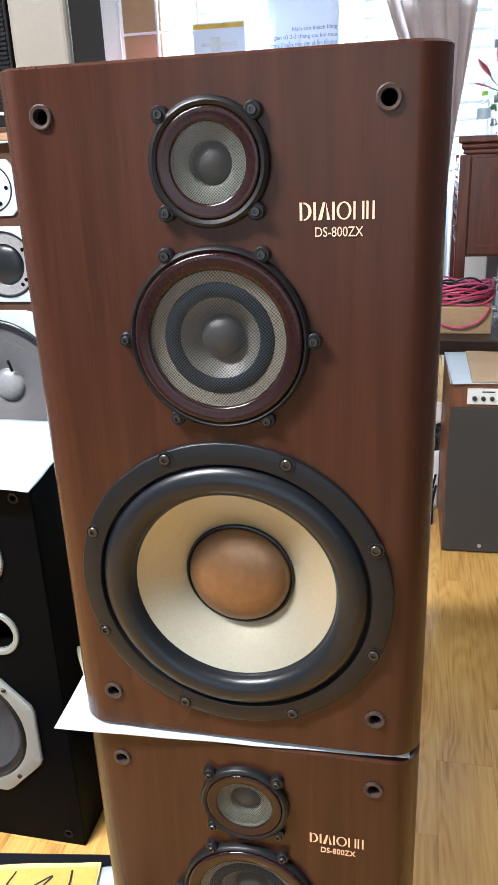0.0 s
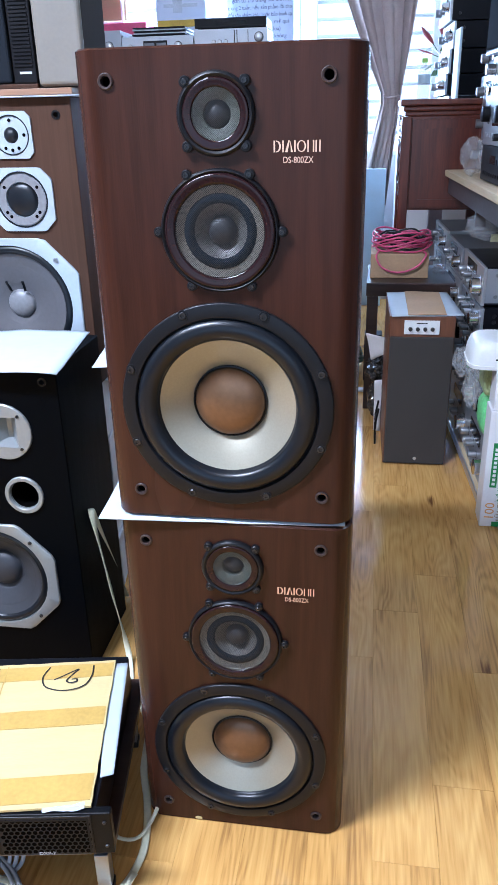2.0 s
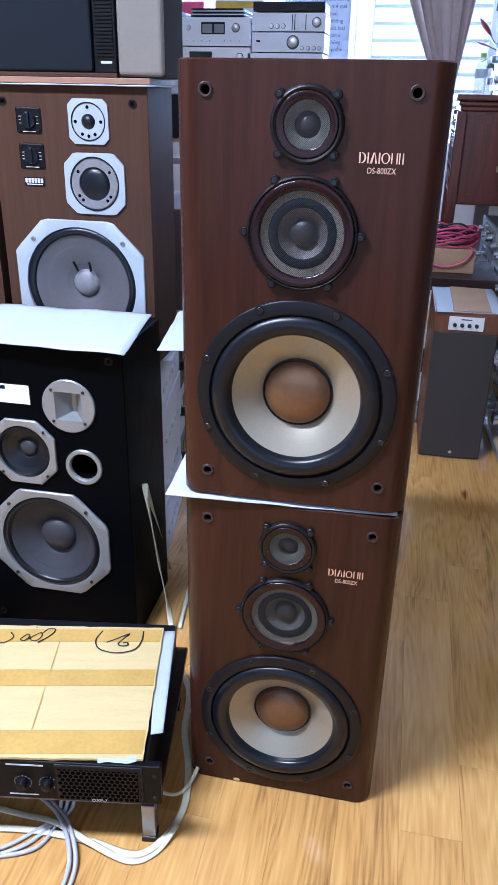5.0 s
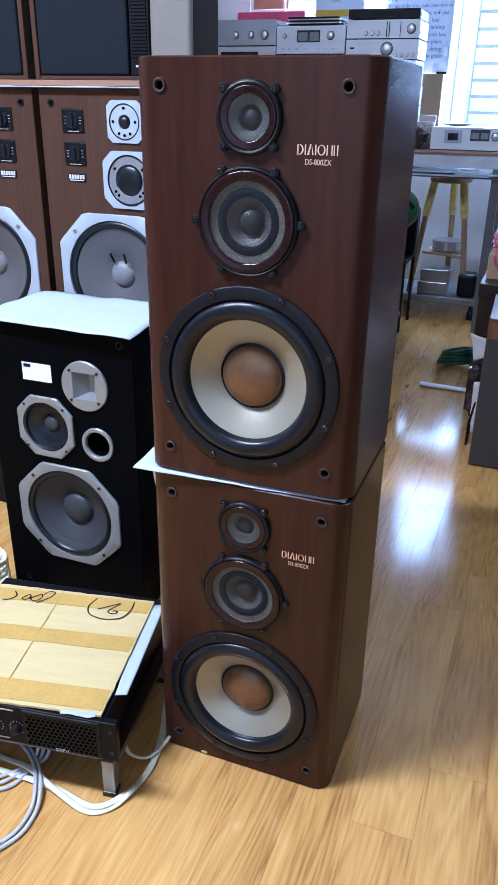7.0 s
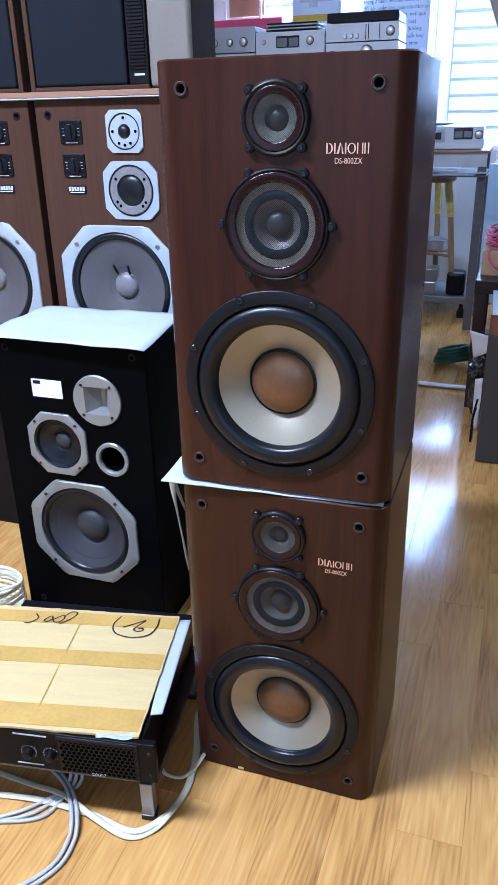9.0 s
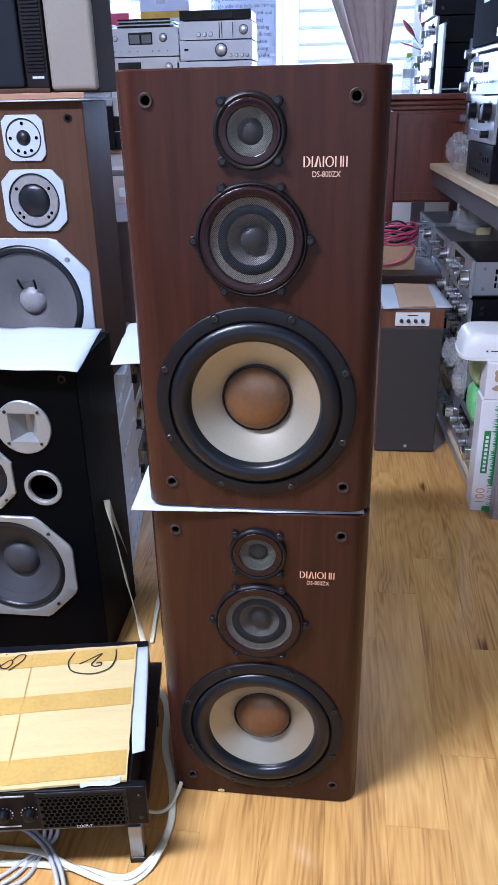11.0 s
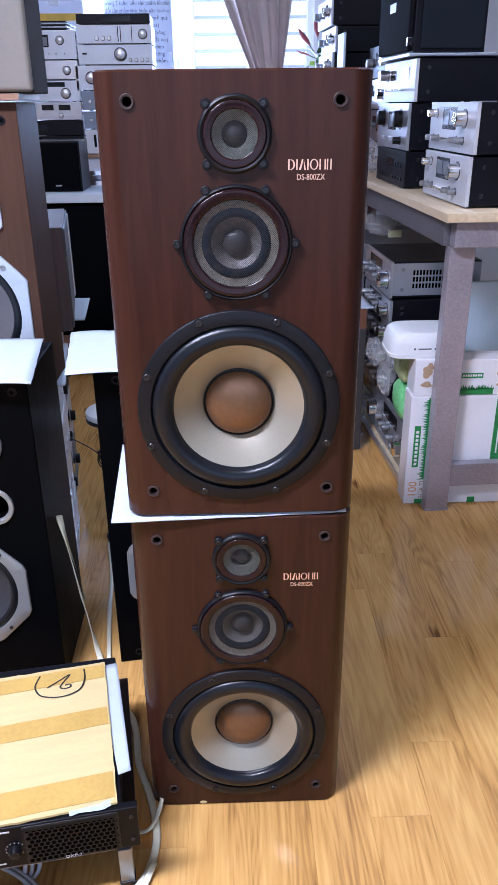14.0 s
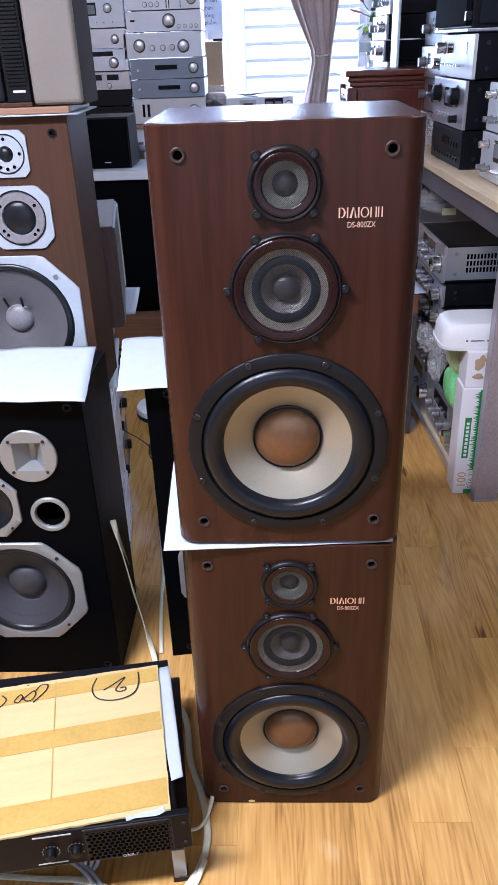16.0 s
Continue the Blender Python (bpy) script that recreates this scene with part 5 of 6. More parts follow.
deck(DX, zz + 0.486, 0.107, PALE_PANEL, "silver amplifier with a gold knob", knobs=[(0.03, 0.055, 0.03, 0.024), (0.085, 0.025, 0.009, 0.012), (0.12, 0.025, 0.009, 0.012), (0.155, 0.025, 0.009, 0.012), (0.185, 0.025, 0.009, 0.012)], windows=[(-0.19, -0.165, 0.055, 0.065)])
deck(DX, zz + 0.594, 0.100, PALE_PANEL, "silver amplifier with meters and a knob", knobs=[(0.165, 0.05, 0.022, 0.018), (-0.10, 0.03, 0.011, 0.014), (-0.065, 0.03, 0.011, 0.014), (-0.03, 0.03, 0.011, 0.014)], windows=[(0.02, 0.025, 0.01, 0.09), (0.035, 0.04, 0.01, 0.09), (0.10, 0.104, 0.01, 0.09)], buttons=[(0.05, 0.09, 0.02, 0.08, 1)])
deck(DX, zz + 0.695, 0.055, CASE_BLACK, "slim black player on a deck stack", windows=[(-0.08, 0.1, 0.015, 0.04)], w=0.42)
M2 = -1.075
zz2 = TZ0 + 0.001
deck(M2, zz2, 0.105, CASE_BLACK, "black amplifier with vents in a deck stack", windows=[(-0.05, 0.15, 0.02, 0.08)])
deck(M2, zz2 + 0.106, 0.085, CASE_BLACK, "black tuner in a deck stack", windows=[(-0.15, 0.0, 0.03, 0.06)])
deck(M2, zz2 + 0.192, 0.10, SILVER, "silver deck with small windows", windows=[(-0.02, 0.05, 0.055, 0.085), (0.08, 0.15, 0.055, 0.085)], knobs=[(0.09, 0.025, 0.012, 0.014)])
deck(M2, zz2 + 0.293, 0.115, PALE_PANEL, "silver tuner with a long dial window", windows=[(-0.19, 0.13, 0.08, 0.105)], knobs=[(0.13, 0.045, 0.024, 0.02)], buttons=[(-0.02, 0.02, 0.035, 0.055, 3)])
deck(M2, zz2 + 0.409, 0.105, SILVER, "silver deck with a knob", windows=[(-0.16, -0.02, 0.03, 0.08)], knobs=[(0.15, 0.05, 0.02, 0.02)])
deck(M2, zz2 + 0.515, 0.155, PALE_PANEL, "silver amplifier with two needle meters", windows=[(-0.085, 0.06, 0.065, 0.13)], meters=[(-0.078, -0.018, 0.072, 0.118), (-0.005, 0.053, 0.072, 0.118)], knobs=[(0.125, 0.1, 0.02, 0.02), (-0.165, 0.1, 0.012, 0.016)],
     rods=[(x, 0.03, 0.02) for x in (-0.17, -0.13, -0.08, -0.03, 0.06, 0.1, 0.15)])
for k in range(5):
    tagged(part("record_sleeve", box(M2 - 0.15 + 0.006 * (k % 3), M2 + 0.17 + 0.005 * (k % 2), 3.80 + 0.01 * (k % 2), 4.1, zz2 + 0.672 + k * 0.009, zz2 + 0.679 + k * 0.009, 0.001), CASE_BLACK if k % 2 == 0 else TABLE_GREY),
           "dark record sleeve in a pile on an amplifier", "record sleeve", "pile of record sleeves")
M3 = -1.51
deck(M3, zz2, 0.25, CASE_BLACK, "black amplifier in a deck stack")
deck(M3, zz2 + 0.251, 0.16, SILVER_COOL, "grey cassette deck in a stack", windows=[(-0.15, 0, 0.05, 0.12)])
deck(M3, zz2 + 0.412, 0.15, SILVER, "silver tuner in a stack", windows=[(-0.15, 0.1, 0.08, 0.12)])
deck(M3, zz2 + 0.563, 0.145, SILVER_COOL, "grey amplifier with a row of knobs", knobs=[(-0.05, 0.06, 0.018, 0.018), (0.05, 0.06, 0.018, 0.018), (0.14, 0.06, 0.022, 0.02)], buttons=[(-0.18, -0.1, 0.03, 0.045, 4)])
td = deck(-0.10, zz, 0.128, PALE_PANEL, "silver cassette deck with needle meters on the table", y=3.83, windows=[(0.03, 0.14, 0.055, 0.118)], meters=[(0.036, 0.08, 0.066, 0.10), (0.09, 0.134, 0.066, 0.10)], knobs=[(0.175, 0.08, 0.02, 0.016)], buttons=[(-0.14, -0.03, 0.012, 0.024, 7)], w=0.40)
part("cassette_door", box(-0.12, -0.02, -0.004, 0, 0.04, 0.112, 0.002), SILVER_COOL, td)
part("cassette_window", box(-0.10, -0.04, -0.006, -0.004, 0.055, 0.095, 0.001), GLASS_DARK, td)
dish = tagged(part("saucer", turned([(0.03, 0.0), (0.07, 0.008), (0.085, 0.016), (0.082, 0.017), (0.06, 0.009)], 28), WHITE_PLASTIC, at=(-0.17, 3.98, zz + 0.129)), "small pale saucer on a cassette deck", "dish")

# things that stand against the window
pinkbox = thing("pink_tray", Matrix.Translation((-1.52, 4.32, TZ0)), "hot pink plastic crate on the table at the window", "crate")
part("tray", carve(box(-0.24, 0.24, 0, 0.2, 0.62, 0.80, 0.006), [box(-0.23, 0.23, 0.01, 0.19, 0.64, 0.9)]), PINK, pinkbox)
part("stand_box", box(-0.22, 0.22, 0.01, 0.19, 0, 0.62, 0.004), CARTON, pinkbox)
rackw = thing("wire_rack", Matrix.Translation((-1.50, 4.40, TZ0)), "white wire rack with carton boards at the window", "rack")
for x in (-0.26, 0.0, 0.27):
    part("upright", box(x - 0.008, x + 0.008, 0.14, 0.156, 0, 1.25, 0.002), WHITE_PLASTIC, rackw)
for z in (0.82, 1.0, 1.24):
    part("cross_bar", box(-0.268, 0.278, 0.156, 0.170, z, z + 0.014, 0.002), WHITE_PLASTIC, rackw)
part("board", box(-0.24, 0.02, 0.175, 0.19, 0.84, 1.22, 0.002), CARTON, rackw, "brown carton board")
bx = thing("printed_box", Matrix.Translation((-1.05, 4.30, TZ0)), "white printed box with a yellow band at the window", "box")
part("carton", box(-0.15, 0.17, 0, 0.2, 0, 1.00, 0.003), POSTER, bx)
part("band", box(-0.145, 0.165, -0.002, 0, 0.76, 0.80), YELLOW, bx)
part("band", box(-0.145, 0.165, -0.002, 0, 0.965, 0.99), YELLOW, bx)
part("print", bars([(-0.10, -0.04, 0.87, 0.89), (0.02, 0.12, 0.87, 0.89), (-0.04, 0.02, 0.84, 0.92)], 0.002), TABLE_GREY, bx)
poster = thing("notice", Matrix.Translation((-0.34, 4.52, 1.50)), "white paper notice with printed lines hanging at the window", "notice")
part("paper", sheet([(-0.44, 0, 0), (0, 0, 0), (0.0, 0, 0.75), (-0.44, 0, 0.75)], 8, 8, 0.004, 0.0012, 21), POSTER, poster, smooth="all")
lines = ["hành sản khách hàng", "gian từ 2-3 tháng sau khi mua", "trong 2 tuần, nếu sản phẩm lỗi cho", "đổi sản phẩm khác hoặc bảo hành sp", "ện, mở quá", "loa)", "đổi (không", "ứng suất loa)", "quay phim", "ện, không", "ào sản phẩm"]
for i, text in enumerate(lines):
    bmx = lettering(text, 0.033, 0.0004)
    xs = [v.co.x for v in bmx.verts]
    wide = max(xs) - min(xs)
    k = min(1.0, 0.42 / wide)
    for v in bmx.verts:
        v.co.x = (v.co.x - max(xs)) * k - 0.012 - (0.0, 0.0, 0.0, 0.0, 0.015, 0.075, 0.035, 0.02, 0.05, 0.045, 0.03)[i]
    part("printed_line", bmx, POSTER_INK, poster, at=(0, -0.0065, 0.105 + (10 - i) * 0.0418))
part("corner_print", box(-0.07, -0.005, -0.006, -0.004, 0.008, 0.022), RING_BLUE, poster)
jar = thing("wrapped_jar", Matrix.Translation((-0.372, 4.0, TZ0 + 0.001)), "round jar of red sweets wrapped in clear film", "jar")
SWEETS = surface("red_and_white_sweets", (0.50, 0.13, 0.12), 0.35, vary=0.75, scale=70, bump=0.6, fine=150, dirt=(0.55, 0.38, 0.36))
part("contents", turned([(0.060, 0.0), (0.064, 0.006), (0.064, 0.135), (0.058, 0.15)], 32), SWEETS, jar, smooth=True)
film_wrap = turned([(0.067, 0.001), (0.0675, 0.08), (0.067, 0.150), (0.070, 0.175), (0.066, 0.186), (0.040, 0.190)], 32, cap0=False)
for v in film_wrap.verts:
    v.co += v.co.normalized() * 0.004 * noise.noise(v.co * 45)
part("film", film_wrap, CLEAR_BAG, jar, "clear crinkled film", smooth="all")
DARK_FILM = surface("dark_shiny_film", (0.10, 0.09, 0.085), 0.16, metal=0.5, vary=0.5, scale=40, bump=0.4)
bag2 = bmesh.new()
bmesh.ops.create_icosphere(bag2, subdivisions=4, radius=1)
for v in bag2.verts:
    q = v.co.copy()
    k = 1 + 0.40 * noise.noise(q * 4) + 0.25 * noise.noise(q * 11)
    v.co = Vector((q.x * 0.07 * k, q.y * 0.05 * k, q.z * 0.055 * k))
lowz = min(v.co.z for v in bag2.verts)
for v in bag2.verts:
    v.co.z -= lowz
tagged(part("crumpled_bag", bag2, DARK_FILM, at=(-0.40, 3.86, TZ0 + 0.001)), "crumpled shiny dark plastic bag on the table", "bag")
tagged(part("carton_box", box(-0.52, -0.34, 4.35, 4.48, TZ0 + 0.001, TZ0 + 0.43, 0.003), CARTON), "brown carton behind the decks", "box")

# black chair and what lies below the table
ch = thing("chair", Matrix.Translation((-0.49, 3.55, 0)), "black metal chair with a padded back", "chair")
part("backrest", box(-0.155, 0.145, 0.0, 0.04, 0.46, 0.78, 0.012), CASE_BLACK, ch)
part("seat", box(-0.17, 0.16, 0.02, 0.36, 0.42, 0.455, 0.01), CASE_BLACK, ch)
for x in (-0.16, 0.15):
    for y in (0.01, 0.34):
        part("leg", sweep([(x, y, 0.0), (x, y, 0.25), (x, y, 0.44)], 0.011), BLACK_PAINT, ch)
part("top_rail", sweep([(-0.17, 0.02, 0.74), (-0.12, 0.0, 0.80), (0.0, -0.005, 0.81), (0.13, 0.0, 0.80), (0.17, 0.02, 0.76)], 0.014), BLACK_PAINT, ch)
tub = thing("plastic_container", Matrix.Translation((-0.44, 3.80, 0.456)), "round clear container with green inside, on a chair", "container")
part("lid", lathe([(0.125, 0.0), (0.125, 0.01), (0.11, 0.025), (0.06, 0.035), (0, 0.036)], 40), CASE_GREY, tub, at=(0, -0.02, 0.27))
part("green_core", lathe([(0.098, 0.030), (0.085, 0.042), (0.04, 0.050), (0, 0.052)], 24), GREEN_PLASTIC, tub, at=(0.02, -0.02, 0.27))
part("body", box(-0.12, 0.12, -0.02, 0.1, 0, 0.28, 0.02), CASE_BLACK, tub)

tr = thing("trolley", Matrix.Translation((-0.16, 4.02, 0)), "low grey trolley with castors under the table", "trolley")
part("shelf", box(-0.36, 0.24, 0, 0.5, 0.10, 0.145, 0.004), CASE_GREY, tr)
for x in (-0.29, 0.21):
    for y in (0.05, 0.45):
        part("castor", turned([(0.012, 0.1), (0.016, 0.06), (0.026, 0.04), (0.026, 0.0)], 14, None, x, y), BLACK_PAINT, tr)
stl = thing("stool", Matrix.Translation((-0.195, 4.22, 0.146)), "worn wooden stool with yellow-painted upper legs", "stool")
part("seat", turned([(0.12, 0.715), (0.135, 0.725), (0.135, 0.75), (0.125, 0.76)], 32), STOOL_WOOD, stl)
for k, (x, y) in enumerate(((-0.185, -0.12), (0.175, -0.12), (0.03, 0.15))):
    tx, ty = x * 0.52, y * 0.5
    lg = part("leg", sweep([(x, y, 0.0), (x * 0.8 + tx * 0.2, y * 0.8 + ty * 0.2, 0.18), (x * 0.38 + tx * 0.62, y * 0.38 + ty * 0.62, 0.50)], 0.019), STOOL_WOOD, stl)
    part("painted_top", sweep([(x * 0.38 + tx * 0.62, y * 0.38 + ty * 0.62, 0.50), (x * 0.25 + tx * 0.75, y * 0.25 + ty * 0.75, 0.58), (tx, ty, 0.716)], 0.027), YELLOW_LEG, lg, "worn yellow paint")
part("stretcher", sweep([(-0.12, -0.10, 0.27), (0.02, -0.11, 0.265), (0.145, -0.10, 0.25)], 0.010), STOOL_WOOD, stl)
part("stretcher", sweep([(-0.12, -0.10, 0.27), (-0.04, 0.03, 0.27), (0.03, 0.13, 0.25)], 0.010), STOOL_WOOD, stl)
part("ring_shelf", box(-0.10, 0.13, -0.095, 0.09, 0.272, 0.280, 0.002), STOOL_WOOD, stl)
tagged(part("pot", turned([(0.09, 0), (0.096, 0.005), (0.096, 0.058), (0.102, 0.062), (0.102, 0.068), (0.094, 0.068), (0.09, 0.02)], 28), SILVER, at=(-0.175, 4.20, 0.428)), "small aluminium pot with a dark lid on a stool shelf", "pot")
for k, (x, y, z, w, hgt) in enumerate(((-0.225, 4.06, 0.146, 0.19, 0.085), (-0.215, 4.06, 0.232, 0.19, 0.085))):
    tagged(part("storage_tin", box(x - w / 2, x + w / 2, y, y + 0.16, z, z + hgt, 0.006), KNOB_GREY), "grey metal tin box on the trolley", "box", "tin boxes")
tagged(part("adapter", box(-0.06, 0.06, 4.06, 4.2, 0.146, 0.30, 0.02), CASE_BLACK), "black device standing on the trolley", "device")
tagged(part("leaning_sheet", box(0.10, 0.30, 4.5, 4.53, 0.0, 0.95, 0.004), BLUE_SHEET), "pale blue sheet leaning at the wall", "sheet")

# lilies in a bottle
lily = thing("lily", Matrix.Translation((0.575, 4.24, 1.08)), "cut lily stem with red buds in a glass bottle", "plant")
part("stem", sweep([(0, 0, 0.02), (0.02, 0, 0.3), (0.03, 0.0, 0.55)], 0.004), LEAF, lily)
for k, (dx, dz, l) in enumerate(((-0.115, 0.62, 0.135), (-0.02, 0.72, 0.13), (-0.10, 0.50, 0.11))):
    base = Vector((0.03, 0, 0.52))
    tip = Vector((dx + 0.02, -0.01, dz + 0.06))
    lnk = part("bud_stem", sweep([base, base.lerp(tip, 0.4), base.lerp(tip, 0.6)], 0.003), LEAF, lily)
    dirn = (tip - base).normalized()
    loops = []
    for i in range(9):
        u = i / 8
        r = 0.019 * math.sin(math.pi * min(0.97, u * 0.9 + 0.06)) + 0.001
        c = base.lerp(tip, 0.5) + dirn * (l * u * 0.9)
        loops.append([c + Vector((math.cos(a), math.sin(a), 0)) * r for a in [2 * math.pi * q / 10 for q in range(10)]])
    part("bud", loft(loops, cap0=True, cap1=True), BUD, lnk, "closed red bud", smooth="all")
for k in range(7):
    a = k * 1.9
    zb = 0.38 + 0.03 * k
    p0, p1, p2 = Vector((0.025, 0, zb)), Vector((0.025 + 0.06 * math.cos(a), 0.05 * math.sin(a), zb + 0.05)), Vector((0.025 + 0.12 * math.cos(a), 0.1 * math.sin(a), zb + 0.02))
    part("leaf", sweep([p0, p1, p2], 0.019, 6, 0.12, steps=5), LEAF, lily)
part("bottle", turned([(0.035, 0), (0.04, 0.01), (0.04, 0.16), (0.015, 0.22), (0.014, 0.27), (0.012, 0.27)], 24, cap1=False), GLASS, lily)
tagged(part("side_table", box(0.36, 0.85, 4.1, 4.55, 0, 1.079, 0.005), WALL_PAINT), "white cabinet under the lily by the wall", "cabinet")

# mahogany cabinet
mc = thing("mahogany_cabinet", Matrix.Translation((0.335, 2.86, 0)), "dark red mahogany cabinet with a moulded cornice", "cabinet")
part("body", box(0.024, 0.42, 0.02, 0.45, 0.86, 1.285, 0.003), MAHOGANY, mc)
part("cornice", box(0.012, 0.43, 0.012, 0.46, 1.285, 1.305, 0.006, box(0.004, 0.438, 0.004, 0.468, 1.305, 1.33, 0.008, box(-0.01, 0.45, -0.01, 0.48, 1.33, 1.357, 0.006))), MAHOGANY, mc)
part("panel", carve(box(0.05, 0.40, 0.008, 0.02, 0.87, 1.27, 0.002), [box(0.09, 0.36, -0.02, 0.014, 0.91, 1.23)]), MAHOGANY, mc)
for x, y in ((0.0, -0.004), (0.38, -0.004), (0.0, 0.42), (0.38, 0.42)):
    part("corner_post", box(x, x + 0.046, y, y + 0.046, 0.0, 1.283, 0.004), MAHOGANY, mc)
part("low_board", box(0.046, 0.38, 0.02, 0.45, 0.16, 0.19, 0.003), MAHOGANY, mc)
for z in (0.92, 1.12, 1.255):
    part("carved_rail", box(0.004, 0.022, 0.046, 0.42, z - 0.012, z + 0.012, 0.004), MAHOGANY_GLOSS, mc)
for k in range(5):
    y = 0.085 + 0.074 * k
    for z, hgt in ((0.932, 0.176), (1.132, 0.111)):
        part("carved_scroll", sweep([(0.012, y - 0.03, z), (0.006, y + 0.026, z + hgt * 0.28), (0.012, y - 0.020, z + hgt * 0.5), (0.006, y + 0.026, z + hgt * 0.74), (0.012, y - 0.03, z + hgt)], 0.010, 8), MAHOGANY_GLOSS, mc, smooth="all")
bt = thing("water_bottle", Matrix.Translation((0.437, 3.1, 1.3575)), "clear plastic water bottle with a green cap", "bottle")
part("body", turned([(0.026, 0.0), (0.030, 0.006), (0.030, 0.05), (0.028, 0.06), (0.030, 0.07), (0.030, 0.115), (0.022, 0.14), (0.012, 0.155), (0.011, 0.168)], 24), CLEAR_BAG, bt, smooth=True)
part("cap", turned([(0.0145, 0.163), (0.0145, 0.180), (0.012, 0.183)], 18), LIME_CAP, bt, "green screw cap")
part("paper_label", turned([(0.0304, 0.072), (0.0304, 0.112)], 24, cap0=False, cap1=False), BLUE_SHEET, bt, "pale blue label")

# bench with a carton and pink cable
bn = thing("bench", Matrix.Translation((0.20, 2.36, 0)), "dark stained wooden bench", "bench")
part("top", box(0.0, 0.44, 0, 0.45, 0.545, 0.605, 0.004), DARK_BENCH, bn)
for x in (0.03, 0.41):
    for y in (0.03, 0.42):
        part("leg", box(x - 0.025, x + 0.025, y - 0.025, y + 0.025, 0, 0.545, 0.003), DARK_BENCH, bn)
tagged(part("carton_box", box(0.215, 0.475, 2.47, 2.75, 0.606, 0.715, 0.003), CARTON), "brown carton on a dark bench", "box")
for nm, mat, count, rr, lab in (("pink_cable_coil", CABLE_PINK, 9, 0.125, "tangled coil of pink cable on a carton"), ("black_cable_coil", CABLE_BLACK, 7, 0.09, "coil of black cable on a carton")):
    pts = []
    for i in range(count * 12 + 1):
        a, k = 2 * math.pi * i / 12, i / 12
        r1 = rr * (0.94 + 0.18 * noise.noise(Vector((k * 0.9, rr * 40, 0.3))) * 2)
        x, y = 0.355 + r1 * math.cos(a) * 1.05 + 0.018 * math.sin(k * 2.1), 2.60 + r1 * math.sin(a) + 0.014 * math.cos(k * 1.7)
        z = 0.726 + 0.0075 * k + 0.016 * math.sin(2 * a + 1.9 * k) + (0.01 if mat is CABLE_BLACK else 0.0)
        pts.append((x, y, max(z, 0.722)))
    cb = sweep(pts, 0.0045, 6, 1, steps=4)
    tagged(part(nm, cb, mat, smooth="all"), lab, "cable")
cable("pink_cable_end", [(0.25, 2.50, 0.722), (0.24, 2.455, 0.70), (0.27, 2.45, 0.655), (0.34, 2.45, 0.635), (0.42, 2.45, 0.66), (0.46, 2.46, 0.71), (0.45, 2.52, 0.722)], 0.0045, CABLE_PINK, "loop of pink cable hanging from a carton")

# cloth-fronted speaker with sheets on it
gs = thing("cloth_front_speaker", pose(0.293, 1.745, 0, 0, 0, 1), "walnut speaker with a dark brown cloth front on the floor", "loudspeaker")
part("cabinet", box(0, 0.243, 0.014, 0.41, 0.0, 0.605, 0.003), WALNUT_RED, gs)
part("grille", box(0.003, 0.240, 0.0, 0.014, 0.006, 0.528, 0.004), CLOTH_BROWN, gs, "dark brown cloth grille")
ctl = part("control_strip", box(0.055, 0.185, 0.007, 0.014, 0.538, 0.590, 0.001), WHITE_PLASTIC, gs, "white control strip")
for k in range(4):
    part("control_knob", lathe([(0.008, 0.0), (0.007, 0.008), (0, 0.008)], 16), SCREW, ctl, at=(0.078 + 0.027 * k, 0.007, 0.558))
part("control_print", bars([(0.10, 0.14, 0.578, 0.582)], 0.0008), SCREW, ctl, at=(0, 0.007, 0))
part("badge", lathe([(0.007, 0.0), (0.006, 0.003), (0, 0.003)], 14), SILVER, gs, at=(0.125, 0, 0.03))
tagged(part("foam_sheet", sheet([(0.300, 1.742, 0.6065), (0.565, 1.77, 0.6065), (0.535, 2.17, 0.6065), (0.285, 2.16, 0.6065)], 10, 10, 0.002, 0.002, 31), PAPER, smooth="all"), "white sheet on a cloth-fronted speaker", "packing sheet")
tagged(part("carton_flap", sheet([(0.36, 1.75, 0.612), (0.50, 1.76, 0.612), (0.50, 2.15, 0.612), (0.36, 2.15, 0.612)], 10, 14, 0.004, 0.003, 33), CARTON, smooth=True), "brown carton piece on a white sheet", "cardboard")

# clutter behind the cloth-fronted speaker
tube = tagged(part("metal_tube", sweep([(-0.04, 2.612, 0.013), (0.1, 2.605, 0.013), (0.22, 2.60, 0.013)], 0.013), SILVER), "pale metal tube on the floor", "tube")
hb = bmesh.new()
for k in range(5):
    sweep([(0.10 + (0.10 - 0.006 * k) * math.cos(a), 2.95 + 0.12 * math.sin(a), 0.02 + 0.016 * k + 0.03 * (1 + math.cos(a + 1))) for a in [2 * math.pi * i / 10 for i in range(11)]], 0.009, 6, 1, hb, steps=4)
tagged(part("hose_coil", hb, HOSE, smooth="all"), "coil of dark green hose on the floor", "hose")
tagged(part("black_device", box(0.20, 0.29, 2.78, 2.88, 0.0, 0.25, 0.005), CASE_BLACK), "black device standing on the floor", "device")
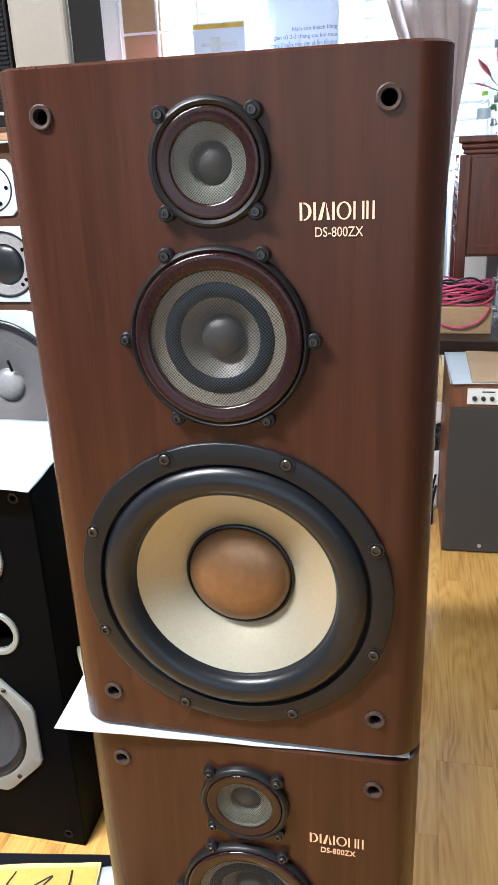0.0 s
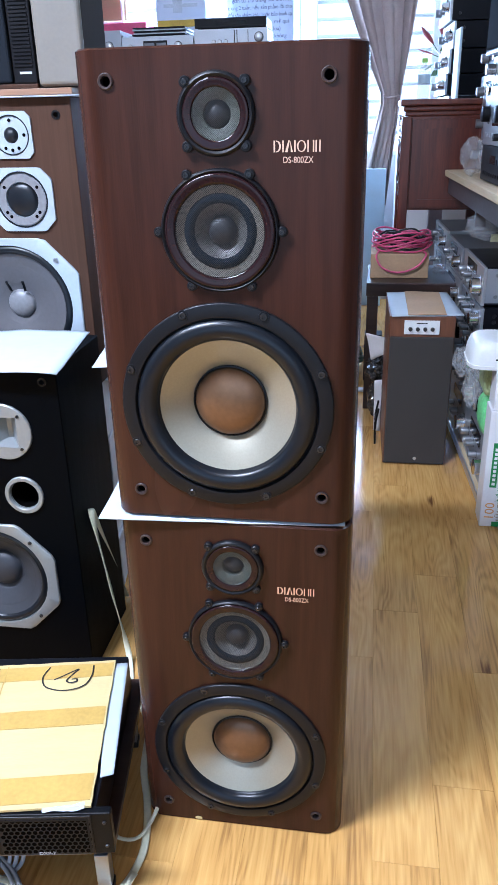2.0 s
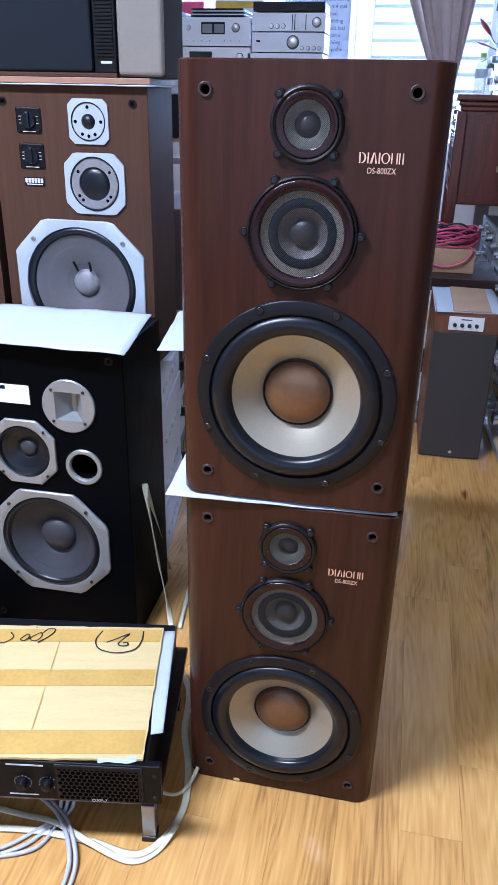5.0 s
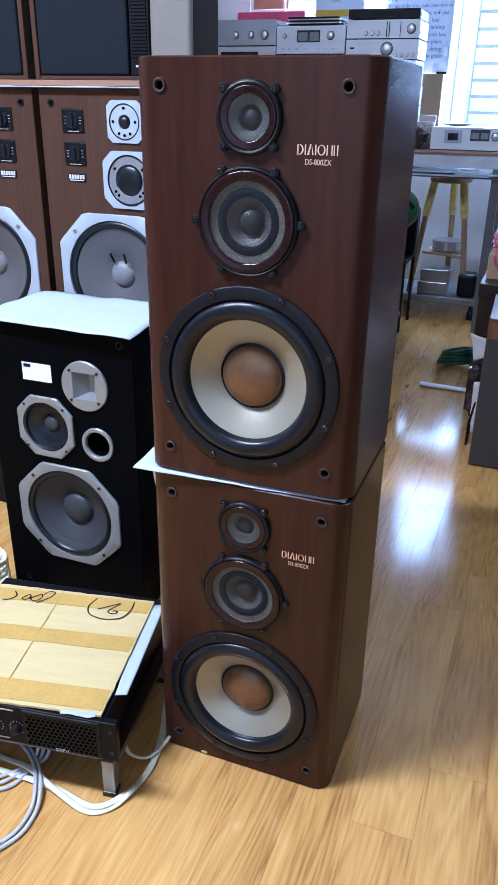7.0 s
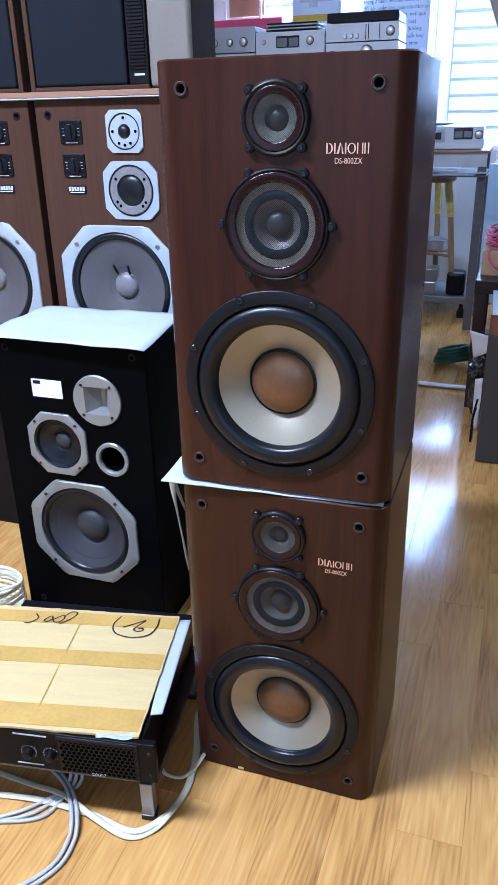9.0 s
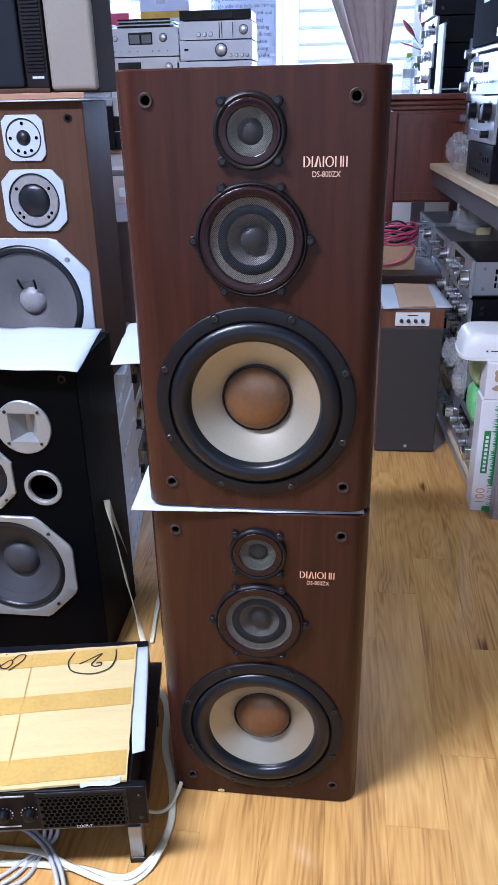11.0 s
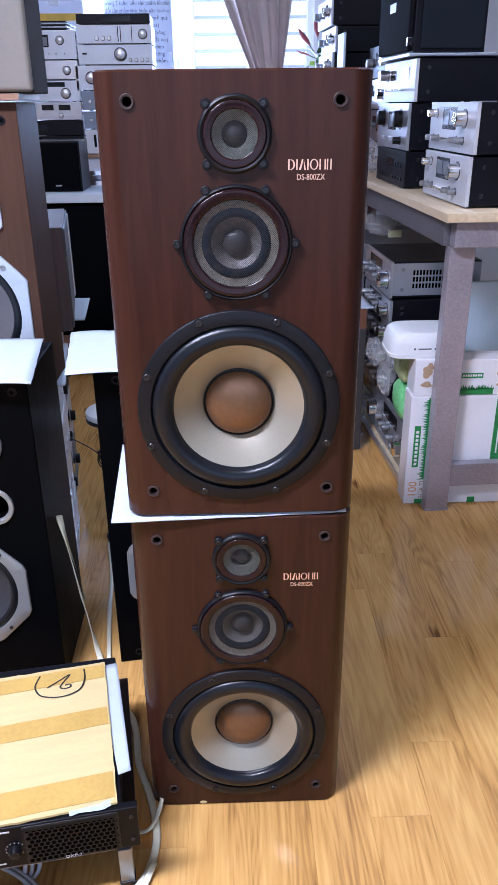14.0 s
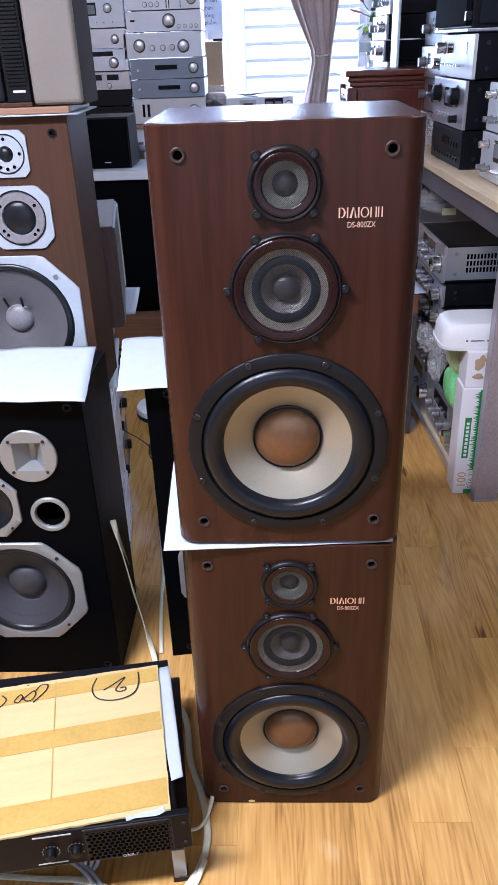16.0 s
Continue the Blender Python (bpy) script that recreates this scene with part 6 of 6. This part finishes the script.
for k, (x, y, z, w, d, hgt) in enumerate(((0.225, 2.25, 0.0, 0.050, 0.10, 0.17), (0.215, 2.27, 0.1705, 0.055, 0.11, 0.12))):
    b = bmesh.new()
    bmesh.ops.create_icosphere(b, subdivisions=4, radius=1)
    for v in b.verts:
        q = v.co.copy()
        f = 1 + 0.25 * noise.noise(q * 3 + Vector((k * 7, 0, 0))) + 0.16 * noise.noise(q * 9)
        v.co = Vector((x + w * (1 + q.x * f), y + d * q.y * f, z + hgt * 0.5 * (1 + q.z * f)))
    lowz = min(v.co.z for v in b.verts)
    for v in b.verts:
        v.co.z += z - lowz
    tagged(part("crumpled_bag", b, DARK_FILM), "crumpled dark brown plastic bag beside a speaker", "bag", "crumpled bags")
tagged(part("paper_sheet", sheet([(0.235, 2.16, 0.31), (0.285, 2.14, 0.34), (0.285, 2.13, 0.42), (0.205, 2.16, 0.43)], 10, 8, 0.010, 0.0012, 51), MILK_WHITE, smooth="all"), "creased white paper sheet stuck among bags", "paper")
tagged(part("paper_sheet", sheet([(0.256, 2.10, 0.0015), (0.284, 2.09, 0.0015), (0.284, 2.10, 0.24), (0.252, 2.11, 0.23)], 8, 8, 0.006, 0.0012, 52), MILK_WHITE, smooth="all"), "creased white paper sheet leaning at a speaker", "paper")
fr = thing("wall_bracket", Matrix.Translation((0.262, 1.95, 0)), "small black steel bracket standing beside a speaker", "bracket")
for y in (0.0, 0.10):
    part("upright", sweep([(0.0, y, 0.0), (0.0, y, 0.09), (0.01, y, 0.16)], 0.0045), BLACK_PAINT, fr)
for z in (0.012, 0.10):
    part("cross_bar", sweep([(0.0, 0.0, z), (0.0, 0.05, z), (0.0, 0.10, z)], 0.005), BLACK_PAINT, fr)

# ---- steel rack with amplifiers ----
RK = pose(0.645, 1.10, 0, 0, 0, 3.0)


def rk(u, v, z, turn=-90):
    return RK @ pose(u, v, z, 0, 0, turn)


rack = thing("steel_rack", RK, "long grey steel table with a plywood top and lower shelf", "rack")
LEN = 2.75
part("plywood_top", box(0.0, 0.75, 0.05, LEN, 1.018, 1.046, 0.002), PALE_WOOD, rack, "pale plywood top")
part("beam", box(0.02, 0.08, 0.13, LEN, 0.938, 1.017, 0.003), DARK_STEEL, rack)
part("beam", box(0.04, 0.73, 0.078, 0.128, 0.939, 1.017, 0.003), STEEL_PAINT, rack)
for u, v in ((0.042, 0.118), (0.645, 0.118), (0.042, LEN - 0.1), (0.645, LEN - 0.1)):
    pst = part("post", box(u, u + 0.083, v, v + 0.05, 0.004, 0.937, 0.004), STEEL_PAINT, rack)
    part("foot_plate", box(u - 0.003, u + 0.086, v - 0.003, v + 0.053, 0.0, 0.006, 0.001), STEEL_PAINT, pst)
part("low_bar", box(0.125, 0.645, 0.125, 0.160, 0.092, 0.178, 0.003), STEEL_PAINT, rack)
part("shelf", box(-0.005, 0.72, 0.24, LEN, 0.038, 0.052, 0.002), PALE_WOOD, rack)
part("shelf_edge", box(-0.012, -0.005, 0.24, LEN, 0.026, 0.054, 0.001), SILVER, rack)

INT = [(-0.15, 0.115, 0.012, 0.032), (0.12, 0.102, 0.023, 0.034), (-0.17, 0.04, 0.0095, 0.028), (-0.12, 0.04, 0.0095, 0.028), (0.06, 0.04, 0.0095, 0.026), (0.12, 0.04, 0.0095, 0.026)]
for k, z in enumerate((1.047, 1.198)):
    component(rk(0.082 + 0.004 * k, 0.362 - 0.012 * k, z), 0.44, 0.149, 0.36, SILVER_WHITE, CASE_BLACK, "silver-fronted vintage amplifier with chrome knobs on the rack",
              knobs=INT, windows=[(-0.085, 0.045, 0.068, 0.134)], meters=[(-0.078, -0.024, 0.082, 0.124), (-0.014, 0.038, 0.082, 0.124)], rods=[(-0.07, 0.04, 0.022), (-0.04, 0.04, 0.022), (-0.01, 0.04, 0.022), (0.02, 0.04, 0.022)], group="vintage amplifiers on the rack")
component(rk(0.055, 0.955, 1.047), 0.44, 0.132, 0.36, CASE_BLACK, CASE_BLACK, "black tuner with small buttons on the rack", windows=[(-0.05, 0.05, 0.07, 0.10)], buttons=[(-0.18, 0.18, 0.025, 0.038, 9), (0.06, 0.17, 0.07, 0.09, 3)], group="vintage amplifiers on the rack")
component(rk(0.05, 0.950, 1.180), 0.44, 0.164, 0.36, SILVER, CASE_BLACK, "silver amplifier with black knobs on the rack", windows=[(-0.05, 0.06, 0.07, 0.135)], meters=[(-0.04, 0.05, 0.08, 0.125)], knobs=[(-0.13, 0.11, 0.028, 0.028), (0.12, 0.11, 0.03, 0.028), (0.13, 0.035, 0.013, 0.028)], knob_mat=BLACK_PAINT,
          buttons=[(-0.18, 0.05, 0.03, 0.045, 5)], group="vintage amplifiers on the rack")
component(rk(0.065, 0.945, 1.345), 0.45, 0.145, 0.38, SILVER_WHITE, CASE_BLACK, "white-fronted vintage amplifier with levers on the rack", meters=[(0.06, 0.14, 0.08, 0.12)], windows=[(-0.12, -0.04, 0.08, 0.115)], rods=[(x, 0.045, 0.03) for x in (-0.16, -0.10, -0.04, 0.0, 0.04, 0.08, 0.12)], knobs=[(-0.17, 0.1, 0.02, 0.035)], group="vintage amplifiers on the rack")
tagged(part("board", box(0, 0.44, 0, 0.46, 0, 0.010, 0.002), SILVER_COOL, at=rk(0.035, 0.715, 1.4955, 0)), "grey board under a black speaker", "board")
bs = thing("black_bookshelf_speaker", rk(0.04, 0.955, 1.507), "black bookshelf speaker with a pale maker's plate", "loudspeaker")
part("cabinet", box(-0.225, 0.225, 0.012, 0.27, 0, 0.27, 0.004), CASE_BLACK, bs)
part("side_panel", box(0.2255, 0.232, 0.035, 0.26, 0.012, 0.262, 0.004), CLOTH_NAVY, bs)
gr = part("grille", box(-0.22, 0.215, -0.006, 0.012, 0.006, 0.264, 0.006), BLACK_CLOTH, bs, "black cloth grille")
part("maker_mark", bars([(-0.06 + 0.022 * i, -0.042 + 0.022 * i, 0.145, 0.175) for i in range(4)], 0.0012), DIAL_WHITE, gr, at=(0, -0.006, 0))
part("corner_clip", box(0.205, 0.225, -0.010, 0.012, 0.02, 0.05, 0.003), GLASS_DARK, gr)

# far amplifiers on the rack
z = 1.047
for k, (hgt, fc) in enumerate(((0.10, SILVER), (0.12, CASE_BLACK), (0.11, SILVER), (0.10, SILVER_COOL), (0.115, SILVER), (0.125, SILVER), (0.135, SILVER_WHITE))):
    component(rk(0.03 + 0.012 * (k % 3), 2.45 - 0.01 * (k % 2), z), 0.42, hgt - 0.001, 0.32, fc, CASE_BLACK, "silver-fronted amplifier in a tall stack on the rack",
              knobs=[(-0.14, hgt * 0.5, 0.02, 0.03), (0.0, hgt * 0.45, 0.014, 0.025), (0.14, hgt * 0.5, 0.022, 0.032)], windows=[(-0.08, -0.03, hgt * 0.5, hgt * 0.8), (0.05, 0.11, hgt * 0.5, hgt * 0.8)], group="tall amplifier stack")
    z += hgt
z = 1.047
for k, (hgt, fc) in enumerate(((0.13, SILVER), (0.14, SILVER_COOL), (0.13, SILVER), (0.14, CASE_BLACK))):
    component(rk(0.14 + 0.01 * (k % 2), 1.62, z), 0.42, hgt - 0.001, 0.34, fc, CASE_BLACK, "amplifier in a stack in the middle of the rack", knobs=[(-0.14, hgt * 0.5, 0.02, 0.03), (0.14, hgt * 0.5, 0.022, 0.032)],
              windows=[(-0.08, 0.04, hgt * 0.45, hgt * 0.8)], group="middle amplifier stack")
    z += hgt
lb = thing("leaning_board", rk(0.05, 1.98, 1.047, 0), "pale blue board standing between amplifier stacks", "board")
part("panel", box(0.0, 0.012, 0.0, 0.16, 0, 0.62, 0.003), BLUE_SHEET, lb)
part("fold", box(-0.02, 0.0, 0.10, 0.16, 0, 0.25, 0.003), BLUE_SHEET, lb)
cable("hanging_lead", [tuple(rk(0.02, 1.95, 1.10) .translation), tuple(rk(-0.02, 1.90, 1.06).translation), tuple(rk(-0.03, 1.86, 0.98).translation), tuple(rk(-0.03, 1.83, 0.90).translation), tuple(rk(-0.02, 1.80, 0.94).translation), tuple(rk(0.0, 1.80, 1.02).translation)], 0.003, CABLE_BLACK, "dark lead hanging over the rack edge")
cloth = bmesh.new()
for k in range(5):
    sweep([(0.0 + 0.05 * math.cos(a) * (1 - 0.1 * k), 0.05 * math.sin(a), 0.012 + 0.014 * k) for a in [2 * math.pi * i / 10 + k for i in range(9)]], 0.011, 6, 0.7, cloth, steps=4)
YEL_CLOTH = surface("pale_yellow_cable", (0.62, 0.60, 0.36), 0.5)
tagged(part("yellow_cable_coil", cloth, YEL_CLOTH, smooth="all", at=rk(0.20, 1.55, 1.588, 0)), "coil of pale yellow cable on an amplifier", "cable")


def crumple(name, label, w, d, hgt, m, seed, mat=None, amount=1.0):
    b = bmesh.new()
    bmesh.ops.create_icosphere(b, subdivisions=4, radius=1)
    for v in b.verts:
        q = v.co.copy()
        k = 1 + amount * (0.28 * noise.noise(q * 2.3 + Vector((seed, 0, 0))) + 0.16 * noise.noise(q * 6 + Vector((0, seed, 0))) + 0.07 * noise.noise(q * 15))
        k *= 1 + (1 - amount) * 0.9 * ((abs(q.x) ** 4 + abs(q.y) ** 4 + abs(q.z) ** 4) ** -0.25 - 1)
        v.co = Vector((q.x * w * k, q.y * d * k, q.z * hgt * k))
    lo = min(v.co.z for v in b.verts)
    for v in b.verts:
        v.co.z -= lo
    return tagged(part(name, b, mat or CLEAR_BAG, smooth=True, at=m), label, "bag")


crumple("plastic_bag", "crumpled clear plastic bag on the rack", 0.05, 0.14, 0.07, rk(0.05, 1.33, 1.047, 0), 3)

# lower shelf of the rack
component(rk(0.010, 0.94, 0.053), 0.42, 0.199, 0.36, SILVER, CASE_BLACK, "silver-fronted receiver stacked on the lower shelf", knobs=[(0.16, 0.09, 0.03, 0.035), (-0.1, 0.08, 0.012, 0.03), (0.0, 0.08, 0.012, 0.03)], windows=[(-0.12, 0.08, 0.12, 0.17)], buttons=[(-0.19, 0.1, 0.025, 0.04, 8)], group="receivers on the lower shelf")
z = 0.053
for k, (hgt, fc, cs) in enumerate(((0.20, SILVER_COOL, CASE_BLACK), (0.12, SILVER, CASE_BLACK), (0.095, SILVER, CASE_BLACK), (0.085, SILVER, CASE_BLACK), (0.09, SILVER_COOL, CASE_BLACK), (0.145, SILVER, CASE_BLACK))):
    component(rk(0.008, (0.51, 0.83, 0.84, 0.85, 0.86, 0.88)[k], z), 0.43, hgt - 0.002, 0.36, fc, cs, "silver-fronted receiver stacked on the lower shelf",
              knobs=[(0.16, hgt * 0.45, min(0.03, hgt * 0.25), 0.035), (-0.15, hgt * 0.5, 0.014, 0.03), (-0.09, hgt * 0.45, 0.011, 0.03), (-0.03, hgt * 0.5, 0.011, 0.03), (0.03, hgt * 0.4, 0.011, 0.03), (0.09, hgt * 0.35, 0.011, 0.03)],
              windows=[(-0.12, 0.08, hgt * 0.62, hgt * 0.88)], buttons=[(-0.19, 0.1, hgt * 0.12, hgt * 0.2, 8)], vents=(k == 5), group="receivers on the lower shelf")
    z += hgt
z = 0.053
for k, (hgt, fc, cs) in enumerate(((0.18, SILVER_COOL, CASE_BLACK), (0.14, SILVER, CASE_BLACK), (0.13, CASE_BLACK, CASE_BLACK), (0.14, SILVER, CASE_BLACK), (0.13, SILVER, CASE_GREY))):
    component(rk(0.012, 1.38, z), 0.43, hgt - 0.002, 0.36, fc, cs, "receiver stacked on the lower shelf", knobs=[(0.15, hgt * 0.5, 0.024, 0.032), (-0.15, hgt * 0.5, 0.014, 0.028), (-0.02, hgt * 0.4, 0.011, 0.028), (0.05, hgt * 0.4, 0.011, 0.028)],
              windows=[(-0.12, 0.08, hgt * 0.6, hgt * 0.86)], buttons=[(-0.19, 0.1, hgt * 0.12, hgt * 0.22, 8)], group="receivers on the lower shelf")
    z += hgt
z = 0.053
for k, (hgt, fc, cs) in enumerate(((0.17, SILVER, CASE_BLACK), (0.15, CASE_BLACK, CASE_BLACK), (0.14, SILVER, CASE_BLACK), (0.15, SILVER_COOL, CASE_BLACK), (0.12, SILVER, CASE_GREY))):
    component(rk(0.012, 1.84, z), 0.43, hgt - 0.002, 0.36, fc, cs, "receiver stacked on the lower shelf", knobs=[(0.15, hgt * 0.5, 0.024, 0.032), (-0.15, hgt * 0.5, 0.014, 0.028), (0.0, hgt * 0.4, 0.011, 0.028)],
              windows=[(-0.12, 0.08, hgt * 0.6, hgt * 0.86)], buttons=[(-0.19, 0.1, hgt * 0.12, hgt * 0.22, 8)], group="receivers on the lower shelf")
    z += hgt
crumple("plastic_bag", "crumpled clear plastic bag on a receiver", 0.07, 0.10, 0.05, rk(0.10, 1.25, 0.795, 0), 5)
crumple("plastic_bag", "clear plastic bag hanging at receivers", 0.03, 0.08, 0.05, rk(-0.05, 0.60, 0.40, 0), 8)
crumple("plastic_bag", "clear plastic bag at the rack's receivers", 0.04, 0.09, 0.05, rk(-0.03, 1.55, 0.52, 0), 11)
tagged(part("tag_card", box(0, 0.06, 0, 0.002, 0, 0.03), YEL_CLOTH, at=rk(0.12, 1.16, 0.80, 0)), "small yellow card on a receiver", "card")

# milk cartons in front of the rack's shelf
def milk_box(m, w, d, hgt, label, lower):
    mb = thing("milk_carton_box", m, label, "box", "milk cartons")
    part("carton", box(0, w, 0, d, 0, hgt, 0.003), MILK_WHITE, mb)
    fr = -0.0015
    if lower:
        for x0, x1, up in ((0.062, 0.094, -1), (0.300, 0.334, 1)):
            grass = bmesh.new()
            box(x0, x1, fr, 0, 0.10, hgt - 0.004, bm=grass)
            for k in range(48):
                zc = 0.10 + (hgt - 0.11) * k / 48
                l = random.uniform(0.008, 0.022)
                e = x0 if up < 0 else x1
                v = [grass.verts.new(q) for q in ((e, fr, zc), (e, fr, zc + 0.006), (e + up * l, fr, zc + random.uniform(-0.004, 0.010)))]
                grass.faces.new(v)
            part("grass_print", grass, GREEN_PRINT, mb, "printed green grass")
        sign = part("sign_print", box(0.020, 0.042, fr - 0.0006, 0, 0.15, 0.31), GREEN_PRINT, mb)
        part("sign_lettering", bars([(0.026, 0.036, 0.158 + 0.0155 * i, 0.168 + 0.0155 * i) for i in range(9)], 0.0026), MILK_WHITE, sign)
        part("slogan_bars", bars([(0.080, 0.085, 0.2, 0.33), (0.315, 0.320, 0.2, 0.36)], 0.0022), MILK_WHITE, mb)
        num = lettering("100", 0.044, 0.0003)
        part("number_lettering", num, ORANGE_PRINT, mb, "orange number", at=pose(0.044, -0.0004, 0.026, 0, -90, 0))
        wd = lettering("SỮA TƯƠI", 0.024, 0.0003)
        part("word_lettering", wd, CARTON, mb, "pale brown letters", at=pose(0.070, -0.0004, 0.022, 0, -90, 0))
        part("corner_print", bars([(0.04, 0.07, 0.002, 0.02)], 0.0015), GREEN_PRINT, mb)
        part("corner_print", bars([(0.235, 0.262, 0.002, 0.024)], 0.0015), GREEN_PRINT, mb)
    else:
        part("grass_print", box(0.070, 0.090, fr, 0, 0.0, 0.03), GREEN_PRINT, mb, "printed green grass")
        grass = box(0.15, 0.275, fr, 0, 0.002, 0.020)
        for k in range(40):
            xc = 0.15 + 0.125 * k / 40
            v = [grass.verts.new(q) for q in ((xc, fr, 0.020), (xc + 0.006, fr, 0.020), (xc + random.uniform(-0.003, 0.009), fr, 0.020 + random.uniform(0.008, 0.020)))]
            grass.faces.new(v)
        part("grass_print", grass, GREEN_PRINT, mb, "printed green grass")
        sg = part("sign_print", box(0.16, 0.235, fr - 0.0006, 0, 0.062, 0.080), GREEN_PRINT, mb)
        part("sign_lettering", bars([(0.165 + 0.0085 * i, 0.171 + 0.0085 * i, 0.068, 0.075) for i in range(8)], 0.0026), MILK_WHITE, sg)
        for cx, cz, r1, r2 in ((0.040, 0.085, 0.016, 0.022), (0.050, 0.105, 0.012, 0.014), (0.042, 0.042, 0.018, 0.011), (0.30, 0.09, 0.02, 0.024), (0.31, 0.04, 0.022, 0.014)):
            cow = loft([[(cx + r1 * (1 + 0.25 * math.sin(3 * a + cz * 90)) * math.cos(a), fr, cz + r2 * math.sin(a)) for a in [2 * math.pi * i / 18 for i in range(18)]], [(cx + 0.0004 * math.cos(2 * math.pi * i / 18), fr - 0.0004, cz + 0.0004 * math.sin(2 * math.pi * i / 18)) for i in range(18)]])
            part("spot_print", cow, TAN_PRINT, mb, "tan cow spots")
    return mb


MB = RK @ pose(-0.022, 0.178, 0, 0, 0, -3)
milk_box(MB, 0.40, 0.10, 0.42, "white milk carton box with green grass print on the floor", True)
milk_box(MB @ Matrix.Translation((0.006, 0.004, 0.4215)), 0.40, 0.10, 0.128, "flat white milk carton box stacked on another", False)
lid = thing("white_basin", MB @ Matrix.Translation((0.0, 0.02, 0.5505)), "white plastic basin upside down on cartons", "basin")
pl = []
for z, s in ((0.0, 1.0), (0.012, 1.01), (0.012, 0.985), (0.048, 0.965), (0.074, 0.90), (0.085, 0.80), (0.087, 0.6)):
    lp = []
    for i in range(48):
        a = 2 * math.pi * i / 48
        c, sn = math.cos(a), math.sin(a)
        k = (abs(c) ** 5 + abs(sn) ** 5) ** (-1 / 5)
        lp.append((0.055 + 0.135 * s * k * c, 0.10 + 0.10 * s * k * sn, z * 1.0))
    pl.append(lp)
part("shell", loft(pl, cap0=True, cap1=True), WHITE_PLASTIC, lid, smooth=True)
part("label_bars", bars([(0.0, 0.006, 0.03, 0.036), (0.07, 0.076, 0.03, 0.036), (0.015, 0.06, 0.031, 0.035)], 0.001), SCREW, lid, at=(0, 0.0035, 0))
PALE_GREEN = surface("pale_green_packet", (0.55, 0.66, 0.34), 0.35, vary=0.25, scale=14, bump=0.3)
crumple("plastic_bag", "clear plastic bag beside green packets", 0.035, 0.05, 0.075, MB @ pose(-0.01, 0.38, 0.29), 41)
crumple("green_packet", "green plastic packet beside milk cartons", 0.040, 0.10, 0.070, MB @ pose(0.035, 0.22, 0.2555), 42, GREEN_BAG, 0.35)
crumple("green_packet", "pale green plastic packet beside milk cartons", 0.040, 0.10, 0.065, MB @ pose(0.030, 0.22, 0.402), 43, PALE_GREEN, 0.35)
blue = tagged(part("foam_board", box(0.20, 0.60, 0.50, 0.52, 0.30, 0.74, 0.006), BLUE_SHEET, at=RK), "pale blue foam board behind the milk cartons", "board")
tagged(part("black_crate", box(0.39, 0.62, 0.47, 0.62, 0.053, 0.299, 0.004), CASE_BLACK, at=RK), "black crate on the lower shelf", "crate")

# ---- floor planks ----
PW, PL = 0.1252, 0.80
plank_mesh = []
for k in range(2):
    b = box(0.0001, PW - 0.0001, 0.0001, PL - 0.0001, -0.0036, 0.0, 0.0006, seg=1)
    me = bpy.data.meshes.new("plank")
    bmesh.ops.recalc_face_normals(b, faces=b.faces)
    b.to_mesh(me)
    b.free()
    me.materials.append(OAK_FLOOR)
    plank_mesh.append(me)
count = 0
offs = {0: 0.545, 1: 0.755, -1: 1.212 - 0.8}
for c in range(-15, 17):
    x = 0.133 + c * PW
    y0 = offs.get(c, (c * 0.37 + 0.21) % PL)
    first = math.ceil((-1.25 - y0) / PL)
    for r in range(first - 1, 8):
        y = y0 + r * PL
        if y > YN - 0.8 or y < -1.9 or count >= 300:
            continue
        ob = new("plank", plank_mesh[count % 2])
        ob.location = (x, y, 0)
        ob.parent = floor
        count += 1
